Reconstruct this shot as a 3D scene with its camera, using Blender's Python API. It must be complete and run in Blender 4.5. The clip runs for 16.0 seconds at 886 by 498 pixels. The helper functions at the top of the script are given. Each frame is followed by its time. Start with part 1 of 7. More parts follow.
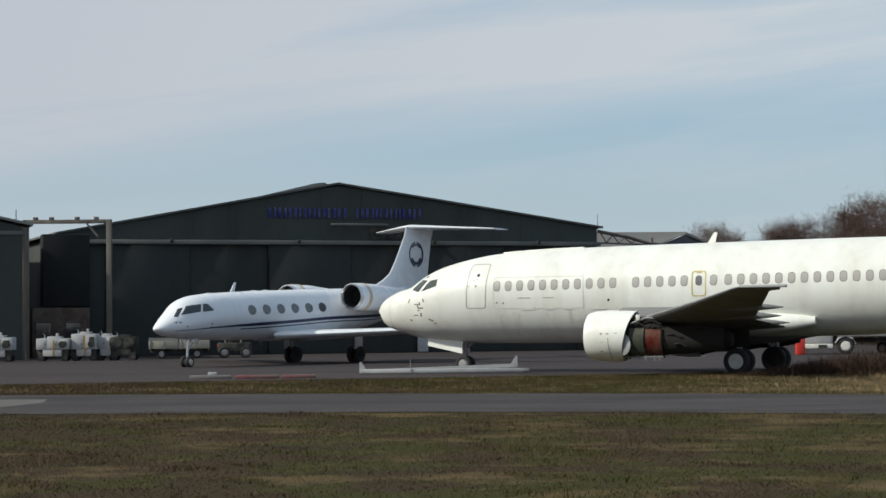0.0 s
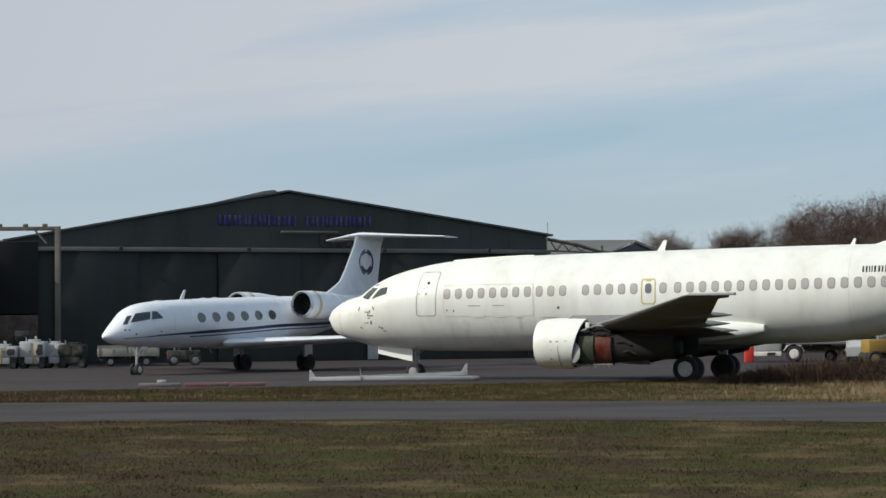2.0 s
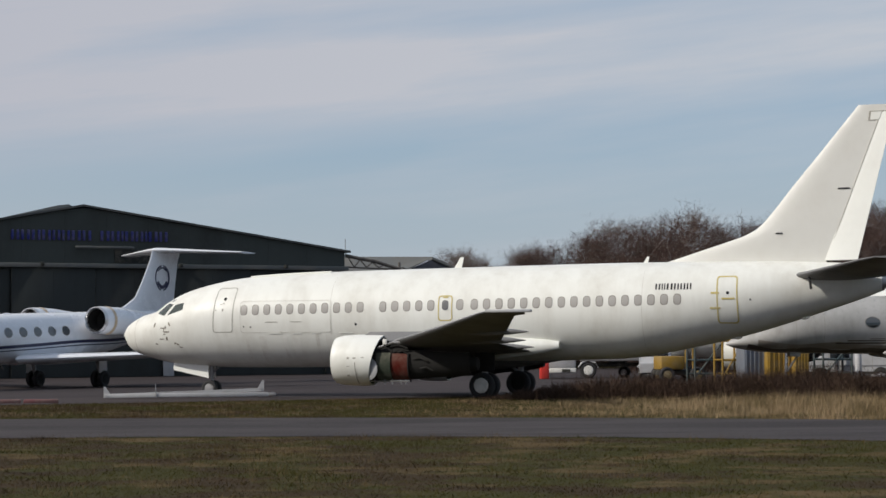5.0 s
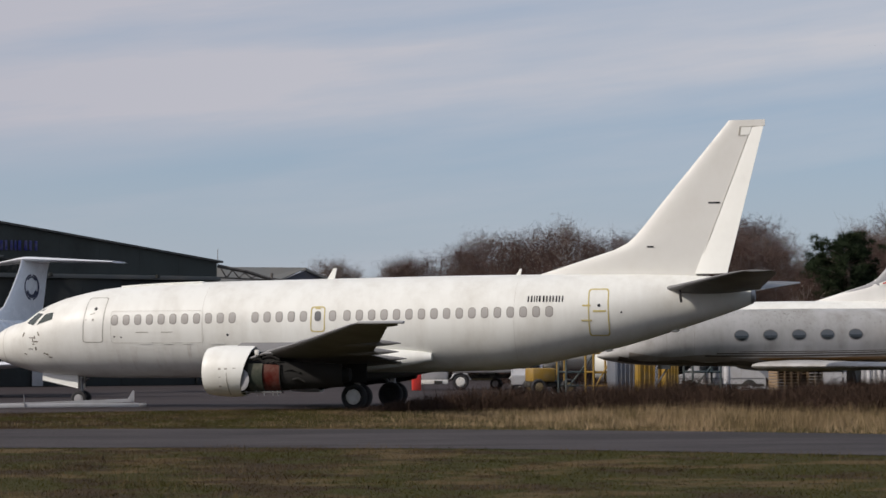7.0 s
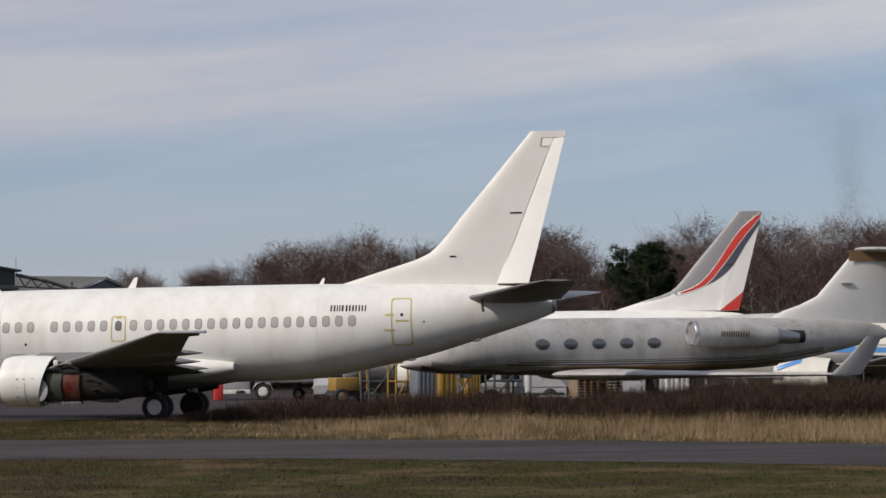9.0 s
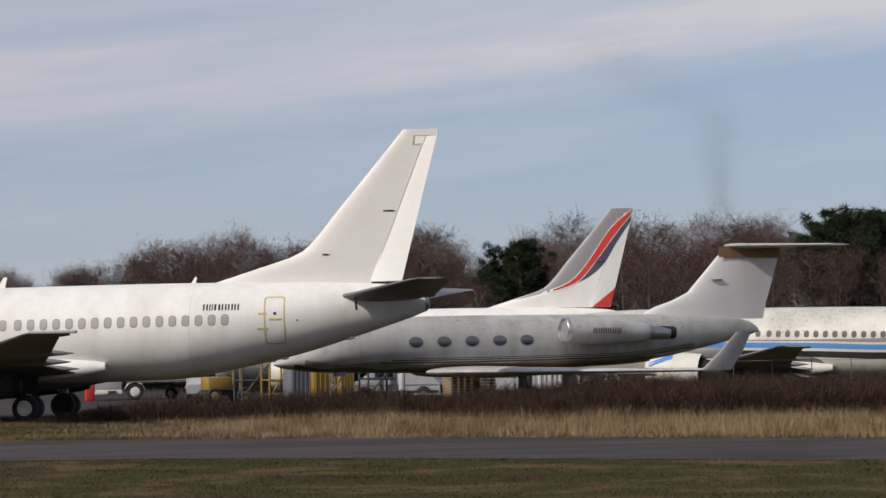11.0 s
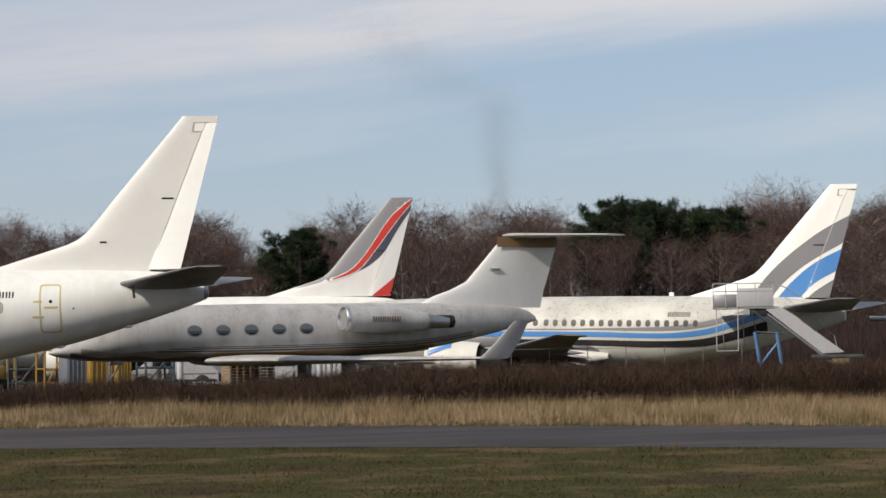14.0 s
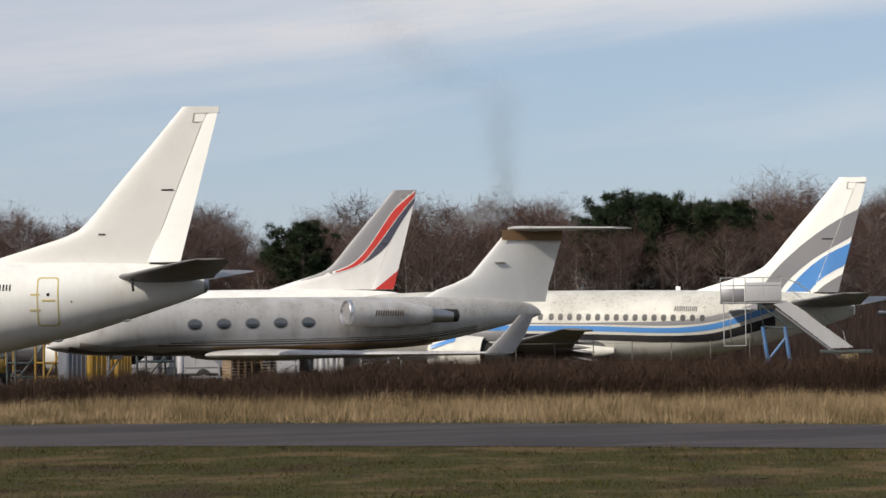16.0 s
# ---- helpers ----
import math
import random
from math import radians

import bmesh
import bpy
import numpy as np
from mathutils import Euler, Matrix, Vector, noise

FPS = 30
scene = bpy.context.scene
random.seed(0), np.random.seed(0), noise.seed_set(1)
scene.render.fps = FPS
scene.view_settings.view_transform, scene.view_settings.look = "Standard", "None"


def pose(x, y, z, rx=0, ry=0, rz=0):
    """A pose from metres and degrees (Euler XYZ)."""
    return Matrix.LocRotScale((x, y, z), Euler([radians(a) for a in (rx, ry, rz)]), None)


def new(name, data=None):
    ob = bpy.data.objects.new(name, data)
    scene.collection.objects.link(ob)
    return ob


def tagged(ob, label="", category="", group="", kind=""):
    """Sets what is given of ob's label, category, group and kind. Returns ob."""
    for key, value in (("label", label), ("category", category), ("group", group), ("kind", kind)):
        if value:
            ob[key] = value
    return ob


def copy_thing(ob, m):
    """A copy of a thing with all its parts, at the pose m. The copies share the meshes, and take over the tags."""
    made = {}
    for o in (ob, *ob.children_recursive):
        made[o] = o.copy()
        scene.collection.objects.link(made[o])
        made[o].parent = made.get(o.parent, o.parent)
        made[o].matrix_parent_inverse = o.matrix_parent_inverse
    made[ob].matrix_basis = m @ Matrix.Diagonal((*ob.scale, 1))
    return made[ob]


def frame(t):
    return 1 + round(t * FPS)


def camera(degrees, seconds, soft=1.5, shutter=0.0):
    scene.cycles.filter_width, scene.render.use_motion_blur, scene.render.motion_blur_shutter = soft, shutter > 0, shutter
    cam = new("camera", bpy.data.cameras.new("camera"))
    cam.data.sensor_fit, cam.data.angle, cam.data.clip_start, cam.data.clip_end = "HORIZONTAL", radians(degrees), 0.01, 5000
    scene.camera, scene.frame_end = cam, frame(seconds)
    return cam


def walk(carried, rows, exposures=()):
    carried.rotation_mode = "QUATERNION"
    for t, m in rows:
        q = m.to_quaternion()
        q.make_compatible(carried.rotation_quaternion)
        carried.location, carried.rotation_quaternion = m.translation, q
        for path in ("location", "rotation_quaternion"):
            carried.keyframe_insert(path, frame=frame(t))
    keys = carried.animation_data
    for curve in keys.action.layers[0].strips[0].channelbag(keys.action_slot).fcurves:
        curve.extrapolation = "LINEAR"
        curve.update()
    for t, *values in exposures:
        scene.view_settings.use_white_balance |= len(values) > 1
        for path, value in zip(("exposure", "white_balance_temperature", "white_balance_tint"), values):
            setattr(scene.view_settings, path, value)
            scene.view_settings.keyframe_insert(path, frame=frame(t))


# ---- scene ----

# ---------------------------------------------------------------- camera
# A hand-held telephoto pan from one standing place; at the very end the picture draws slightly nearer.
cam = camera(24.07, 16.0, soft=1.55)
EYE = 2.1
ROWS = [
    (0.0, 2.030, 0.500, 0.018), (0.5, 2.058, 0.481, 0.204), (1.0, 2.067, 0.466, -0.199),
    (1.5, 2.098, 0.506, -0.602), (2.0, 2.231, 0.474, -1.358), (2.5, 2.244, 0.450, -2.520),
    (3.0, 2.328, 0.492, -3.533), (3.5, 2.438, 0.439, -4.467), (4.0, 2.523, 0.475, -5.473),
    (6.5, 2.841, 0.138, -9.179), (7.0, 2.938, 0.155, -10.452), (7.5, 3.027, 0.251, -11.987),
    (8.0, 3.093, 0.280, -13.194), (8.5, 3.148, 0.232, -14.672), (11.0, 3.089, 0.746, -19.357),
    (11.5, 3.045, 0.563, -20.721), (12.0, 2.921, 0.427, -22.168), (12.5, 2.814, 0.494, -23.526),
    (13.0, 2.768, 0.686, -24.187), (13.5, 2.721, 0.804, -24.846), (14.0, 2.699, 0.754, -25.427),
    (14.5, 2.709, 0.713, -26.209), (15.0, 2.703, 0.856, -26.324), (15.5, 2.578, 0.596, -25.920),
    (16.0, 2.512, 0.632, -25.322),
]
STEP = {16.0: (0.555, 1.171, 0.057)}
EXPOSE = [(0.0, 0.09, 6440, 4), (2.0, 0.09, 6440, 5), (4.0, -0.05, 6480, 8), (6.5, -0.15, 6570, 14), (8.5, -0.18, 6600, 15), (11.0, -0.12, 6650, 16), (12.5, 0.0, 6700, 14), (14.5, 0.09, 6750, 13), (16.0, 0.13, 6750, 13)]
walk(cam, [(t, Matrix.Translation(STEP.get(t, (0, 0, 0))) @ pose(0, 0, EYE, 90 + p, r, w)) for t, p, r, w in ROWS], EXPOSE)

# ---------------------------------------------------------------- world and sun
SUN_DIR = Vector((-0.95, -0.29, 0.68)).normalized()
SUN_EL = math.asin(SUN_DIR.z)
world = bpy.data.worlds.new("sky")
scene.world = world
world.use_nodes = True


class Nodes:
    """Short spelling for a node tree."""

    def __init__(self, tree):
        self.tree = tree
        self.tree.nodes.clear()

    def add(self, kind, inputs=(), operation=None, blend_type=None):
        node = self.tree.nodes.new(kind)
        if operation:
            node.operation = operation
        if blend_type:
            node.data_type, node.blend_type = "RGBA", blend_type
        for key, value in dict(inputs).items():
            if isinstance(value, bpy.types.NodeSocket):
                self.tree.links.new(value, node.inputs[key])
            else:
                node.inputs[key].default_value = value
        return node

    def math(self, op, a, b=0.0, c=0.0):
        return self.add("ShaderNodeMath", {0: a, 1: b, 2: c}, operation=op).outputs[0]

    def noise(self, vec, scale, detail=4.0, rough=0.55):
        return self.add("ShaderNodeTexNoise", {"Vector": vec, "Scale": scale, "Detail": detail, "Roughness": rough}).outputs["Fac"]

    def ramp(self, fac, lo, hi, a=(0, 0, 0, 1), b=(1, 1, 1, 1)):
        node = self.add("ShaderNodeValToRGB", {"Fac": fac})
        fac = self.add("ShaderNodeMapRange", {"Value": fac, "From Min": lo, "From Max": hi}).outputs[0]
        self.tree.links.new(fac, node.inputs["Fac"])
        node.color_ramp.elements[0].color, node.color_ramp.elements[1].color = a, b
        return node.outputs["Color"]

    def mix(self, fac, a, b, blend="MIX"):
        node = self.add("ShaderNodeMix", blend_type=blend)
        for i, v in ((0, fac), (6, a), (7, b)):
            if isinstance(v, bpy.types.NodeSocket):
                self.tree.links.new(v, node.inputs[i])
            else:
                node.inputs[i].default_value = v if i == 0 else (*v, 1)[:4]
        return node.outputs[2]


def build_world():
    n = Nodes(world.node_tree)
    sky = n.add("ShaderNodeTexSky")
    sky.sky_type, sky.sun_disc, sky.sun_elevation = "NISHITA", False, SUN_EL
    sky.sun_rotation = math.atan2(SUN_DIR.x, SUN_DIR.y)
    sky.air_density, sky.dust_density, sky.ozone_density = 1.0, 1.2, 1.6
    co = n.add("ShaderNodeTexCoord").outputs["Generated"]
    sep = n.add("ShaderNodeSeparateXYZ", {0: co})
    # flatten the dome onto a cloud sheet, so that streaks lie almost level and thin out upwards
    az = n.math("ARCTAN2", sep.outputs[0], sep.outputs[1])
    el = n.math("ARCSINE", sep.outputs[2])
    tilt = n.math("SUBTRACT", el, n.math("MULTIPLY", az, 0.11))
    vec = n.add("ShaderNodeCombineXYZ", {0: n.math("MULTIPLY", az, 3.0), 1: n.math("MULTIPLY", tilt, 26.0), 2: 3.7}).outputs[0]
    wisp = n.noise(vec, 1.0, 6.0, 0.55)
    vec2 = n.add("ShaderNodeCombineXYZ", {0: n.math("MULTIPLY", az, 1.6), 1: n.math("MULTIPLY", tilt, 7.5), 2: 1.3}).outputs[0]
    broad = n.noise(vec2, 1.0, 3.0, 0.5)
    # a bank of cirrus above a slanting edge, blue below it with thin wisps
    edge = n.math("ADD", tilt, n.math("MULTIPLY", n.math("SUBTRACT", broad, 0.5), 0.055))
    bank = n.ramp(edge, 0.074, 0.105)
    high = n.math("SUBTRACT", 1.0, n.math("MULTIPLY", n.ramp(tilt, 0.115, 0.19), n.ramp(az, -0.05, 0.45)))
    bank = n.math("MULTIPLY", n.math("MULTIPLY", bank, high), n.ramp(wisp, 0.15, 0.55))
    low = n.math("MULTIPLY", n.ramp(wisp, 0.48, 0.72), 0.40)
    left = n.math("MULTIPLY", n.ramp(az, 0.08, -0.24), n.ramp(broad, 0.3, 0.6))
    fac = n.math("MINIMUM", n.math("ADD", n.math("ADD", bank, low), n.math("MULTIPLY", left, 0.55)), 1.0)
    cloud = n.mix(n.ramp(az, -0.2, 0.5), (5.05, 5.05, 5.6), (6.2, 6.35, 6.6))
    grey = n.mix(0.6, sky.outputs[0], (3.35, 4.5, 5.95))
    haze = n.ramp(el, 0.0, 0.09)
    grey = n.mix(haze, (4.4, 5.05, 5.65), grey)
    col = n.mix(n.math("MULTIPLY", fac, 0.85), grey, cloud)
    bg = n.add("ShaderNodeBackground", {"Color": col, "Strength": 0.105})
    out = n.add("ShaderNodeOutputWorld", {"Surface": bg.outputs[0]})


build_world()
sun = new("sun", bpy.data.lights.new("sun", "SUN"))
sun.data.energy, sun.data.angle, sun.data.color = 3.7, radians(1.5), (1.0, 0.955, 0.86)
sun.matrix_basis = Matrix.Translation((0, 0, 60)) @ SUN_DIR.to_track_quat("Z", "Y").to_matrix().to_4x4()

# ---------------------------------------------------------------- materials
def paint(name, color, rough=0.35, metal=0.0, dirt=0.15, dirt_color=(0.25, 0.22, 0.18), scale=0.5, bump=0.0, fine=12.0, streak=1.0, coat=0.0, spots=0.0, spec=0.5):
    """A surface with broad stains and fine grain. streak above 1 draws the stains out downwards."""
    mat = bpy.data.materials.new(name)
    mat.use_nodes = True
    n = Nodes(mat.node_tree)
    co = n.add("ShaderNodeTexCoord").outputs["Object"]
    mp = n.add("ShaderNodeMapping", {"Vector": co, "Scale": (1, 1, 1 / streak)}).outputs[0]
    big = n.ramp(n.noise(mp, scale, 5.0, 0.6), 0.42, 0.75)
    small = n.noise(co, fine, 4.0, 0.6)
    f = n.math("MULTIPLY", big, n.math("MULTIPLY", small, 1.8 * dirt))
    col = n.mix(f, color, dirt_color)
    if spots:
        sp = n.ramp(n.noise(co, 6.5, 6.0, 0.8), 0.55, 0.61)
        up = n.add("ShaderNodeSeparateXYZ", {0: co}).outputs[2]
        msk = n.math("MULTIPLY", n.ramp(n.noise(co, 0.5, 4.0), 0.36, 0.58), n.ramp(up, 2.9, 4.0) if spots > 1 else 1.0)
        col = n.mix(n.math("MULTIPLY", n.math("MULTIPLY", sp, msk), min(spots, 1.0) * 0.92), col, (0.07, 0.065, 0.055))
        col = n.mix(n.math("MULTIPLY", msk, 0.42), col, (0.30, 0.29, 0.255))
    col = n.mix(n.math("MULTIPLY", small, 0.12), col, tuple(c * 0.8 for c in color))
    r = n.math("ADD", n.math("MULTIPLY", small, 0.15), n.math("ADD", n.math("MULTIPLY", big, 0.15), rough - 0.08))
    ins = {"Base Color": col, "Roughness": r, "Metallic": metal, "Coat Weight": coat, "Specular IOR Level": spec}
    if bump:
        ins["Normal"] = n.add("ShaderNodeBump", {"Height": small, "Strength": bump, "Distance": 0.05}).outputs[0]
    b = n.add("ShaderNodeBsdfPrincipled", ins)
    n.add("ShaderNodeOutputMaterial", {"Surface": b.outputs[0]})
    return mat


def ground_mat(name, colors, scales, bump=0.6, rough=0.95, stretch=(1, 1, 1)):
    mat = bpy.data.materials.new(name)
    mat.use_nodes = True
    n = Nodes(mat.node_tree)
    co = n.add("ShaderNodeTexCoord").outputs["Object"]
    co = n.add("ShaderNodeMapping", {"Vector": co, "Scale": stretch}).outputs[0]
    a = n.ramp(n.noise(co, scales[0], 5.0, 0.65), 0.45, 0.57)
    b = n.ramp(n.noise(co, scales[1], 6.0, 0.7), 0.35, 0.7)
    c = n.noise(co, scales[2], 5.0, 0.7)
    col = n.mix(a, colors[0], colors[1])
    col = n.mix(n.math("MULTIPLY", b, 0.7), col, colors[2])
    col = n.mix(n.math("MULTIPLY", c, 0.5), col, tuple(x * 0.45 for x in colors[0]))
    nm = n.add("ShaderNodeBump", {"Height": c, "Strength": bump, "Distance": 0.04}).outputs[0]
    p = n.add("ShaderNodeBsdfPrincipled", {"Base Color": col, "Roughness": rough, "Normal": nm, "Specular IOR Level": 0.2})
    n.add("ShaderNodeOutputMaterial", {"Surface": p.outputs[0]})
    return mat


def blade_mat(name, colors, patch=0.12, dark=None):
    """Blades, twigs and leaves: colour by island and by broad patches of the ground."""
    mat = bpy.data.materials.new(name)
    mat.use_nodes = True
    n = Nodes(mat.node_tree)
    rnd = n.add("ShaderNodeNewGeometry").outputs["Random Per Island"]
    co = n.add("ShaderNodeTexCoord").outputs["Object"]
    f = n.noise(co, patch, 5.0, 0.65)
    p = n.ramp(f, 0.46, 0.56)
    col = n.mix(p, colors[0], colors[1])
    if dark:
        q = n.noise(n.add("ShaderNodeMapping", {"Vector": co, "Location": (31, 7, 0)}).outputs[0], patch * 1.5, 5.0, 0.65)
        q = n.ramp(q, 0.49, 0.58)
        col = n.mix(n.math("MULTIPLY", q, 0.88), col, dark)
    col = n.mix(n.math("MULTIPLY", n.ramp(rnd, 0.5, 1.0), 0.6), col, colors[2])
    b = n.add("ShaderNodeBsdfPrincipled", {"Base Color": col, "Roughness": 0.95, "Specular IOR Level": 0.02})
    n.add("ShaderNodeOutputMaterial", {"Surface": b.outputs[0]})
    return mat


def turf_mat(name, blade):
    """Winter turf: green and straw patches a few metres across, dead brown ones between them, more of those to the west."""
    mat = bpy.data.materials.new(name)
    mat.use_nodes = True
    n = Nodes(mat.node_tree)
    co = n.add("ShaderNodeTexCoord").outputs["Object"]
    x = n.add("ShaderNodeSeparateXYZ", {"Vector": co}).outputs[0]
    away = n.add("ShaderNodeMapping", {"Vector": co, "Location": (31, 7, 0)}).outputs[0]
    straw = n.ramp(n.noise(co, 0.33, 6.0, 0.68), 0.50, 0.60)
    dead = n.ramp(n.math("SUBTRACT", n.noise(away, 0.42, 6.0, 0.66), n.math("MULTIPLY", x, 0.0050)), 0.47, 0.55)
    pits = n.ramp(n.noise(away, 0.9, 5.0, 0.62), 0.58, 0.66)
    fine = n.noise(co, 9.0, 5.0, 0.7)
    col = n.mix(straw, (0.048, 0.047, 0.012), (0.125, 0.088, 0.043))
    col = n.mix(n.math("MULTIPLY", dead, 0.85), col, (0.048, 0.030, 0.018))
    col = n.mix(n.math("MULTIPLY", pits, 0.6), col, (0.020, 0.013, 0.009))
    if blade:
        rnd = n.add("ShaderNodeNewGeometry").outputs["Random Per Island"]
        col = n.mix(n.math("MULTIPLY", n.ramp(rnd, 0.55, 1.0), 0.40), col, (0.098, 0.074, 0.040))
        ins = {"Base Color": col, "Roughness": 0.95, "Specular IOR Level": 0.02}
    else:
        col = n.mix(n.math("MULTIPLY", fine, 0.5), col, (0.022, 0.018, 0.008))
        nm = n.add("ShaderNodeBump", {"Height": fine, "Strength": 0.6, "Distance": 0.04}).outputs[0]
        ins = {"Base Color": col, "Roughness": 0.95, "Normal": nm, "Specular IOR Level": 0.1}
    p = n.add("ShaderNodeBsdfPrincipled", ins)
    n.add("ShaderNodeOutputMaterial", {"Surface": p.outputs[0]})
    return mat


def glass(name, color, rough=0.08, spec=0.8):
    mat = bpy.data.materials.new(name)
    mat.use_nodes = True
    n = Nodes(mat.node_tree)
    b = n.add("ShaderNodeBsdfPrincipled", {"Base Color": (*color, 1), "Roughness": rough, "Specular IOR Level": spec})
    n.add("ShaderNodeOutputMaterial", {"Surface": b.outputs[0]})
    return mat


WHITE = paint("aircraft_white", (0.77, 0.77, 0.725), 0.45, dirt=0.42, dirt_color=(0.40, 0.36, 0.29), scale=0.8, fine=2.5, streak=7.0)
# fin white toned below the rudder's, putting the rudder's stronger sun into colour
WHITE_FIN_DIM = paint("fin_white_dimmed", (0.68, 0.67, 0.63), 0.5, dirt=0.2, dirt_color=(0.5, 0.46, 0.4), scale=0.5, fine=2.0)
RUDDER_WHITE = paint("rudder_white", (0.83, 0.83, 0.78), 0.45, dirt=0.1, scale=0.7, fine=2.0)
JET_WHITE = paint("jet_white", (0.78, 0.79, 0.82), 0.22, dirt=0.06, scale=0.6, coat=0.3)
DIRTY_WHITE = paint("weathered_white", (0.46, 0.45, 0.44), 0.5, dirt=0.75, dirt_color=(0.18, 0.16, 0.13), scale=0.9, fine=3.0, streak=3.5, spots=2.0)
OLD_WHITE = paint("lichen_white", (0.62, 0.61, 0.55), 0.5, dirt=0.3, dirt_color=(0.3, 0.28, 0.22), scale=0.8, fine=5.0, streak=2.0, spots=2.0)
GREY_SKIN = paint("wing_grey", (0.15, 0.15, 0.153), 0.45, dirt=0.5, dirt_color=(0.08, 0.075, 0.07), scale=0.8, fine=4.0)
DARK_UNDER = paint("sooty_metal", (0.026, 0.025, 0.024), 0.85, 0.0, spec=0.2, dirt=0.6, dirt_color=(0.02, 0.018, 0.015))
METAL = paint("bare_metal", (0.62, 0.62, 0.63), 0.28, 1.0, dirt=0.3)
STEEL = paint("dull_steel", (0.35, 0.35, 0.36), 0.45, 0.9, dirt=0.4)
TYRE = paint("tyre_rubber", (0.018, 0.018, 0.02), 0.8, dirt=0.5, dirt_color=(0.06, 0.055, 0.05), fine=20.0, bump=0.2)
HUB_WHITE = paint("hub_white", (0.72, 0.71, 0.67), 0.5, dirt=0.4, scale=4.0)
PANE = glass("cabin_pane", (0.36, 0.34, 0.315), 0.35)
PANE_GREEN = glass("liner_cockpit_pane", (0.055, 0.066, 0.058), 0.12)
PANE_DARK = glass("cockpit_pane", (0.02, 0.024, 0.028), 0.06)
FRAME = paint("window_surround", (0.235, 0.22, 0.20), 0.45, dirt=0.3)
SEAM = paint("panel_seam", (0.33, 0.31, 0.27), 0.6, dirt=0.3)
STAIN = paint("scuffed_stain", (0.12, 0.10, 0.075), 0.7, dirt=0.5, dirt_color=(0.35, 0.3, 0.2), scale=5.0)
SEAM_SOFT = paint("faint_seam", (0.55, 0.53, 0.48), 0.6, dirt=0.3)
GRIME = paint("belly_grime_and_shade", (0.77, 0.765, 0.72), 0.6, dirt=0.6, dirt_color=(0.40, 0.36, 0.30), scale=1.5, fine=4.0, streak=5.0)
TAPE = paint("yellow_tape", (0.55, 0.45, 0.16), 0.7, dirt=0.5, dirt_color=(0.5, 0.46, 0.35), scale=3.0)
ROOF_DARK = paint("dark_verge", (0.07, 0.075, 0.072), 0.7, dirt=0.5)
INK = paint("marking_black", (0.018, 0.018, 0.021), 0.6, spec=0.2, dirt=0.2)
NAVY = paint("navy_stripe", (0.012, 0.016, 0.06), 0.3, dirt=0.1)
BLUE = paint("light_blue_paint", (0.07, 0.24, 0.56), 0.4, dirt=0.25, dirt_color=(0.12, 0.2, 0.3), fine=4.0)
GREYP = paint("grey_paint", (0.20, 0.20, 0.21), 0.4, dirt=0.25, fine=4.0)
NAVY_GREY = paint("navy_grey_paint", (0.055, 0.058, 0.085), 0.4, dirt=0.25, fine=4.0)
RED = paint("red_paint", (0.55, 0.035, 0.025), 0.4, dirt=0.15, fine=4.0)
GOLD = paint("gold_brown_paint", (0.22, 0.12, 0.045), 0.45, dirt=0.4, fine=4.0)
BROWN = paint("dark_brown_stripe", (0.06, 0.045, 0.035), 0.45, dirt=0.3, fine=4.0)
FIN_GREY = paint("weathered_fin", (0.74, 0.73, 0.70), 0.5, dirt=0.25, dirt_color=(0.35, 0.33, 0.3), scale=0.7, fine=3.0, streak=3.0)
PANE_DIM = glass("dim_pane", (0.075, 0.073, 0.07), 0.45, 0.25)
RED_OXIDE = paint("red_primer", (0.075, 0.007, 0.004), 0.9, spec=0.1, dirt=0.6, fine=6.0)
GREEN_PRIMER = paint("green_primer", (0.020, 0.032, 0.023), 0.9, spec=0.1, dirt=0.6, fine=6.0)
SHED = paint("hangar_sheet", (0.056, 0.064, 0.060), 0.8, spec=0.3, dirt=0.6, dirt_color=(0.035, 0.035, 0.032), scale=0.35, fine=3.0, streak=6.0)
SHED_DOOR = paint("hangar_door_sheet", (0.038, 0.043, 0.043), 0.8, spec=0.25, dirt=0.7, dirt_color=(0.03, 0.03, 0.027), scale=0.4, fine=2.0, streak=8.0)
SHED_DARK = paint("dark_hangar_sheet", (0.021, 0.023, 0.024), 0.8, spec=0.15, dirt=0.5, dirt_color=(0.03, 0.024, 0.02), scale=0.5, streak=4.0)
SHED_TRIM = paint("hangar_trim", (0.11, 0.115, 0.11), 0.7, dirt=0.5, streak=4.0)
ROOF = paint("roof_sheet", (0.20, 0.205, 0.20), 0.7, dirt=0.6, scale=0.6)
SIGN_BLUE = paint("sign_blue", (0.012, 0.016, 0.17), 0.5, dirt=0.5, scale=2.0)
BRICK = paint("old_brick", (0.075, 0.043, 0.032), 0.85, dirt=0.6, scale=1.5, fine=8.0, bump=0.3)
RUST = paint("weathered_post", (0.10, 0.088, 0.078), 0.8, dirt=0.7, scale=2.0, streak=4.0)
CART_WHITE = paint("cart_white", (0.41, 0.41, 0.42), 0.6, dirt=0.4, scale=2.0)
TRAILER_CREAM = paint("trailer_cream", (0.34, 0.31, 0.25), 0.7, dirt=0.5, scale=2.0)
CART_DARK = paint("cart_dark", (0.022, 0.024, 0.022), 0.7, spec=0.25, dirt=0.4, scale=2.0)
YELLOW = paint("plant_yellow", (0.28, 0.165, 0.018), 0.5, dirt=0.4, scale=2.0)
TEAL = paint("dark_teal_steel", (0.025, 0.045, 0.05), 0.6, dirt=0.4, scale=2.0)
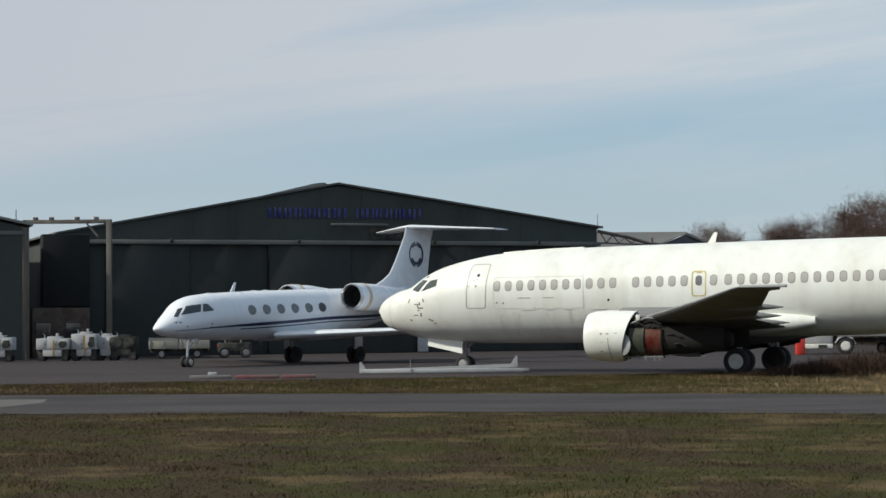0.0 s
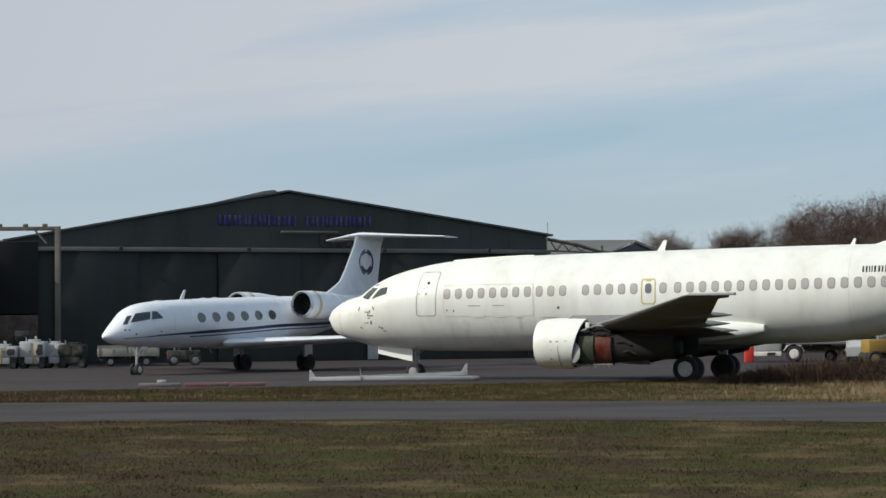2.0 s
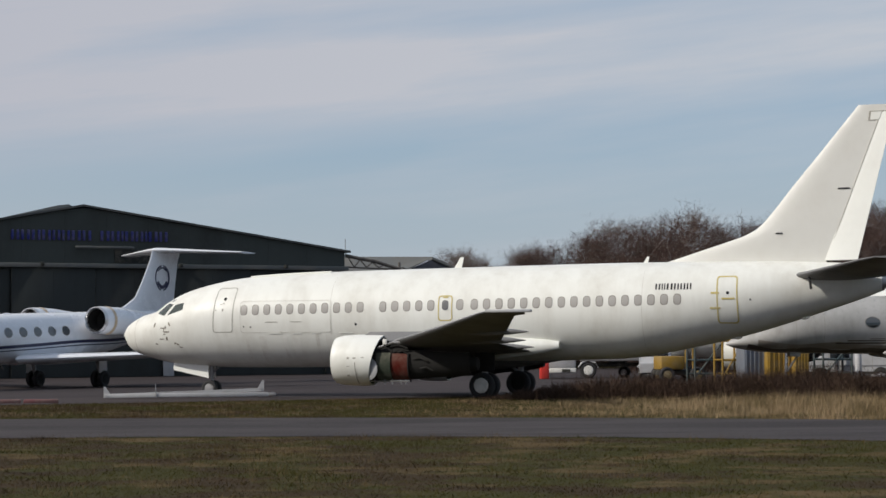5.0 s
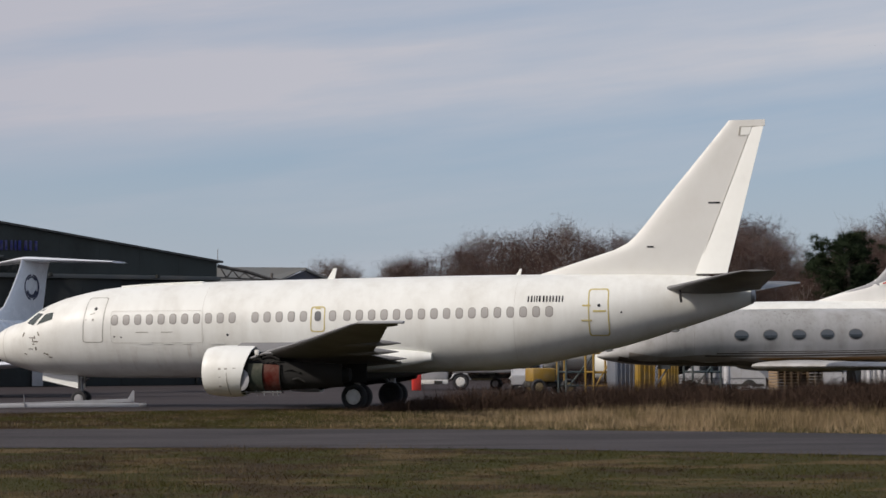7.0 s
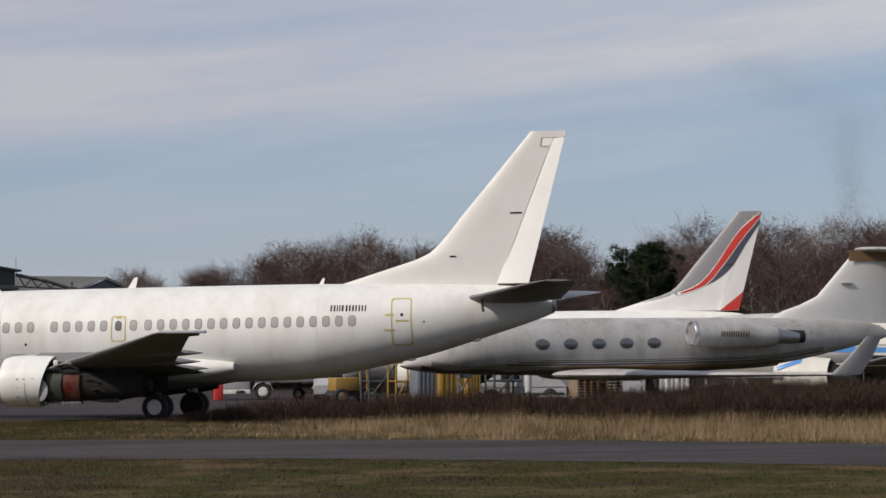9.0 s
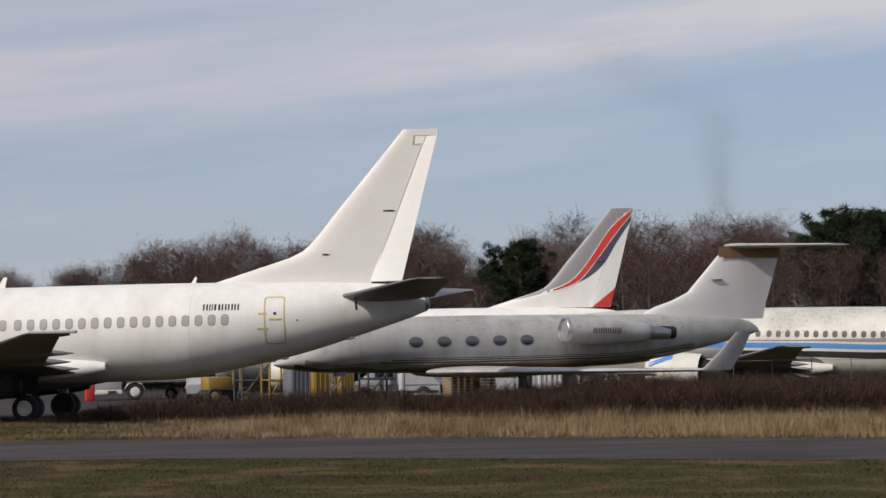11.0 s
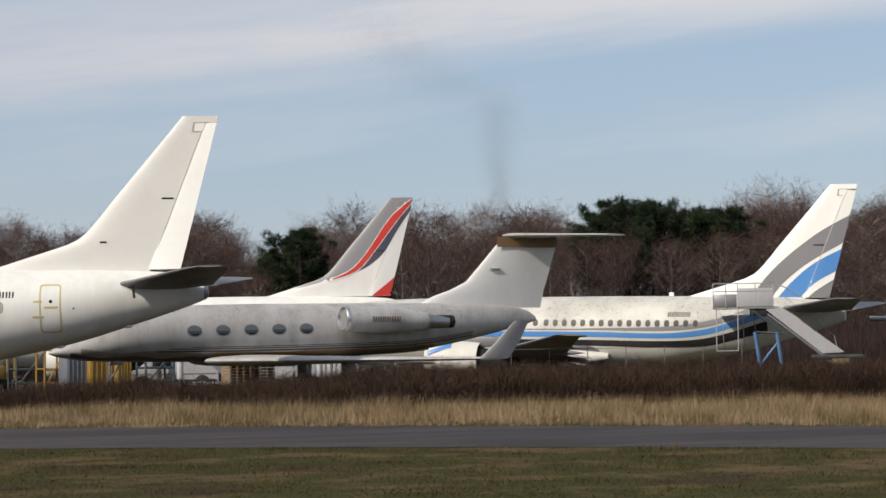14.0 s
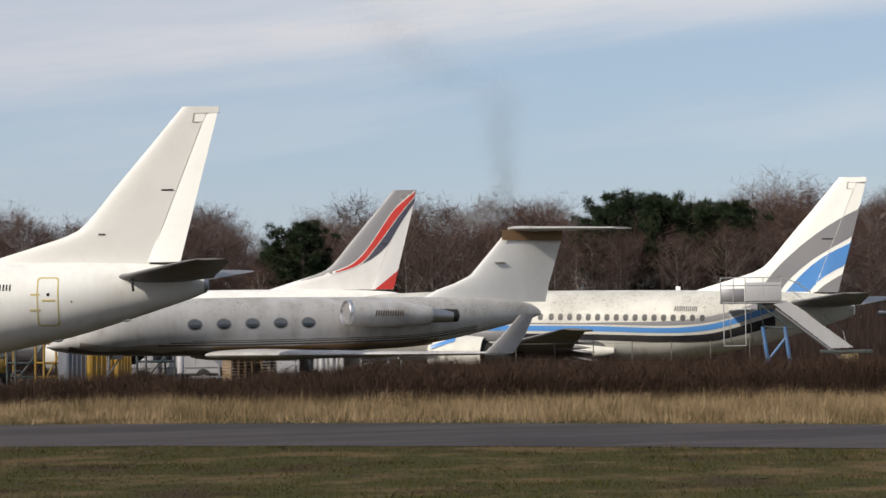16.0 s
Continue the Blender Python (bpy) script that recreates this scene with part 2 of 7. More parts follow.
STAIR_BLUE = paint("stair_blue", (0.05, 0.14, 0.30), 0.5, dirt=0.4, scale=2.0)
GALV = paint("galvanised", (0.40, 0.41, 0.42), 0.45, 0.5, dirt=0.4, scale=2.0)
STAIR_GREY = paint("stair_panel", (0.36, 0.365, 0.38), 0.55, dirt=0.35, scale=1.5, streak=3.0)
WOOD = paint("pallet_wood", (0.24, 0.16, 0.09), 0.85, dirt=0.5, scale=3.0)
CONCRETE = paint("pale_concrete", (0.16, 0.14, 0.14), 0.9, dirt=0.5, scale=2.0, bump=0.2)
REDBAR = paint("faded_red", (0.15, 0.055, 0.058), 0.8, dirt=0.5, scale=2.0)
GRASS_GROUND = turf_mat("turf", False)
PALE_SLAB = ground_mat("pale_slab", ((0.15, 0.138, 0.130), (0.12, 0.11, 0.105), (0.08, 0.072, 0.068)), (0.12, 0.6, 14.0), bump=0.2, rough=0.9)
ASPHALT = ground_mat("taxiway_asphalt", ((0.078, 0.068, 0.068), (0.040, 0.034, 0.035), (0.020, 0.016, 0.016)), (0.16, 0.75, 14.0), bump=0.25, rough=0.9, stretch=(0.35, 1.4, 1))
APRON = ground_mat("apron_asphalt", ((0.062, 0.049, 0.049), (0.044, 0.035, 0.036), (0.026, 0.020, 0.020)), (0.08, 0.4, 12.0), bump=0.2, rough=0.9, stretch=(0.4, 1.3, 1))
TURF_BLADE = turf_mat("turf_blades", True)
STRAW_BLADE = blade_mat("straw_blades", ((0.345, 0.250, 0.150), (0.235, 0.168, 0.098), (0.135, 0.102, 0.055)), 0.35, (0.105, 0.082, 0.040))
TUFT_BLADE = blade_mat("tuft_blades", ((0.140, 0.102, 0.058), (0.105, 0.078, 0.045), (0.075, 0.056, 0.032)), 0.5)
SCRUB_TWIG = blade_mat("scrub_twigs", ((0.058, 0.037, 0.028), (0.042, 0.028, 0.022), (0.098, 0.064, 0.045)), 0.5, (0.026, 0.018, 0.014))
WOOD_TWIG = blade_mat("undergrowth_twigs", ((0.046, 0.032, 0.028), (0.038, 0.027, 0.024), (0.062, 0.045, 0.039)), 0.10)
TWIG = blade_mat("bare_twigs", ((0.088, 0.056, 0.048), (0.105, 0.074, 0.064), (0.066, 0.045, 0.039)), 0.08)
TWIG_PALE = blade_mat("birch_haze_twigs", ((0.165, 0.135, 0.122), (0.140, 0.112, 0.102), (0.105, 0.080, 0.072)), 0.08)
BARK = paint("dark_bark", (0.075, 0.055, 0.045), 0.9, dirt=0.5, scale=2.0, bump=0.4)
# birch bark again, with shade put into its colour for the front stems
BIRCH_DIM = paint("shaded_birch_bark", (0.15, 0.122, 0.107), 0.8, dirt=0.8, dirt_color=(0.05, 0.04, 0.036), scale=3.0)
BIRCH = paint("birch_bark", (0.36, 0.31, 0.27), 0.8, dirt=0.8, dirt_color=(0.06, 0.05, 0.045), scale=3.0)
NEEDLE = blade_mat("pine_needles", ((0.024, 0.036, 0.020), (0.032, 0.044, 0.022), (0.016, 0.023, 0.014)), 0.3)


# ---------------------------------------------------------------- mesh helpers
FLAT = {"window", "pane", "cockpit_window", "door_window", "exit_window", "stain", "marking", "port", "tape", "vent", "service_panel", "cowl_mark", "tail_mark"}


def link_mesh(name, bm, mat, smooth=True):
    bmesh.ops.recalc_face_normals(bm, faces=bm.faces)
    me = bpy.data.meshes.new(name)
    flat = name in FLAT
    for f in bm.faces:
        f.smooth = smooth and not flat
    bm.to_mesh(me)
    bm.free()
    if smooth and not flat:
        me.set_sharp_from_angle(angle=radians(38))
    me.materials.append(mat)
    return new(name, me)


def part(name, bm, mat, parent, label="", smooth=True):
    ob = link_mesh(name, bm, mat, smooth)
    ob.parent = parent
    if label:
        tagged(ob, label)
    return ob


def thing(name, label, category, m=None, group="", kind=""):
    ob = new(name)
    ob.empty_display_size = 0.3
    if m is not None:
        ob.matrix_basis = m
    return tagged(ob, label, category, group, kind)


def box(bm, lo, hi, bevel=0.0):
    """A block between two corners, with broken edges."""
    c = [(a + b) / 2 for a, b in zip(lo, hi)]
    s = [abs(b - a) for a, b in zip(lo, hi)]
    made = bmesh.ops.create_cube(bm, size=1, matrix=Matrix.Translation(c) @ Matrix.Diagonal((*s, 1)))
    if bevel:
        edges = {e for v in made["verts"] for e in v.link_edges}
        bmesh.ops.bevel(bm, geom=list(edges), offset=min(bevel, min(s) * 0.45), segments=2, profile=0.5, affect="EDGES")
    return bm


def rings(bm, loops, cap=True):
    """Skin a row of equal loops."""
    vs = [[bm.verts.new(p) for p in loop] for loop in loops]
    k = len(vs[0])
    for a, b in zip(vs, vs[1:]):
        for i in range(k):
            bm.faces.new((a[i], a[(i + 1) % k], b[(i + 1) % k], b[i]))
    if cap:
        bm.faces.new(vs[0][::-1])
        bm.faces.new(vs[-1])
    return bm


def tube(bm, pts, radii, k=8):
    """A round bar through points."""
    pts = [Vector(p) for p in pts]
    if not hasattr(radii, "__len__"):
        radii = [radii] * len(pts)
    loops = []
    for i, p in enumerate(pts):
        d = (pts[min(i + 1, len(pts) - 1)] - pts[max(i - 1, 0)]).normalized()
        a = d.orthogonal().normalized()
        b = d.cross(a)
        loops.append([p + radii[i] * (math.cos(2 * math.pi * j / k) * a + math.sin(2 * math.pi * j / k) * b) for j in range(k)])
    return rings(bm, loops)


def lathe(bm, prof, m=None, k=32, cap=False):
    """Turn (along x, radius) pairs about the x axis."""
    m = m or Matrix()
    return rings(bm, [[m @ Vector((x, r * math.cos(2 * math.pi * j / k), r * math.sin(2 * math.pi * j / k))) for j in range(k)] for x, r in prof], cap)


def smooth_curve(keys):
    """A smooth function through (x, y) keys."""
    xs, ys = [k[0] for k in keys], [k[1] for k in keys]
    sl = [(ys[min(i + 1, len(ys) - 1)] - ys[max(i - 1, 0)]) / (xs[min(i + 1, len(xs) - 1)] - xs[max(i - 1, 0)]) for i in range(len(xs))]

    def f(x):
        if x <= xs[0]:
            return ys[0]
        if x >= xs[-1]:
            return ys[-1]
        i = max(j for j in range(len(xs)) if xs[j] <= x)
        h = xs[i + 1] - xs[i]
        t = (x - xs[i]) / h
        return ((2 * t**3 - 3 * t**2 + 1) * ys[i] + (t**3 - 2 * t**2 + t) * h * sl[i]
                + (-2 * t**3 + 3 * t**2) * ys[i + 1] + (t**3 - t**2) * h * sl[i + 1])
    return f


class Hull:
    """A fuselage: x aft from the nose, y to starboard, z up. Keys of crown, belly, widest height and half width by station."""

    def __init__(self, crown, belly, waist, half):
        self.crown, self.belly, self.waist, self.half = (smooth_curve(k) for k in (crown, belly, waist, half))
        self.x0, self.x1 = crown[0][0], crown[-1][0]

    def mesh(self, step=0.25, k=56):
        bm = bmesh.new()
        n = int((self.x1 - self.x0) / step)
        xs = [self.x0 + (self.x1 - self.x0) * (i / n) for i in range(n + 1)]
        xs = [self.x0 + 0.02 * i * i for i in range(1, 5)] + [x for x in xs if x > self.x0 + 0.4]
        loops = []
        for x in xs:
            c, b, w, h = self.crown(x), self.belly(x), self.waist(x), self.half(x)
            loop = []
            for j in range(k):
                a = 2 * math.pi * j / k
                s = math.sin(a)
                loop.append((x, h * math.cos(a), w + s * ((c - w) if s > 0 else (w - b))))
            loops.append(loop)
        return rings(bm, loops)

    def side(self, x, z, out=0.0):
        """The port skin's y at station x and height z, moved outwards."""
        c, b, w, h = self.crown(x), self.belly(x), self.waist(x), self.half(x)
        q = (z - w) / ((c - w) if z > w else (w - b))
        return -(h * math.sqrt(max(0.0, 1 - min(1.0, q * q)))) - out


def patch(skin, outline, depth=0.03, out=0.006):
    """A thin plate of any outline (x, z) laid on the port skin: skin(x, z, out) gives y. Large convex plates follow the skin's curve."""
    bm = bmesh.new()
    zs = [q[1] for q in outline]
    xs = [q[0] for q in outline]
    z0, z1 = min(zs), max(zs)
    k = len(outline)
    if max(z1 - z0, max(xs) - min(xs)) > 0.2:
        rows = []
        n = 11
        for i in range(n + 1):
            z = z0 + (z1 - z0) * (0.5 - 0.499 * math.cos(math.pi * i / n))
            hits = []
            for j in range(k):
                (xa, za), (xb, zb) = outline[j], outline[(j + 1) % k]
                if (za - z) * (zb - z) <= 0 and za != zb:
                    hits.append(xa + (xb - xa) * (z - za) / (zb - za))
            a, b = min(hits), max(hits)
            rows.append([bm.verts.new((a + (b - a) * s / 5, skin(a + (b - a) * s / 5, z, out), z)) for s in range(6)])
        for ra, rb in zip(rows, rows[1:]):
            for s in range(5):
                bm.faces.new((ra[s], ra[s + 1], rb[s + 1], rb[s]))
        rim = [r[0] for r in rows] + rows[-1][1:5] + [r[-1] for r in rows[::-1]] + rows[0][4:0:-1]
    else:
        rim = [bm.verts.new((x, skin(x, z, out), z)) for x, z in outline]
        bm.faces.new(rim)
    low = [bm.verts.new((v.co.x, skin(v.co.x, v.co.z, -depth), v.co.z)) for v in rim]
    k = len(rim)
    for i in range(k):
        bm.faces.new((rim[i], low[i], low[(i + 1) % k], rim[(i + 1) % k]))
    for f in bm.faces:
        f.smooth = False
    return bm


def plate(skin, outline, depth=0.03, out=0.006):
    """A flat plate of any outline."""
    bm = bmesh.new()
    rim = [bm.verts.new((x, skin(x, z, out), z)) for x, z in outline]
    low = [bm.verts.new((x, skin(x, z, -depth), z)) for x, z in outline]
    bm.faces.new(rim)
    for i in range(len(rim)):
        bm.faces.new((rim[i], low[i], low[(i + 1) % len(rim)], rim[(i + 1) % len(rim)]))
    return bm


def rounded(x, z, w, h, r, lean=0.0, seg=4):
    """Outline of a rounded rectangle about (x, z)."""
    pts = []
    for cx, cz, a0 in ((w / 2 - r, h / 2 - r, 0), (-w / 2 + r, h / 2 - r, 90), (-w / 2 + r, -h / 2 + r, 180), (w / 2 - r, -h / 2 + r, 270)):
        for i in range(seg + 1):
            a = radians(a0 + 90 * i / seg)
            dz = cz + r * math.sin(a)
            pts.append((x + cx + r * math.cos(a) + lean * dz, z + dz))
    return pts


def strip(skin, lower, upper, x0, x1, n=60, across=4, out=0.006):
    """A painted band on the port skin between two curves z(x)."""
    bm = bmesh.new()
    rows = []
    for i in range(n + 1):
        x = x0 + (x1 - x0) * i / n
        a, b = lower(x), upper(x)
        rows.append([bm.verts.new((x, skin(x, a + (b - a) * j / across, out), a + (b - a) * j / across)) for j in range(across + 1)])
    for a, b in zip(rows, rows[1:]):
        for j in range(across):
            bm.faces.new((a[j], a[j + 1], b[j + 1], b[j]))
    return bm


def outline_band(skin, x, z, w, h, r, t, lean=0.0, out=0.010):
    """A thin closed line round a rounded rectangle on the port skin."""
    bm = bmesh.new()
    a = rounded(x, z, w, h, r, lean)

    def dense(p):
        res = []
        for i in range(len(p)):
            q = p[(i + 1) % len(p)]
            n = max(1, int(math.hypot(q[0] - p[i][0], q[1] - p[i][1]) / 0.12))
            for s in range(n):
                res.append((p[i][0] + (q[0] - p[i][0]) * s / n, p[i][1] + (q[1] - p[i][1]) * s / n))
        return res
    whole = dense(a)
    a, b = whole, [(x + (px - x) * (w - 2 * t) / w, z + (pz - z) * (h - 2 * t) / h) for px, pz in whole]
    va = [bm.verts.new((p[0], skin(p[0], p[1], out), p[1])) for p in a]
    vb = [bm.verts.new((p[0], skin(p[0], p[1], out), p[1])) for p in b]
    k = len(va)
    for i in range(k):
        bm.faces.new((va[i], va[(i + 1) % k], vb[(i + 1) % k], vb[i]))
    return bm


FOIL = ((0, 0), (0.012, 0.16), (0.05, 0.30), (0.12, 0.41), (0.25, 0.49), (0.40, 0.50), (0.60, 0.41), (0.80, 0.24), (1.0, 0.03))


def foil(bm, sections, blunt=False):
    """Skin aerofoil sections: (leading edge, chord vector, thickness vector)."""
    loops = []
    for le, ch, th in sections:
        le, ch, th = Vector(le), Vector(ch), Vector(th)
        prof = [(x, max(y, 0.34 * (x > 0.3)) if blunt else y) for x, y in FOIL]
        up = [le + ch * x + th * y for x, y in prof]
        dn = [le + ch * x - th * y for x, y in prof[1:]]
        loops.append(up + dn[::-1])
    return rings(bm, loops)


def wheel(parent, name, at, radius, width, hub_mat, mirror=1):
    """A tyre with a shouldered tread and a dished hub; axle along y."""
    turn = Matrix.Translation(at) @ Matrix.Rotation(radians(90) * mirror, 4, "Z")
    w, r = width / 2, radius
    bm = lathe(bmesh.new(), [(-w * 0.8, r * 0.58), (-w, r * 0.68), (-w, r * 0.86), (-w * 0.75, r * 0.97), (-w * 0.3, r), (w * 0.3, r), (w * 0.75, r * 0.97), (w, r * 0.86), (w, r * 0.68), (w * 0.8, r * 0.58)], turn)
    wh = part(name, bm, TYRE, parent)
    bm = lathe(bmesh.new(), [(-w * 0.8, r * 0.6), (-w * 0.78, r * 0.52), (-w * 1.0, r * 0.48), (-w * 1.04, r * 0.3), (-w * 1.05, 0.01), (w * 1.05, 0.01), (w * 1.04, r * 0.3), (w * 1.0, r * 0.48), (w * 0.78, r * 0.52), (w * 0.8, r * 0.6)], turn)
    part("hub", bm, hub_mat, wh)
    return wh


# ---------------------------------------------------------------- airliners
LINER = Hull(
    crown=[(-0.08, 2.64), (0.17, 3.0), (0.9, 3.42), (1.66, 3.64), (2.34, 4.10), (3.14, 4.45), (4.2, 4.73), (5.5, 4.95), (7.3, 5.08), (9.8, 5.16), (14.7, 5.23), (21.8, 5.30), (26.0, 5.27), (29.0, 5.21), (31.2, 5.05), (31.9, 4.72)],
    belly=[(-0.08, 2.60), (0.29, 2.05), (0.9, 1.76), (2.3, 1.41), (4.2, 1.26), (5.5, 1.22), (9.0, 1.22), (14.0, 1.32), (20.0, 1.46), (22.3, 1.54), (23.7, 1.75), (26.8, 2.41), (29.0, 3.06), (31.24, 3.79), (31.9, 4.05)],
    waist=[(-0.08, 2.62), (0.9, 2.66), (2.3, 2.90), (4.2, 3.20), (5.5, 3.32), (8.0, 3.38), (22.0, 3.46), (26.8, 3.95), (29.0, 4.22), (31.9, 4.40)],
    half=[(-0.08, 0.02), (0.3, 0.52), (0.9, 0.96), (1.66, 1.26), (2.34, 1.45), (3.14, 1.63), (4.2, 1.77), (5.5, 1.86), (7.0, 1.88), (21.0, 1.88), (23.7, 1.80), (26.8, 1.45), (29.0, 1.02), (31.2, 0.50), (31.9, 0.30)],
)
LINER_WINDOWS = [6.27 + 0.508 * i for i in range(11)] + [12.32 + 0.508 * i for i in range(5)] + [15.56, 16.16] + [16.16 + 0.508 * i for i in range(1, 17)]

# the fin: leading edge, hinge and half thickness by height
FIN_LE = smooth_curve([(5.1, 22.9), (5.3, 23.6), (5.8, 25.2), (6.35, 26.85), (6.94, 27.55), (8.0, 28.42), (9.5, 29.68), (11.2, 31.09)])


def fin_hinge(z):
    return 29.79 + (z - 5.19) * 0.383


def fin_side(x, z, out=0.0):
    a, b = FIN_LE(z), fin_hinge(z)
    q = min(1.0, max(0.0, (x - a) / (b - a)))
    th = 0.19 - 0.020 * (z - 5.2)
    if z < 6.6:
        th *= 0.55 + 0.45 * (z - 5.0) / 1.6
    return -th * min(1.0, 2.2 * math.sqrt(q + 0.001)) * (1.0 - 0.25 * q) - out


def rudder_frame(angle):
    """The rudder's own space: x aft from the hinge's foot, swung about the raked hinge."""
    axis = Vector((0.383, 0, 1)).normalized()
    return Matrix.Translation((29.80, 0, 5.24)) @ Matrix.Rotation(radians(angle), 4, axis)


def fin_mesh():
    bm = bmesh.new()
    loops = []
    for z in [5.0 + 5.93 * i / 24 for i in range(25)] + [10.955, 11.1, 11.17, 11.2]:
        a, b = FIN_LE(max(z, 5.1)), fin_hinge(z)
        if z > 10.94:
            b = 32.48
        xs = [a + (b - a) * q for q in (0, 0.01, 0.04, 0.1, 0.2, 0.4, 0.6, 0.8, 0.995, 1.0)]
        port = [(x, fin_side(x, z) if j else 0.0, z) for j, x in enumerate(xs)]
        star = [(x, -y, zz) for x, y, zz in port[1:]]
        loops.append(port + star[::-1])
    return rings(bm, loops)


def rudder_chord(z):
    return 1.27 - 0.136 * (z - 5.24)


def rudder_half(q, z):
    """Half thickness of the rudder at share q of its chord."""
    prof = ((0.0, 1.0), (0.25, 0.90), (0.6, 0.5), (1.0, 0.07))
    th = (0.19 - 0.020 * (z - 5.2)) * 0.75
    for (a, u), (b, v) in zip(prof, prof[1:]):
        if q <= b:
            return th * (u + (v - u) * (q - a) / (b - a))
    return th * 0.07


def rudder_mesh():
    loops = []
    for i in range(9):
        z = 5.68 * i / 8
        x0, c = z * 0.383 - 0.03, rudder_chord(z + 5.24)
        qs = (0.0, 0.012, 0.25, 0.6, 0.99, 1.0)
        loops.append([(x0 + c * q, -rudder_half(q, z + 5.24), z) for q in qs] + [(x0 + c * q, rudder_half(q, z + 5.24), z) for q in qs[::-1]])
    return rings(bmesh.new(), loops)


def liner_wing(bm, s):
    """One wing, s = -1 port, 1 starboard: from root to tip."""
    secs = []
    for q, le, chord, z, th in ((1.2, 11.2, 7.1, 1.90, 0.80), (1.9, 11.9, 6.5, 1.98, 0.70), (4.9, 13.75, 4.3, 2.22, 0.46), (9.5, 17.05, 2.66, 2.70, 0.28), (13.3, 19.60, 1.45, 3.10, 0.17), (13.6, 19.80, 1.70, 3.14, 0.15), (14.2, 20.3, 1.35, 3.2, 0.09)):
        secs.append(((le, s * q, z), (chord, 0, -chord * 0.02), (0, 0, th)))
    return foil(bm, secs)


def canoe(bm, x0, x1, y, z, r, drop=0.0):
    """A pointed flap-track fairing."""
    prof = []
    for i in range(13):
        q = i / 12
        prof.append((x0 + (x1 - x0) * q, max(0.012, r * math.sin(math.pi * min(1.0, 0.12 + q * 0.88)) ** 0.8)))
    lathe(bm, [(x - x0, rr) for x, rr in prof], Matrix.Translation((x0, y, z)) @ Matrix.Rotation(math.atan2(drop, x1 - x0), 4, "Y"), 12, True)
    return bm


def liner_gear(plane, hub_near=HUB_WHITE, doors=True, nose_drop=0.0):
    low = 0.345 - nose_drop
    gear = part("nose_gear", tube(bmesh.new(), [(4.0, 0, 2.0), (4.0, 0, low)], [0.11, 0.09]), STEEL, plane)
    part("drag_brace", tube(bmesh.new(), [(4.0, 0, 0.95), (4.75, 0, 1.6)], 0.05), STEEL, gear)
    part("axle", tube(bmesh.new(), [(4.0, -0.3, low), (4.0, 0.3, low)], 0.06), STEEL, gear)
    for y in (-0.21, 0.21):
        wheel(plane, "nose_wheel", (4.0, y, low), 0.345, 0.2, STEEL)
    if doors:
        for y in (-0.36, 0.36):
            bm = bmesh.new()
            rings(bm, [[(2.42, y + d, 1.50), (2.42, y + d, 1.12), (4.02, y + d, 0.78), (4.02, y + d, 1.42)] for d in (-0.02, 0.02)])
            part("nose_gear_door", bm, RUDDER_WHITE, plane, smooth=False)
    for s in (-1, 1):
        y = s * 2.62
        leg = part("main_gear_leg", tube(bmesh.new(), [(16.80, s * 2.55, 2.0), (16.80, y, 0.55)], [0.15, 0.12]), STEEL, plane)
        bm = tube(bmesh.new(), [(16.80, s * 2.6, 0.8), (16.4, s * 1.2, 1.7)], 0.07)
        tube(bm, [(16.80, s * 2.2, 0.51), (16.80, s * 3.05, 0.51)], 0.09)
        part("side_strut", bm, STEEL, leg)
        part("leg_door", box(bmesh.new(), (16.5, s * 2.95, 1.05), (17.3, s * 2.95 + 0.03, 1.8), 0.01), DARK_UNDER, leg)
        for d in (-0.43, 0.43):
            wheel(plane, "main_wheel", (16.80, y + d * 0.85, 0.51), 0.51, 0.36, hub_near if d * s > 0 else DARK_UNDER, -s)


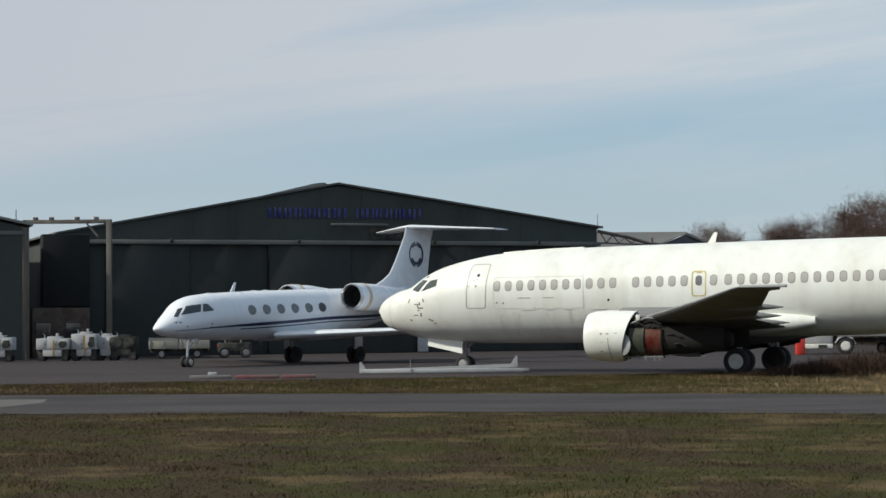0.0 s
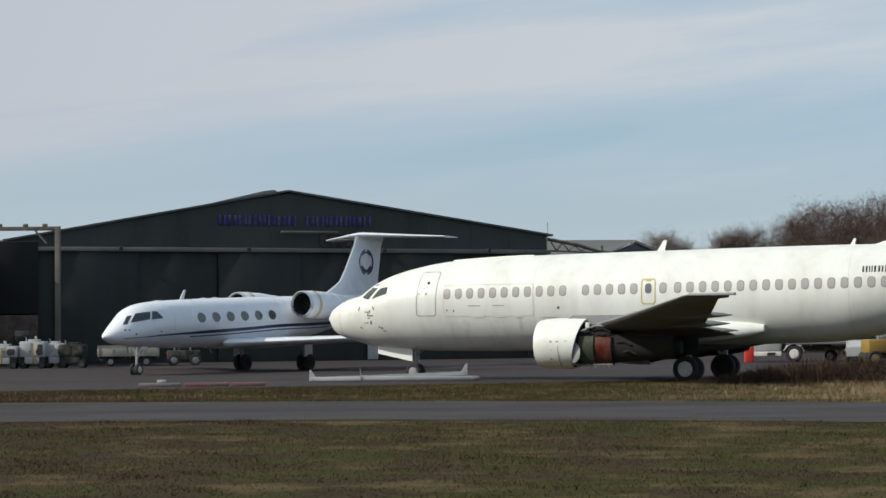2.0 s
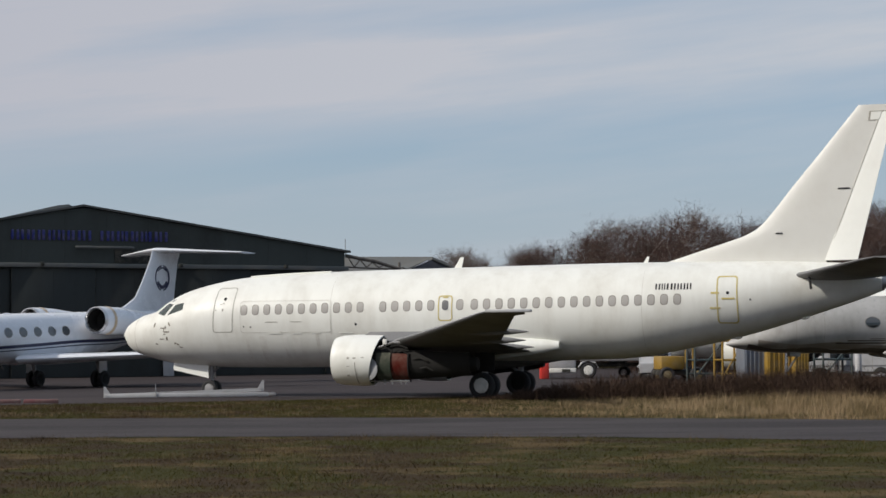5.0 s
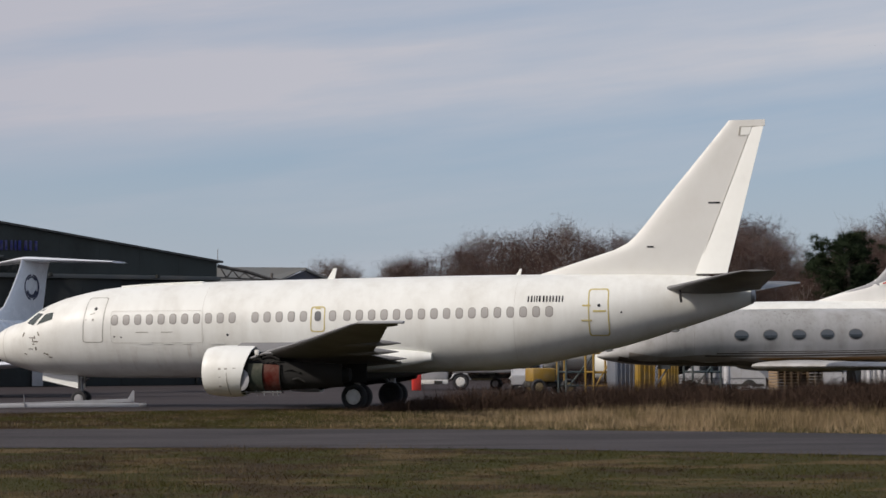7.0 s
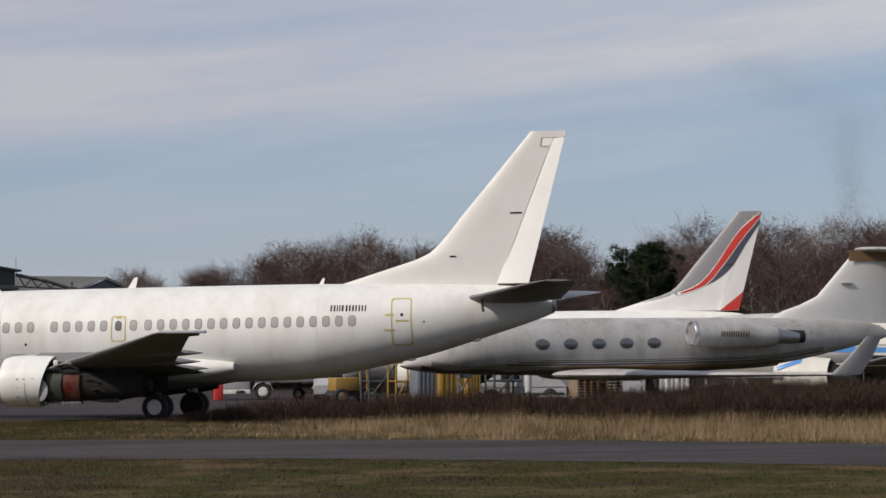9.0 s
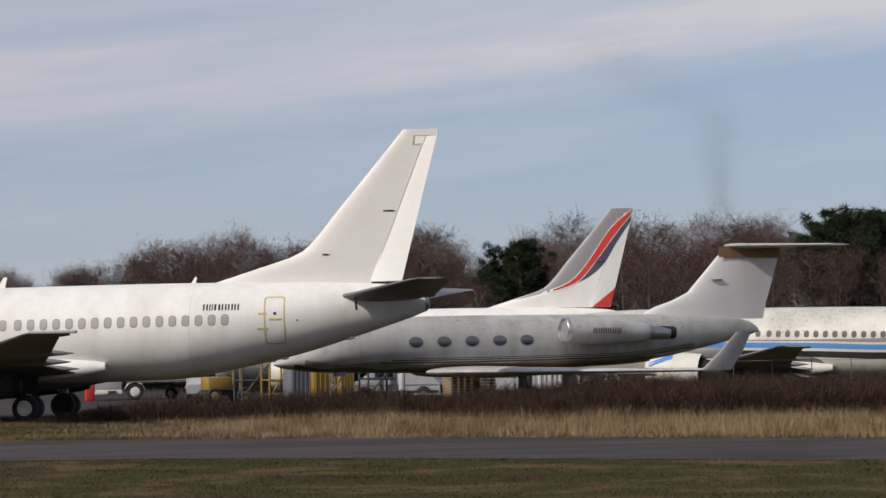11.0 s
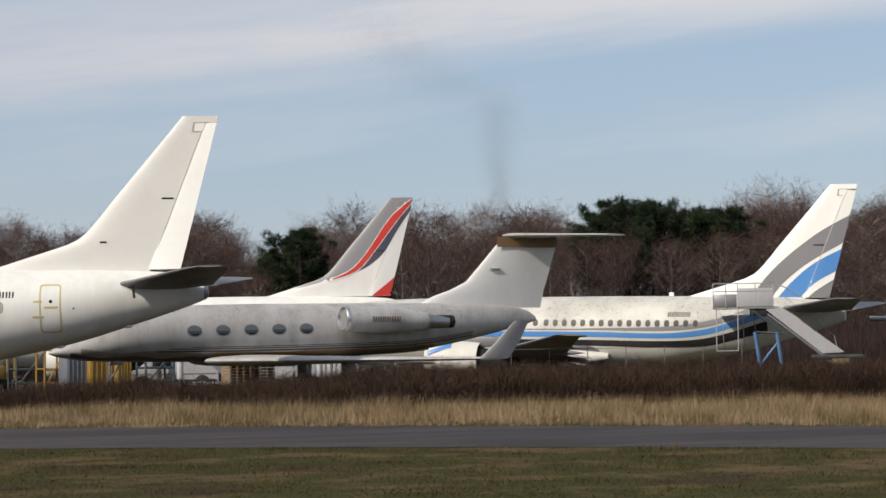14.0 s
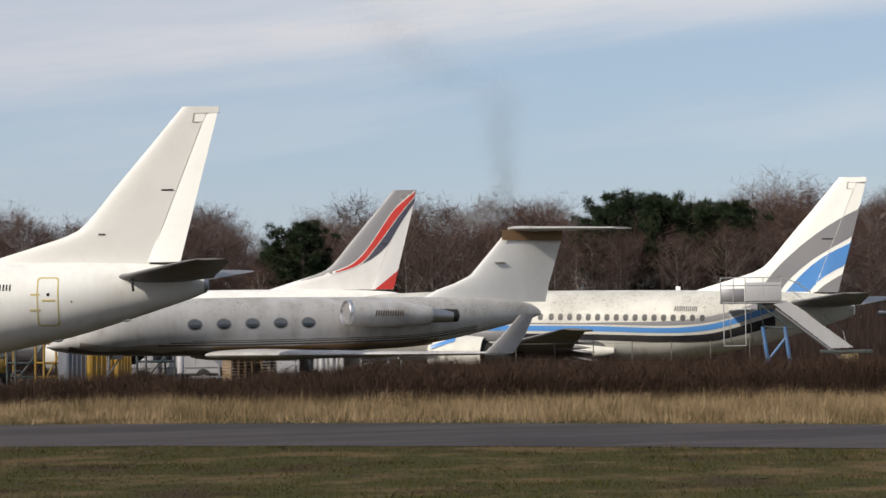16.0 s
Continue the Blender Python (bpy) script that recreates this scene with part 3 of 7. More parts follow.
def liner(name, label, m, skin_mat, fin_mat, rudder_mat, rudder_angle, under_mat, tail_drop=0.0, nose_drop=0.0):
    """A twin-jet airliner's large parts."""
    p = thing(name, label, "airliner", m, "parked airliners")
    part("fuselage", LINER.mesh(), skin_mat, p)
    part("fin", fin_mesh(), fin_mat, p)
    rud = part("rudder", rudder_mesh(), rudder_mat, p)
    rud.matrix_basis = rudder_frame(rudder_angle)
    part("hinge_line", patch(fin_side, [(fin_hinge(5.3) - 0.04, 5.3), (fin_hinge(5.3) - 0.015, 5.3), (fin_hinge(10.6) - 0.015, 10.6), (fin_hinge(10.6) - 0.04, 10.6)], 0.01, 0.018), SEAM_SOFT, p)
    if fin_mat is not GREYP_TAIL:
        part("rudder_horn", patch(fin_side, [(31.53, 10.62), (31.88, 10.62), (31.98, 10.92), (31.58, 10.92)], 0.01, 0.020), rudder_mat, p)
    part("horn_gap", patch(fin_side, [(31.46, 10.60), (31.53, 10.60), (31.58, 10.94), (31.51, 10.94)], 0.01, 0.022), SEAM, p)
    part("horn_gap", patch(fin_side, [(31.46, 10.58), (31.72, 10.58), (31.72, 10.62), (31.46, 10.62)], 0.01, 0.022), SEAM_SOFT, p)
    part("horn_gap", patch(fin_side, [(31.52, 10.92), (32.42, 10.92), (32.42, 10.95), (31.52, 10.95)], 0.01, 0.024), SEAM, p)
    for s in (-1, 1):
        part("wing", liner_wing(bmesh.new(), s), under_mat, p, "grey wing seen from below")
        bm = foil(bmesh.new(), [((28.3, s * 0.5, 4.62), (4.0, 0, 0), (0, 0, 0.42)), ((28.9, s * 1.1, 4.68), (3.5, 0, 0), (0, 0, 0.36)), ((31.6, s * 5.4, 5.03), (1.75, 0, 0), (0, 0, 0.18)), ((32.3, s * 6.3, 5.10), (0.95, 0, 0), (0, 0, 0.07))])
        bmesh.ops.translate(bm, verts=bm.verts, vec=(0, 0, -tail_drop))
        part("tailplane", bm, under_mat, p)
        for y, x0, x1, z, r in ((3.1, 15.6, 18.95, 2.02, 0.17), (6.1, 16.6, 19.45, 2.28, 0.16), (9.0, 17.6, 20.35, 2.58, 0.15)):
            part("flap_track_fairing", canoe(bmesh.new(), x0, x1, s * y, z, r, 0.03), under_mat, p)
        # wing-body fairing
        bm = bmesh.new()
        loops = []
        for i in range(19):
            q = i / 18
            x = 10.9 + 8.65 * q
            e = math.sin(math.pi * (0.04 + 0.92 * q)) ** 0.55
            loops.append([(x, s * (1.55 + 0.42 * e * math.cos(2 * math.pi * j / 20)), 1.85 + 0.20 * q * q + 0.50 * e * math.sin(2 * math.pi * j / 20)) for j in range(20)])
        part("wing_root_fairing", rings(bm, loops), skin_mat, p)
    part("belly_fairing", canoe(bmesh.new(), 10.6, 20.2, 0, 1.66, 0.62), under_mat, p)
    liner_gear(p, nose_drop=nose_drop)
    return p


def cabin_windows(p, hull, xs, z, w=0.25, h=0.38, dark=(), lift=0.0, z_slope=0.0, pane=None):
    for i, x in enumerate(xs):
        zz = z + z_slope * (x - xs[0])
        fr = part("window", patch(hull.side, rounded(x, zz, w + 0.05, h + 0.05, 0.125), 0.01, 0.003 + lift), FRAME, p)
        part("pane", patch(hull.side, rounded(x, zz, w, h, 0.11), 0.01, 0.007 + lift), PANE_DARK if i in dark else pane or PANE, fr)


def cockpit_windows(p, hull):
    s = hull.side
    for pts in (
        [(2.02, 3.50), (2.45, 3.40), (2.80, 3.88), (2.46, 3.92)],
        [(2.62, 3.42), (3.36, 3.64), (3.34, 3.93), (2.94, 3.87)],
        [(2.46, 3.99), (2.72, 4.00), (2.80, 4.10)],
    ):
        part("cockpit_window", patch(s, pts, 0.01, 0.012), PANE_GREEN, p)


def bars(p, skin, x, z, widths, height, mat, gap=0.045, lean=0.0, name="marking"):
    """Plain bars in the place of lettering."""
    for w in widths:
        for a, b in ((0.0, 0.30), (0.64, 0.94)):
            xa, xb = x + a * w, x + b * w
            part(name, patch(skin, [(xa, z), (xb, z), (xb + lean, z + height), (xa + lean, z + height)], 0.01, 0.007), mat, p)
        x += w + gap


def door_line(p, hull, x, z, w, h, mat, t=0.022, lean=0.0, name="door"):
    return part(name, outline_band(hull.side, x, z, w, h, 0.12, t, lean), mat, p)


GROUND_DROP = 0.5


def zg(x, y):
    """Height of the ground: level, but falling a little under the farthest airliner."""
    def ease(q):
        q = min(1.0, max(0.0, q))
        return q * q * (3 - 2 * q)
    return -GROUND_DROP * ease((x - 38) / 12) * ease((y - 84) / 8)


PANE_EXIT = glass("exit_pane", (0.12, 0.12, 0.12), 0.3)


def white_airliner():
    m = pose(-2.714, 90.032, 0, 0, 0, -24.7)
    p = liner("white_airliner", "all-white twin-jet airliner parked with its engine cowling removed", m, WHITE, WHITE_FIN_DIM, RUDDER_WHITE, -14, GREY_SKIN)
    s = LINER.side
    cabin_windows(p, LINER, LINER_WINDOWS, 3.58, z_slope=0.012)
    cockpit_windows(p, LINER)
    # doors
    door_line(p, LINER, 5.33, 3.6, 0.90, 1.85, SEAM, 0.022, 0.05)
    part("door_window", patch(s, rounded(5.37, 4.05, 0.13, 0.13, 0.06)), INK, p)
    for x, z, w, h in ((5.20, 3.83, 0.12, 0.03), (5.32, 3.87, 0.10, 0.03), (5.30, 3.60, 0.07, 0.10), (4.98, 3.60, 0.08, 0.03)):
        part("door_handle", patch(s, rounded(x, z, w, h, 0.012)), SEAM, p)
    door_line(p, LINER, 14.95, 3.56, 0.60, 1.02, TAPE, 0.045, 0.0, "overwing_exit")
    w = part("exit_window", patch(s, rounded(14.95, 3.68, 0.26, 0.40, 0.11), 0.01, 0.012), PANE_EXIT, p)
    part("exit_handle", patch(s, rounded(14.95, 3.99, 0.22, 0.05, 0.02), 0.01, 0.012), TAPE, p)
    door_line(p, LINER, 26.18, 3.76, 0.80, 1.84, TAPE, 0.05, -0.01, "aft_door")
    for x, z, ww in ((25.72, 4.02, 0.32), (25.72, 3.44, 0.40), (26.22, 3.80, 0.50)):
        part("tape", patch(s, rounded(x, z, ww, 0.07, 0.01), 0.01, 0.012), TAPE, p)
    part("door_window", patch(s, rounded(26.2, 4.02, 0.12, 0.12, 0.055)), INK, p)
    bars(p, s, 23.42, 4.17, (0.20, 0.15, 0.24, 0.20, 0.20, 0.19), 0.24, INK)
    # panels, ports and tape marks on the skin
    door_line(p, LINER, 8.1, 3.30, 4.0, 1.30, SEAM_SOFT, 0.012, 0.0, "cargo_door")
    for x0, x1, z in ((7.2, 7.75, 3.08), (8.3, 8.8, 3.08)):
        part("vent", patch(s, rounded((x0 + x1) / 2, z, x1 - x0, 0.03, 0.01)), SEAM, p)
    for x, z, r in ((11.15, 2.96, 0.05), (6.25, 2.90, 0.03), (6.55, 2.88, 0.03), (27.05, 3.75, 0.035), (7.9, 2.66, 0.02)):
        part("port", patch(s, rounded(x, z, 2 * r, 2 * r, r * 0.95)), INK, p)
    for x, z, ww, h, lean in ((2.0, 3.02, 0.05, 0.14, 0.3), (2.75, 3.04, 0.05, 0.12, -0.4), (2.40, 2.88, 0.16, 0.03, 0), (2.47, 2.80, 0.03, 0.16, 0), (2.56, 2.90, 0.05, 0.10, 0), (2.62, 2.72, 0.20, 0.04, 0.2),
                              (2.35, 2.42, 0.16, 0.03, 0), (2.60, 2.44, 0.06, 0.12, 0), (2.05, 2.22, 0.07, 0.05, -1), (2.98, 2.24, 0.06, 0.05, 0.5), (3.10, 2.20, 0.07, 0.06, -0.6), (3.22, 2.08, 0.12, 0.03, -2), (2.5, 2.62, 0.10, 0.03, 0)):
        part("stain", patch(s, rounded(x, z, ww * 1.25, h * 1.25, 0.012, lean)), STAIN, p)
    part("nose_seam", strip(s, lambda x: LINER.belly(x) + 0.02, lambda x: LINER.crown(x) - 0.02, 0.885, 0.915, 1, 30), SEAM_SOFT, p)
    for x in (10.05, 22.9):
        part("skin_seam", strip(s, lambda x: 2.0, lambda x: 4.9, x, x + 0.014, 1, 16, 0.004), SEAM_SOFT, p)
    for x0, x1 in ((8.35, 8.75), (9.15, 9.6), (7.3, 7.9), (10.4, 11.0)):
        part("cargo_sill", strip(s, lambda x: 2.60, lambda x: 2.64, x0, x1, 4, 1, 0.02), RUDDER_WHITE, p)
    rng = random.Random(4)
    for i in range(9):
        x = 6.4 + 0.70 * i + rng.uniform(-0.25, 0.25)
        top, ln, w = rng.uniform(2.45, 2.62), rng.uniform(0.7, 1.15), rng.uniform(0.10, 0.34)
        part("grime_streak", strip(s, lambda q: max(1.40, top - ln), lambda q: top, x, x + w, 2, 8, 0.004), GRIME, p)
    # fin fittings
    for x, z, w in ((30.5, 7.98, 0.45), (28.0, 6.30, 0.26)):
        part("fin_slot", box(bmesh.new(), (x - w / 2, fin_side(x, z) - 0.03, z), (x + w / 2, fin_side(x, z) + 0.02, z + 0.055), 0.01), INK, p)
    part("tailcone_end", lathe(bmesh.new(), [(31.84, 0.28), (31.95, 0.26), (32.05, 0.16), (31.95, 0.1)], Matrix.Translation((0, 0, 4.40)) @ Matrix.Diagonal((1, 1, 1.3, 1)), 24, True), STEEL, p)
    part("tail_probe", tube(bmesh.new(), [(29.28, -1.25, 4.62), (29.36, -1.35, 4.12)], 0.05), INK, p)
    for x, h in ((14.75, 0.45), (22.6, 0.26)):
        z = LINER.crown(x) - 0.03
        bm = bmesh.new()
        rings(bm, [[(x, d, z), (x + 0.32 * h / 0.45, d, z), (x + 0.42 * h / 0.45, d * 0.6, z + h), (x + 0.28 * h / 0.45, d * 0.6, z + h)] for d in (-0.025, 0.025)])
        part("antenna", bm, RUDDER_WHITE, p)
    bm = tube(bmesh.new(), [(6.0 + 0.4 * i, -0.45, LINER.crown(6.0 + 0.4 * i) - 0.03) for i in range(10)], 0.05, 6)
    part("roof_rail", bm, RUDDER_WHITE, p)
    for x in (26.35, 28.95):
        part("belly_light", canoe(bmesh.new(), x - 0.2, x + 0.2, -0.2, LINER.belly(x) + 0.0, 0.07), RUDDER_WHITE, p)
    # engines
    for e in (-1, 1):
        y, z = e * 4.83, 1.50
        eng = part("engine", lathe(bmesh.new(), [(11.9, 0.05), (12.0, 0.74), (12.6, 0.74), (13.3, 0.62), (14.3, 0.6), (15.1, 0.48), (16.2, 0.40), (16.9, 0.25)], Matrix.Translation((0.3, y, z - 0.12)), 24, True), DARK_UNDER, p, "exposed dark engine core")
        loops = []
        for x, r, slant in ((11.65, 0.70, 0), (11.30, 0.78, 0), (11.20, 0.86, 0), (11.22, 0.92, 0), (11.45, 0.98, 0), (12.0, 1.02, 0), (12.6, 1.02, 0.2), (13.0, 1.0, 0.34), (12.98, 0.93, 0.34), (12.3, 0.9, 0)):
            loop = []
            for j in range(40):
                a = 2 * math.pi * j / 40
                dz = math.sin(a)
                loop.append((x + 0.32 + slant * (dz - 0.4) * 0.75, y + r * 1.03 * math.cos(a), z + r * dz * (0.94 if dz < 0 else 1.0)))
            loops.append(loop)
        cowl = part("engine_cowl", rings(bmesh.new(), loops, False), WHITE, eng, "white fan cowl with open rear edge")
        if e < 0:
            part("fan_case", lathe(bmesh.new(), [(12.4, 0.88), (12.75, 0.88), (12.76, 0.2)], Matrix.Translation((0.3, y, z)), 28), GREEN_PRIMER, eng, "green-primed fan case")
            part("panel", shell(13.92, 14.62, y, 1.42, 0.74, 150, 238), RED_OXIDE, eng, "red-primed open panel")
            part("panel", shell(13.34, 13.92, y, 1.42, 0.80, 150, 244), GREEN_PRIMER, eng, "green-primed frame panel")
            part("core_cowl", shell(14.62, 17.0, y, 1.45, 0.70, 140, 250, 0.16), DARK_UNDER, eng, "sooty core cowl")
            for xx in (13.34, 14.62):
                part("frame_rib", shell(xx - 0.02, xx + 0.02, y, 1.42, 0.80, 150, 246), DARK_UNDER, eng)
            for xx, zz, ww in ((13.5, 1.95, 0.5), (13.9, 2.05, 0.7), (14.2, 1.84, 0.4), (14.8, 1.55, 0.6), (15.1, 1.2, 0.5)):
                part("duct", tube(bmesh.new(), [(xx, y - 0.66, zz), (xx + ww * 0.5, y - 0.72, zz + 0.06), (xx + ww, y - 0.68, zz - 0.08)], 0.04, 6), DARK_UNDER, eng)
            part("inner_cowl", lathe(bmesh.new(), [(0, 0.02), (0.02, 0.30), (0.1, 0.42), (0.12, 0.40)], Matrix.Translation((13.02, y - 0.78, 1.2)) @ Matrix.Rotation(radians(62), 4, "Z"), 20), STAIR_GREY, eng, "pale round bulkhead panel")
            bm = bmesh.new()
            for x in (13.2, 13.6, 13.9, 14.25, 14.45):
                tube(bm, [(x, y - 0.5, 0.78), (x + 0.03, y - 0.5, 0.60)], 0.025, 6)
            tube(bm, [(12.9, y - 0.5, 0.72), (14.6, y - 0.5, 0.72)], 0.03, 6)
            tube(bm, [(13.4, y - 0.7, 2.0), (14.0, y - 0.72, 2.2), (14.6, y - 0.7, 2.2)], 0.05, 6)
            tagged(part("pipework", bm, STEEL, eng), kind="stuff")
            part("bracket", box(bmesh.new(), (13.62, y - 0.8, 2.12), (13.8, y - 0.7, 2.34), 0.03), HUB_WHITE, eng)
            for x, z2, w2, h2 in ((12.3, 1.62, 0.10, 0.08), (12.55, 1.62, 0.12, 0.06), (12.58, 1.05, 0.03, 0.85), (12.88, 1.64, 0.14, 0.03), (12.3, 1.3, 0.12, 0.02), (12.27, 0.95, 0.10, 0.06)):
                def cowl_skin(xx, zz, out):
                    return y - 1.03 * math.sqrt(max(0.02, 1.0 - ((zz - z) / 1.0) ** 2)) - out
                part("cowl_mark", patch(cowl_skin, rounded(x, z2, w2, h2, 0.012), 0.02, 0.02), SEAM, cowl)
        bm = bmesh.new()
        rings(bm, [[(12.4, y - 0.2, 2.3), (12.4, y + 0.2, 2.3), (16.3, y + 0.15, 2.2), (16.3, y - 0.15, 2.2)], [(12.9, y - 0.2, 2.62), (12.9, y + 0.2, 2.62), (15.2, y + 0.15, 2.62), (15.2, y - 0.15, 2.62)]])
        part("pylon", bm, STEEL, eng)
    # nacelle strakes and wing-tip cap
    part("wing_tip", box(bmesh.new(), (20.3, -14.35, 3.16), (21.9, -14.15, 3.26), 0.04), STAIR_GREY, p)
    return p


def shell(x0, x1, y, z, r, a0, a1, taper=0.0):
    """A curved sheet round an engine's axis, between two angles from starboard, counted over the top."""
    bm = bmesh.new()
    loops = []
    for i in range(13):
        a = radians(a0 + (a1 - a0) * i / 12)
        c, d = math.cos(a), math.sin(a)
        loops.append([(x0, y + r * c, z + r * d), (x1, y + (r - taper) * c, z + (r - taper) * d), (x1, y + (r - taper - 0.03) * c, z + (r - taper - 0.03) * d), (x0, y + (r - 0.03) * c, z + (r - 0.03) * d)])
    return rings(bm, loops)



def tail_band(low, high, x0, x1, n=40, across=4, out=0.010):
    """A band across fin and rudder between two curves, cut off at their edges."""
    def skin(x, z, o):
        if x <= fin_hinge(z):
            return fin_side(x, z, o)
        return -rudder_half(min(1.0, (x - fin_hinge(z)) / rudder_chord(z)), z) - o

    def front(x):
        a, b = 5.1, 11.2
        for _ in range(30):
            m = (a + b) / 2
            a, b = (m, b) if FIN_LE(m) < x else (a, m)
        return a - 0.01

    def rear(x):
        return max(5.25, 5.24 + (x - 31.06) / 0.247 + 0.01)
    return strip(skin, lambda x: min(max(low(x), rear(x)), front(x)), lambda x: min(max(high(x), rear(x)), front(x)), x0, x1, n, across, out)


def red_tail_airliner():
    m = pose(23.09, 128.26, 0, 0, 0, -25)
    p = liner("red_striped_airliner", "airliner with a grey tail crossed by a red sweeping stripe", m, WHITE, GREYP_TAIL, RUDDER_WHITE, 0, GREY_SKIN, tail_drop=0.35)
    cabin_windows(p, LINER, LINER_WINDOWS, 3.58)
    cockpit_windows(p, LINER)
    top = smooth_curve([(26.5, 6.1), (27.81, 6.41), (28.84, 6.95), (29.7, 7.93), (31.09, 9.94), (32.4, 11.1)])
    bot = smooth_curve([(26.5, 6.05), (27.91, 6.34), (29.18, 6.87), (30.11, 7.92), (31.43, 9.69), (32.4, 10.85)])
    dark = smooth_curve([(26.5, 6.0), (28.0, 6.32), (29.01, 6.70), (29.87, 7.14), (30.73, 7.92), (31.5, 9.18), (32.4, 10.5)])
    part("stripe", tail_band(lambda x: 5.2, lambda x: dark(x) if x > 27.3 else 11, 23.2, 32.4, 60), FIN_GREY, p, "dull white lower fin")
    part("stripe", tail_band(lambda x: bot(x) - 0.06, lambda x: top(x) + 0.06, 27.4, 32.4, 60, 4, 0.032), RUDDER_WHITE, p, "white edging of the tail stripe")
    part("stripe", tail_band(dark, lambda x: bot(x) - 0.06, 28.2, 32.4, 60, 4, 0.026), NAVY_GREY, p, "dark navy-grey tail stripe")
    part("stripe", tail_band(bot, top, 27.6, 32.4, 60, 4, 0.040), RED, p, "red sweeping tail stripe")
    part("stripe", tail_band(lambda x: 5.25, lambda x: 5.25 + (x - 29.95) * 0.81, 29.98, 31.36, 12, 4, 0.030), RED, p, "red rudder foot")
    part("fin_slot", box(bmesh.new(), (30.3, fin_side(30.5, 7.95) - 0.05, 7.95), (30.75, fin_side(30.5, 7.95) + 0.02, 8.0), 0.01), INK, p)
    engines(p)
    return p


def engines(p, dx=0.0, dz=0.0):
    for e in (-1, 1):
        y, z = e * 4.83, 1.50
        eng = part("engine", lathe(bmesh.new(), [(11.65, 0.66), (11.32, 0.72), (11.20, 0.80), (11.24, 0.88), (11.5, 0.96), (12.4, 1.02), (13.4, 1.0), (14.15, 0.93), (14.1, 0.86), (13.8, 0.8)], Matrix.Translation((0, y, z)), 32), OLD_WHITE, p)
        eng.matrix_basis = Matrix.Translation((dx, 0, dz))
        part("fan", lathe(bmesh.new(), [(11.7, 0.70), (11.72, 0.2), (11.4, 0.02)], Matrix.Translation((0, y, z)), 24), DARK_UNDER, eng)
        part("core", lathe(bmesh.new(), [(13.7, 0.78), (14.2, 0.66), (15.3, 0.48), (16.2, 0.34), (16.3, 0.05)], Matrix.Translation((0, y, z)), 24), DARK_UNDER, eng, "sooty exposed engine core")
        part("pylon", box(bmesh.new(), (12.9, y - 0.15, 2.2), (15.8, y + 0.15, 2.75), 0.1), GREY_SKIN, eng)


GREYP_TAIL = paint("tail_grey", (0.24, 0.24, 0.25), 0.4, dirt=0.2, fine=4.0)


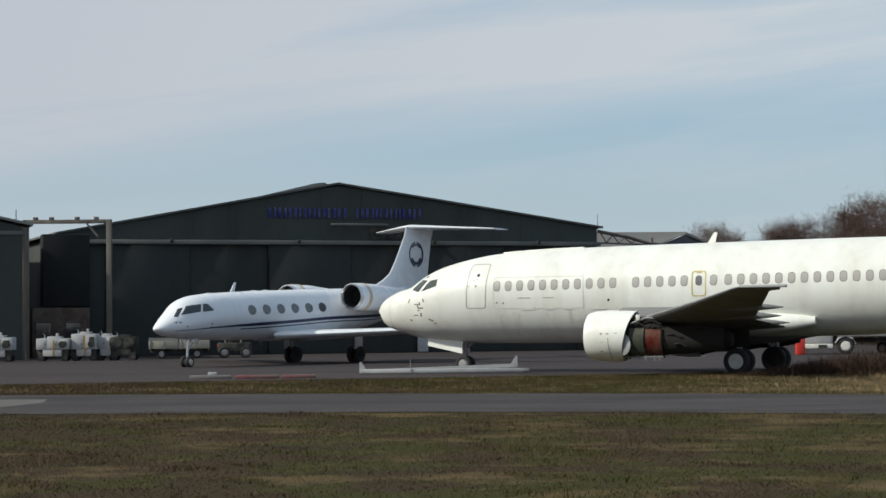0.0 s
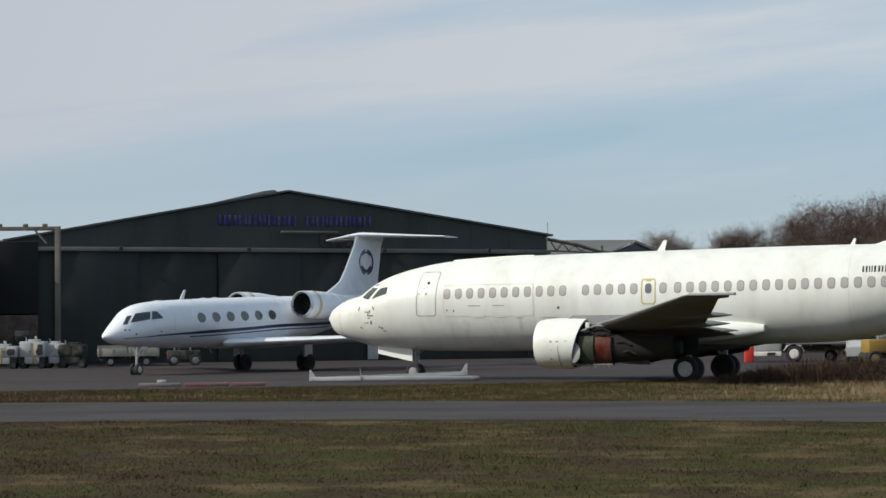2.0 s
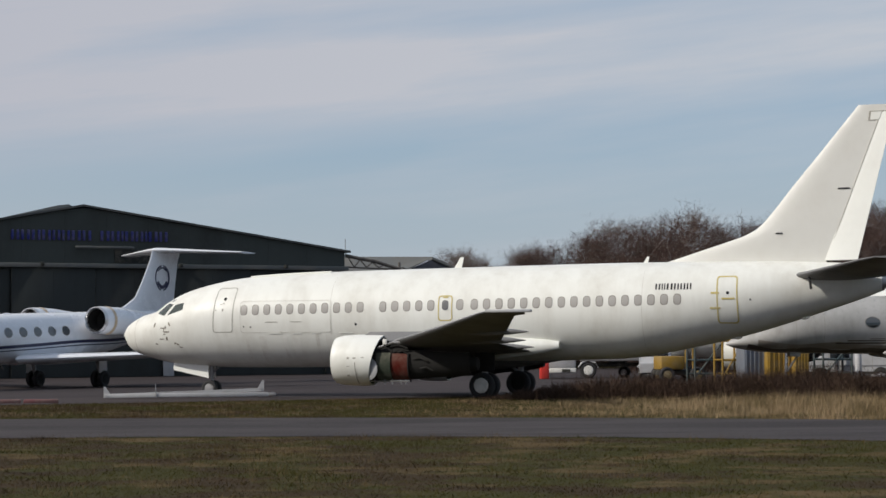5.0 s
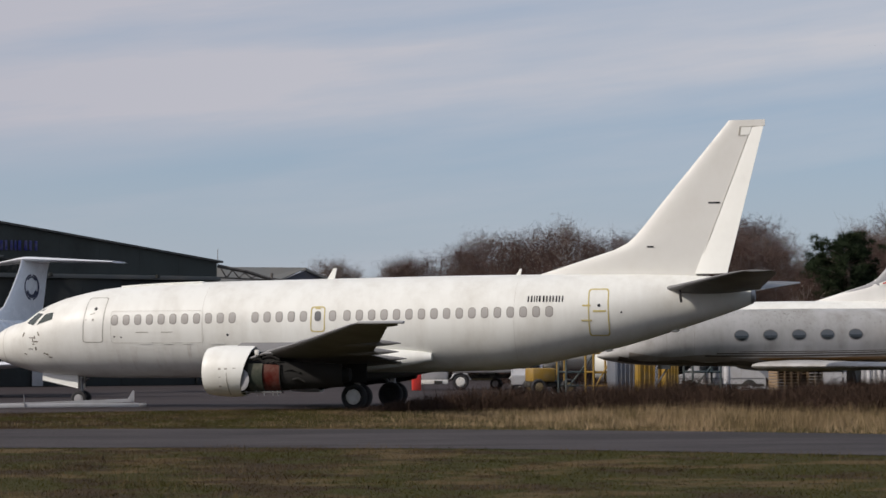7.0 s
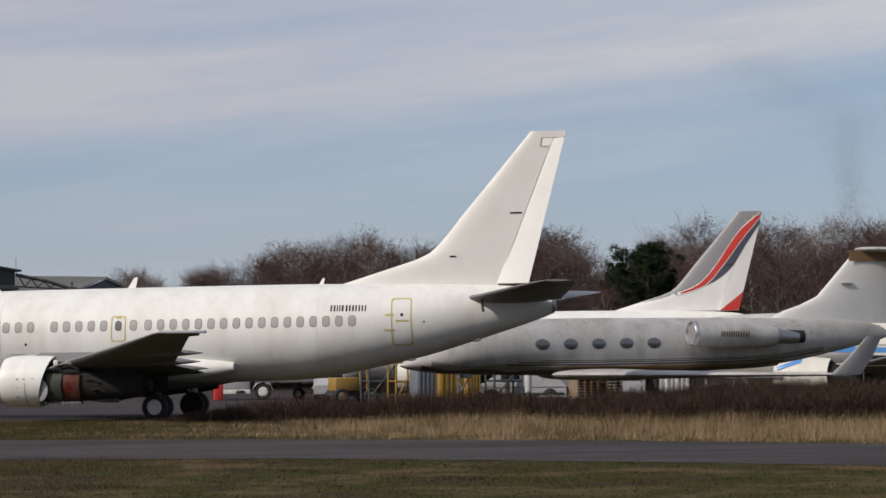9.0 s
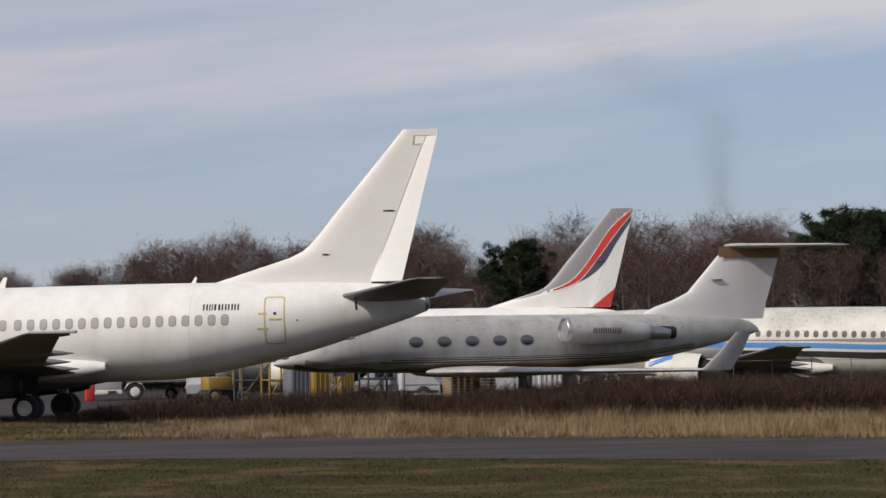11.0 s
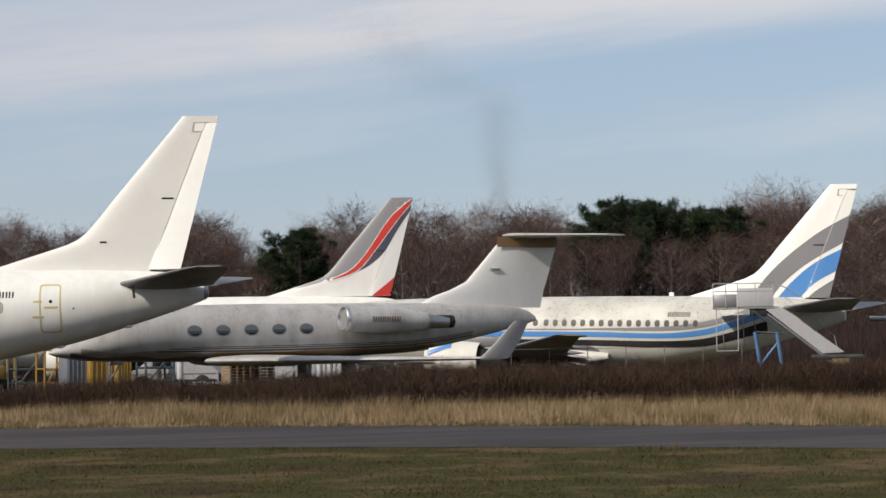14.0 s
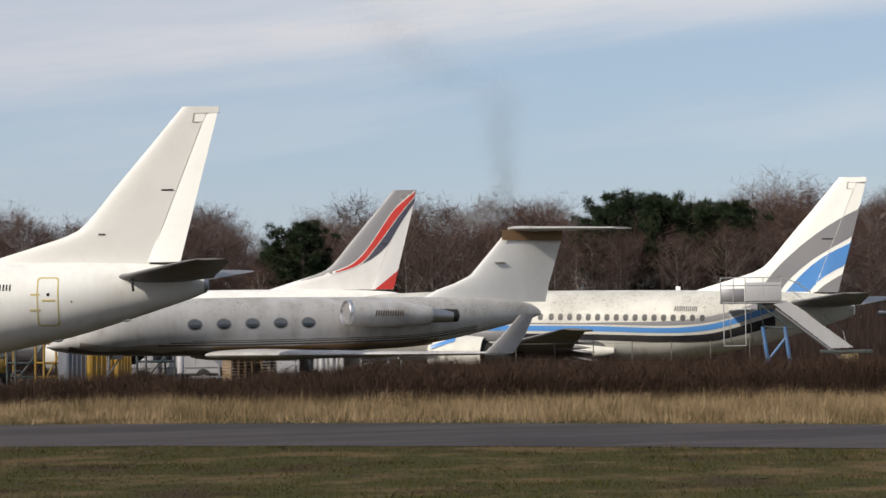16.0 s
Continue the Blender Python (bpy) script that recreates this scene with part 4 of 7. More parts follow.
def blue_airliner():
    m = pose(42.708, 111.354, -0.119, 0, 1.3, -44)
    p = liner("blue_striped_airliner", "weathered white airliner with blue, grey and black cheat lines", m, OLD_WHITE, RUDDER_WHITE, RUDDER_WHITE, 0, GREY_SKIN, nose_drop=0.29)
    s = LINER.side
    cabin_windows(p, LINER, LINER_WINDOWS + [14.95], 3.82, h=0.33, pane=PANE_DIM)
    cockpit_windows(p, LINER)
    def keyed(*v):
        return smooth_curve(list(zip((2.0, 17.5, 18.7, 22.6, 24.6, 26.1, 28.0), v)))

    def band(a, b, x0, x1, mat, words):
        part("cheat_line", strip(s, a, b, x0, x1, 90, 4, 0.006), mat, p, words)
    band(keyed(3.05, 3.06, 3.07, 3.03, 3.19, 3.58, 4.25), keyed(3.32, 3.35, 3.35, 3.30, 3.50, 3.90, 4.65), 6, 28.2, BLUE, "light blue cheat line")
    band(keyed(2.60, 2.61, 2.60, 2.53, 2.60, 2.92, 3.45), keyed(2.92, 2.92, 2.92, 2.89, 3.02, 3.38, 4.0), 6, 28.0, INK, "black cheat line")
    band(keyed(3.42, 3.43, 3.44, 3.42, 3.60, 3.98, 4.7), keyed(3.48, 3.50, 3.54, 3.66, 3.92, 4.30, 5.1), 6, 27.8, GREYP, "grey cheat line")
    # tail bands
    g1 = smooth_curve([(26.6, 4.8), (27.16, 5.57), (27.93, 6.52), (29.14, 7.65), (30.65, 8.76), (32.4, 9.72)])
    g0 = smooth_curve([(27.2, 4.1), (27.84, 4.96), (28.51, 5.85), (29.57, 6.79), (30.62, 7.47), (32.2, 8.37)])
    b1 = smooth_curve([(27.6, 4.2), (28.14, 4.95), (29.11, 6.08), (30.32, 7.08), (32.0, 7.95)])
    b0 = smooth_curve([(28.3, 4.0), (28.93, 4.64), (29.39, 5.08), (30.3, 6.0), (31.8, 6.85)])
    w0 = smooth_curve([(29.0, 4.3), (29.68, 4.93), (30.29, 5.55), (31.8, 6.5)])
    part("tail_stripe", tail_band(g0, g1, 26.8, 32.3, 44), GREYP, p, "grey tail stripe")
    part("tail_stripe", tail_band(b0, b1, 28.2, 31.85, 36), BLUE, p, "light blue tail stripe")
    part("tail_stripe", tail_band(lambda x: 5.2, w0, 29.8, 31.4, 20), GREYP, p, "grey tail stripe")
    bars(p, s, 22.80, 4.17, (0.17, 0.15, 0.15, 0.17, 0.18, 0.15), 0.26, INK)
    door_line(p, LINER, 26.25, 3.35, 1.1, 2.0, GALV, 0.05, 0.0, "aft_door")
    for x, z, w in ((30.5, 7.98, 0.55), (28.0, 6.0, 0.26)):
        part("fin_slot", box(bmesh.new(), (x - w / 2, fin_side(x, z) - 0.04, z), (x + w / 2, fin_side(x, z) + 0.02, z + 0.06), 0.01), INK, p)
    part("antenna", box(bmesh.new(), (22.5, -0.02, 5.28), (22.75, 0.02, 5.5), 0.01), RUDDER_WHITE, p)
    for x in (20.6, 21.1):
        part("service_panel", patch(s, rounded(x, 2.05, 0.3, 0.45, 0.04), 0.01, 0.008), SEAM_SOFT, p)
    # open wheel bay with its grey fairing, and loose white flap pieces at the wing's root
    part("wheel_bay_fairing", patch(s, oval(18.2, 1.98, 2.1, 1.3), 0.02, 0.03), GREY_SKIN, p, "grey wheel bay fairing")
    part("wheel_bay", patch(s, oval(17.6, 1.72, 0.9, 0.6), 0.02, 0.04), DARK_UNDER, p)
    for x, z, dz in ((17.2, 2.05, 0.10), (17.5, 1.78, -0.06), (16.9, 1.60, 0.05)):
        part("loose_flap", foil(bmesh.new(), [((x, -2.3, z), (1.5, 0, -0.25), (0, 0, 0.12)), ((x + 0.7, -4.6, z + dz), (1.1, 0, -0.15), (0, 0, 0.10))]), STAIR_GREY, p)
    part("engine_stripe", strip(lambda x, z, o: -4.83 - math.sqrt(max(0.02, 1.02 ** 2 - (z - 1.80) ** 2)) - o, lambda x: 2.05 + 0.32 * (x - 10.7), lambda x: 2.22 + 0.38 * (x - 10.7), 10.75, 12.0, 12, 3, 0.02), BLUE, p, "light blue cowl stripe")
    engines(p, -0.7, 0.3)
    return p


# ---------------------------------------------------------------- business jets
def oval(x, z, w, h, n=20):
    return [(x + w / 2 * math.cos(2 * math.pi * i / n), z + h / 2 * math.sin(2 * math.pi * i / n)) for i in range(n)]


def jet(name, label, m, hull, mat, nac, fin, stab, wing, gear, windows, winglet, win_size=(0.62, 0.46), fin_mat=None):
    p = thing(name, label, "business jet", m, "parked business jets")
    part("fuselage", hull.mesh(0.22, 48), mat, p)
    # fin: rows of (z, leading edge, trailing edge)
    bm = bmesh.new()
    foil(bm, [((a, 0, z), (b - a, 0, 0), (0, 0.34 - 0.03 * (z - fin[0][0]), 0)) for z, a, b in fin])
    part("fin", bm, fin_mat or mat, p)
    for s in (-1, 1):
        bm = foil(bmesh.new(), [((x, s * y, z), (c, 0, 0), (0, 0, t)) for y, x, c, z, t in stab])
        part("tailplane", bm, mat, p)
        bm = foil(bmesh.new(), [((x, s * y, z), (c, 0, 0), (0, 0, t)) for y, x, c, z, t in wing])
        w = part("wing", bm, mat, p)
        y, x, c, z, t = wing[-1]
        h, back, out = winglet
        bm = foil(bmesh.new(), [((x + 0.02, s * (y - 0.02), z), (c, 0, 0), (0, t, 0)), ((x + back * 0.5, s * (y + out * 0.4), z + h * 0.45), (c * 0.8, 0, 0), (0, t * 0.8, 0)), ((x + back, s * (y + out), z + h), (c * 0.5, 0, 0), (0, t * 0.5, 0))])
        part("winglet", bm, mat, w)
        x0, x1, yy, zz, r = nac
        tilt = Matrix.Translation((x0, s * yy, zz)) @ Matrix.Rotation(radians(2.0), 4, "Y")
        ln = x1 - x0
        n = part("nacelle", lathe(bmesh.new(), [(0.95, r * 0.76), (0.12, r * 0.82), (0.0, r * 0.89), (0.05, r * 0.96), (0.35, r * 1.02), (ln * 0.4, r * 1.05), (ln * 0.75, r * 0.92), (ln, r * 0.74), (ln - 0.05, r * 0.66)], tilt, 32), mat, p)
        part("intake_lip", lathe(bmesh.new(), [(0.16, r * 0.805), (0.02, r * 0.86), (-0.012, r * 0.90), (0.03, r * 0.97), (0.16, r * 1.0)], tilt, 32), METAL, n, "bare metal intake lip")
        part("fan", lathe(bmesh.new(), [(0.14, r * 0.80), (0.5, r * 0.775), (0.9, r * 0.76), (0.92, r * 0.25), (0.65, 0.01)], tilt, 24), DARK_UNDER, n)
        part("tailpipe", lathe(bmesh.new(), [(ln - 0.3, r * 0.60), (ln + 0.35, r * 0.56), (ln + 1.1, r * 0.5), (ln + 1.08, r * 0.42), (ln, r * 0.4)], tilt, 24), STEEL, n)
        part("pylon", box(bmesh.new(), (x0 + 0.9, min(s * 0.8, s * (yy - r * 0.8)), zz - 0.12), (x1 - 0.2, max(s * 0.8, s * (yy - r * 0.8)), zz + 0.12), 0.05), mat, n)
    for x, z in windows:
        f = part("window", patch(hull.side, oval(x, z, win_size[0] + 0.07, win_size[1] + 0.07), 0.01, 0.004), FRAME, p)
        part("pane", patch(hull.side, oval(x, z, *win_size), 0.01, 0.009), JET_PANE, f)
    # gear
    gx, mx, my = gear
    zt = hull.belly(gx)
    leg = part("nose_gear", tube(bmesh.new(), [(gx + 0.1, 0, zt + 0.3), (gx, 0, 0.28)], [0.08, 0.06]), METAL, p)
    part("drag_brace", tube(bmesh.new(), [(gx, 0, 0.75), (gx + 0.7, 0, zt + 0.1)], 0.04), METAL, leg)
    for s in (-1, 1):
        wheel(p, "nose_wheel", (gx, s * 0.17, 0.28), 0.28, 0.16, METAL)
        part("gear_door", box(bmesh.new(), (gx + 0.15, s * 0.24 - 0.015, zt - 0.16), (gx + 0.60, s * 0.24 + 0.015, zt + 0.08), 0.01), mat, p)
        leg = part("main_gear_leg", tube(bmesh.new(), [(mx - 0.25, s * my, 1.6), (mx, s * my, 0.45)], [0.12, 0.09]), STEEL, p)
        part("gear_door", box(bmesh.new(), (mx - 0.45, s * (my + 0.25) - 0.02, 0.75), (mx + 0.25, s * (my + 0.25) + 0.02, 1.6), 0.01), mat, leg)
        for d in (-0.22, 0.22):
            wheel(p, "main_wheel", (mx, s * my + d, 0.44), 0.44, 0.27, DARK_UNDER, -s)
    return p


JET_PANE = glass("jet_pane", (0.10, 0.105, 0.11), 0.1)


def white_jet():
    hull = Hull(
        crown=[(0, 1.90), (0.25, 2.12), (1.26, 2.86), (1.82, 3.28), (2.9, 3.56), (5.6, 3.74), (10.4, 3.90), (15.5, 4.02), (19.5, 4.12), (22.5, 4.15), (24.6, 3.95)],
        belly=[(0, 1.86), (0.3, 1.70), (0.74, 1.56), (2.5, 1.38), (5.6, 1.32), (10.0, 1.36), (14.0, 1.52), (18.0, 1.95), (22.0, 2.90), (24.6, 3.60)],
        waist=[(0, 1.88), (1.3, 2.05), (2.9, 2.35), (5.6, 2.52), (14.0, 2.72), (20.0, 3.15), (24.6, 3.78)],
        half=[(0, 0.02), (0.3, 0.32), (1.26, 0.78), (2.2, 1.04), (3.6, 1.17), (5.6, 1.195), (15.0, 1.195), (18.0, 1.08), (22.0, 0.6), (24.6, 0.15)])
    wins = [(6.28 + 1.216 * i, 2.83 + 0.03 * i) for i in range(6)]
    p = jet("white_business_jet", "glossy white business jet with navy stripe, parked before the hangar", pose(-14.05, 100.8, 0, 0, 0, 57.6), hull, JET_WHITE,
            nac=(13.6, 18.6, 2.15, 3.55, 0.72),
            fin=[(3.9, 18.2, 24.4), (4.5, 19.7, 24.4), (4.9, 20.5, 24.5), (5.7, 21.15, 24.65), (7.0, 22.0, 24.9), (7.68, 22.3, 25.2)],
            stab=[(0.0, 22.2, 3.3, 7.62, 0.34), (0.5, 22.5, 3.0, 7.62, 0.28), (4.1, 25.2, 1.7, 7.50, 0.12)],
            wing=[(0.9, 8.4, 6.4, 1.52, 0.6), (2.2, 9.4, 5.2, 1.56, 0.5), (6.5, 12.6, 3.4, 1.74, 0.3), (11.4, 16.2, 1.7, 1.98, 0.12)],
            gear=(2.51, 14.12, 2.09), windows=wins, winglet=(1.3, 1.1, 0.4))
    s = hull.side
    line = smooth_curve([(0.7, 1.78), (3.75, 1.94), (6.8, 2.03), (9.9, 2.16), (13.25, 2.33), (17.7, 2.45), (21.0, 2.7)])
    part("stripe", strip(s, lambda x: line(x), lambda x: line(x) + 0.03 + 0.13 * max(0, min(1, (x - 2) / 5)), 0.9, 21.0), NAVY, p, "navy blue cheat line")
    part("stripe", strip(s, lambda x: line(x) - 0.15, lambda x: line(x) - 0.09, 5.5, 20.0), NAVY, p, "thin navy pinstripe")
    for pts in ([(0.98, 2.50), (1.12, 2.50), (1.56, 2.94), (1.40, 2.90)], [(1.32, 2.60), (2.36, 2.74), (2.58, 3.12), (1.78, 3.05)], [(2.50, 2.74), (3.30, 2.80), (3.02, 3.14), (2.72, 3.14)]):
        part("cockpit_window", patch(s, pts, 0.02, 0.022), PANE_DARK, p)
    door_line(p, hull, 4.5, 2.62, 0.78, 1.55, SEAM_SOFT, 0.018, 0.0)
    for x, z in ((0.95, 2.22), (1.15, 2.22), (1.5, 2.02), (3.1, 2.15), (3.1, 1.98)):
        part("port", patch(s, oval(x, z, 0.10, 0.07, 10)), INK, p)
    bm = bmesh.new()
    rings(bm, [[(5.9, -0.02, 3.7), (6.25, -0.02, 3.7), (6.45, -0.01, 4.25), (6.3, -0.01, 4.25)], [(5.9, 0.02, 3.7), (6.25, 0.02, 3.7), (6.45, 0.01, 4.25), (6.3, 0.01, 4.25)]])
    part("antenna", bm, JET_WHITE, p)
    for x in (3.9, 7.6, 8.6):
        part("roof_blister", canoe(bmesh.new(), x, x + 0.7, 0, hull.crown(x) - 0.01, 0.06), JET_WHITE, p)

    def fin_skin(x, z, out):
        return -0.13 - out
    # a broken oval ring as the tail mark
    for a0, a1, ro, ri in ((100, 258, 1.0, 0.90), (-78, 80, 1.0, 0.90), (205, 335, 0.84, 0.58), (45, 135, 0.84, 0.72)):
        outer = [(23.10 + 0.74 * ro * math.cos(radians(a0 + (a1 - a0) * i / 12)), 6.05 + 0.74 * ro * math.sin(radians(a0 + (a1 - a0) * i / 12))) for i in range(13)]
        inner = [(23.10 + 0.74 * ri * math.cos(radians(a1 + (a0 - a1) * i / 12)), 6.05 + 0.74 * ri * math.sin(radians(a1 + (a0 - a1) * i / 12))) for i in range(13)]
        part("tail_mark", plate(fin_skin, outer + inner, 0.02, 0.03), NAVY, p, "navy broken ring on the fin")
    for e in (-1, 1):
        part("heat_band", lathe(bmesh.new(), [(0.72, 0.755), (0.95, 0.77)], Matrix.Translation((13.6, e * 2.15, 3.55)) @ Matrix.Rotation(radians(2), 4, "Y"), 32), GOLD_PALE, p, "tan band round the nacelle")
    part("mast", tube(bmesh.new(), [(7.9, -0.3, 1.36), (8.2, -0.3, 1.02)], 0.035), STEEL, p)
    return p


GOLD_PALE = paint("tan_band", (0.55, 0.42, 0.28), 0.4, dirt=0.2)


def old_jet():
    hull = Hull(
        crown=[(0, 2.08), (0.3, 2.26), (1.3, 2.75), (2.2, 3.35), (3.3, 3.74), (5.2, 3.98), (8.0, 4.08), (12.0, 4.11), (16.5, 4.12), (20.0, 4.10), (22.2, 3.98), (23.3, 3.76), (23.7, 3.50)],
        belly=[(0, 2.02), (0.4, 1.88), (1.6, 1.71), (4.1, 1.63), (9.3, 1.58), (13.5, 1.70), (17.8, 2.03), (20.7, 2.56), (23.2, 3.13), (23.7, 3.28)],
        waist=[(0, 2.05), (1.3, 2.2), (3.3, 2.6), (5.2, 2.78), (13.0, 2.9), (18.0, 3.1), (23.7, 3.35)],
        half=[(0, 0.02), (0.3, 0.3), (1.3, 0.72), (2.4, 1.0), (3.8, 1.16), (5.6, 1.195), (14.5, 1.195), (17.8, 1.05), (21.0, 0.62), (23.7, 0.12)])
    wins = [(6.06 + 1.31 * i, 2.92 + 0.015 * i) for i in range(5)]
    p = jet("weathered_business_jet", "dirty lichen-spotted white business jet with gold stripes, stored in scrub", pose(22.39, 85.45, 0, 0, 0, 3.15), hull, DIRTY_WHITE,
            nac=(12.7, 16.8, 1.98, 3.40, 0.56),
            fin=[(3.9, 17.2, 24.0), (4.45, 18.3, 24.15), (4.7, 19.1, 24.2), (5.1, 20.0, 24.35), (6.3, 21.15, 24.75), (7.3, 22.1, 25.1)],
            stab=[(0.0, 22.0, 3.2, 7.28, 0.28), (0.5, 22.4, 2.9, 7.28, 0.22), (4.1, 25.2, 1.0, 7.16, 0.1)],
            wing=[(0.9, 6.6, 7.0, 1.62, 0.5), (2.2, 7.6, 5.8, 1.62, 0.42), (6.5, 10.7, 3.6, 1.62, 0.25), (11.4, 14.2, 1.35, 1.62, 0.12)],
            gear=(2.6, 12.9, 2.05), windows=wins, winglet=(1.5, 1.45, 0.35), win_size=(0.64, 0.44), fin_mat=FIN_GREY)
    s = hull.side
    for x, z in wins:
        part("pane", patch(s, [(x + 0.30 * math.cos(radians(a)), z + 0.03 + 0.23 * math.sin(radians(a))) for a in range(190, 351, 16)], 0.01, 0.014), PANE_DARK, p, "dark lower pane below a drawn blind")
    base = smooth_curve([(4.0, 1.98), (8.0, 1.98), (13.0, 2.05), (17.0, 2.18), (20.5, 2.62)])
    part("stripe", strip(s, lambda x: base(x) - 0.30 * min(1, (x - 6.5) / 2), lambda x: base(x) - 0.02, 7.0, 18.0), GOLD, p, "gold-brown painted band")
    for dz, h, x0 in ((0.04, 0.065, 4.5), (0.15, 0.045, 5.0), (0.235, 0.03, 6.0)):
        part("stripe", strip(s, lambda x: base(x) + dz, lambda x: base(x) + dz + h, x0, 20.0), BROWN, p, "dark brown pinstripe")
    part("stripe", strip(s, lambda x: base(x) + 0.105, lambda x: base(x) + 0.15, 4.8, 20.0), CART_WHITE, p, "thin white pinstripe")
    # two bands paint the underside's shade onto flank and belly
    part("belly_grime_and_shade", strip(s, lambda x: hull.belly(x) + 0.18, lambda x: hull.belly(x) + 0.42 + 0.06 * math.sin(x * 1.7), 1.2, 17.0, 60, 5, 0.004), FLANK_SHADE, p, "thin brown band of painted shade on the flank")
    part("belly_grime_and_shade", strip(s, lambda x: hull.belly(x) + 0.01, lambda x: hull.belly(x) + 0.20 + 0.05 * math.sin(x * 2.3), 0.8, 17.5, 60, 5, 0.005), BELLY_SHADE, p, "dark band of painted shade along the belly")
    for x in (2.75, 3.95):
        part("skin_seam", strip(s, lambda x: 1.9, lambda x: 3.6, x, x + 0.02, 1, 14, 0.004), SEAM, p)

    def nac_skin(x, z, out):
        return -1.98 - math.sqrt(max(0.01, 0.60 ** 2 - (z - 3.33) ** 2)) - out
    bars(p, nac_skin, 13.85, 3.24, (0.19, 0.17, 0.16, 0.17, 0.2, 0.18), 0.24, GOLD_INK, 0.06, 0.05)

    def fin_skin(x, z, out):
        return -0.17 - out
    part("fin_band", strip(fin_skin, lambda x: max(6.74, 6.74 + (21.55 - x) * 1.3), lambda x: 7.22, 21.6, 24.9, 8, 2, 0.01), GOLD, p, "gold-brown band at the fin's top")
    for e in (-1, 1):
        part("intake_cover", lathe(bmesh.new(), [(0.10, 0.46), (0.07, 0.30), (0.05, 0.01)], Matrix.Translation((12.7, e * 1.98, 3.40)) @ Matrix.Rotation(radians(2.0), 4, "Y"), 24), FRAME_GREY, p, "grey intake blank")
    part("fin_slot", box(bmesh.new(), (21.2, -0.24, 5.68), (21.75, -0.15, 5.74), 0.01), SEAM, p)
    for e in (-1, 1):
        part("exhaust", lathe(bmesh.new(), [(0, 0.3), (0.9, 0.28), (0.85, 0.2)], Matrix.Translation((17.3, e * 1.95, 3.25)), 20), DARK_UNDER, p)
    return p


FRAME_GREY = paint("intake_blank", (0.20, 0.20, 0.205), 0.6, dirt=0.5)
# colours of the old jet's painted underside shade, paler band first
FLANK_SHADE = paint("flank_shade", (0.22, 0.19, 0.165), 0.6, dirt=0.8, dirt_color=(0.40, 0.38, 0.35), scale=0.8, fine=4.0)
BELLY_SHADE = paint("belly_shade", (0.085, 0.068, 0.055), 0.7, dirt=0.6, dirt_color=(0.25, 0.22, 0.19), scale=1.5, fine=5.0)
GOLD_INK = paint("faded_brown_letters", (0.10, 0.07, 0.04), 0.6, dirt=0.5)


# ---------------------------------------------------------------- ground and belts of growth



# taxiway edges as y over x: a broad bend that comes nearer on the right
TAXI_FAR = smooth_curve([(-300, 92), (-60, 68.5), (-25, 64.2), (-10, 62.8), (0, 61.3), (11.2, 57.9), (20.6, 52.3), (31.6, 41.9), (45, 27.5), (80, -14), (160, -110)])
TAXI_NEAR = smooth_curve([(-300, 77), (-60, 55), (-25, 51), (-8, 49.4), (0, 48.7), (9, 46.0), (16.2, 41.3), (25.3, 33.2), (37, 21.0), (72, -20), (152, -116)])
APRON_EDGE = smooth_curve([(-300, 60), (-40, 70), (-16, 74.8), (-10, 76.6), (-3, 78.5), (4, 80.5), (10, 82.2), (20, 84), (34, 88), (60, 96), (150, 120)])


def strip_sheet(name, mat, lo, hi, xs, lift, label):
    bm = bmesh.new()
    rows = []
    for x in xs:
        a, b = lo(x), hi(x)
        rows.append([bm.verts.new((x, a + (b - a) * j / 12, zg(x, a + (b - a) * j / 12) + lift)) for j in range(13)])
    for a, b in zip(rows, rows[1:]):
        for j in range(12):
            bm.faces.new((a[j], a[j + 1], b[j + 1], b[j]))
    return tagged(link_mesh(name, bm, mat), label, "ground", kind="structure")


def grounds():
    bm = bmesh.new()
    xs = [-1500, -700, -300, -120] + [-60 + 4 * i for i in range(41)] + [140, 220, 400, 800, 1500]
    ys = [-700, -200, -40] + [4 * i for i in range(41)] + [190, 260, 400, 800, 2500]
    vs = [[bm.verts.new((x, y, zg(x, y))) for x in xs] for y in ys]
    for a, b in zip(vs, vs[1:]):
        for i in range(len(xs) - 1):
            bm.faces.new((a[i], a[i + 1], b[i + 1], b[i]))
    tagged(link_mesh("ground", bm, GRASS_GROUND), "rough winter turf, green and straw-brown", "ground", kind="structure")
    xs = [-300, -150, -80, -50] + [-40 + 2.5 * i for i in range(45)] + [90, 120, 155]
    strip_sheet("road", ASPHALT, TAXI_NEAR, TAXI_FAR, xs, 0.012, "grey asphalt taxiway bending past the apron")
    bm = bmesh.new()
    rings(bm, [[(-60, 58, z), (-11.9, 51.8, z), (-10.9, 56.5, z), (-11.3, 59.2, z), (-60, 66.5, z)] for z in (0.0, 0.018)])
    tagged(link_mesh("pavement", bm, PALE_SLAB, False), "pale concrete slab in the taxiway", "ground", kind="structure")
    strip_sheet("pavement", APRON, APRON_EDGE, lambda x: 175.0, xs[1:-1], 0.008, "dark worn asphalt apron")


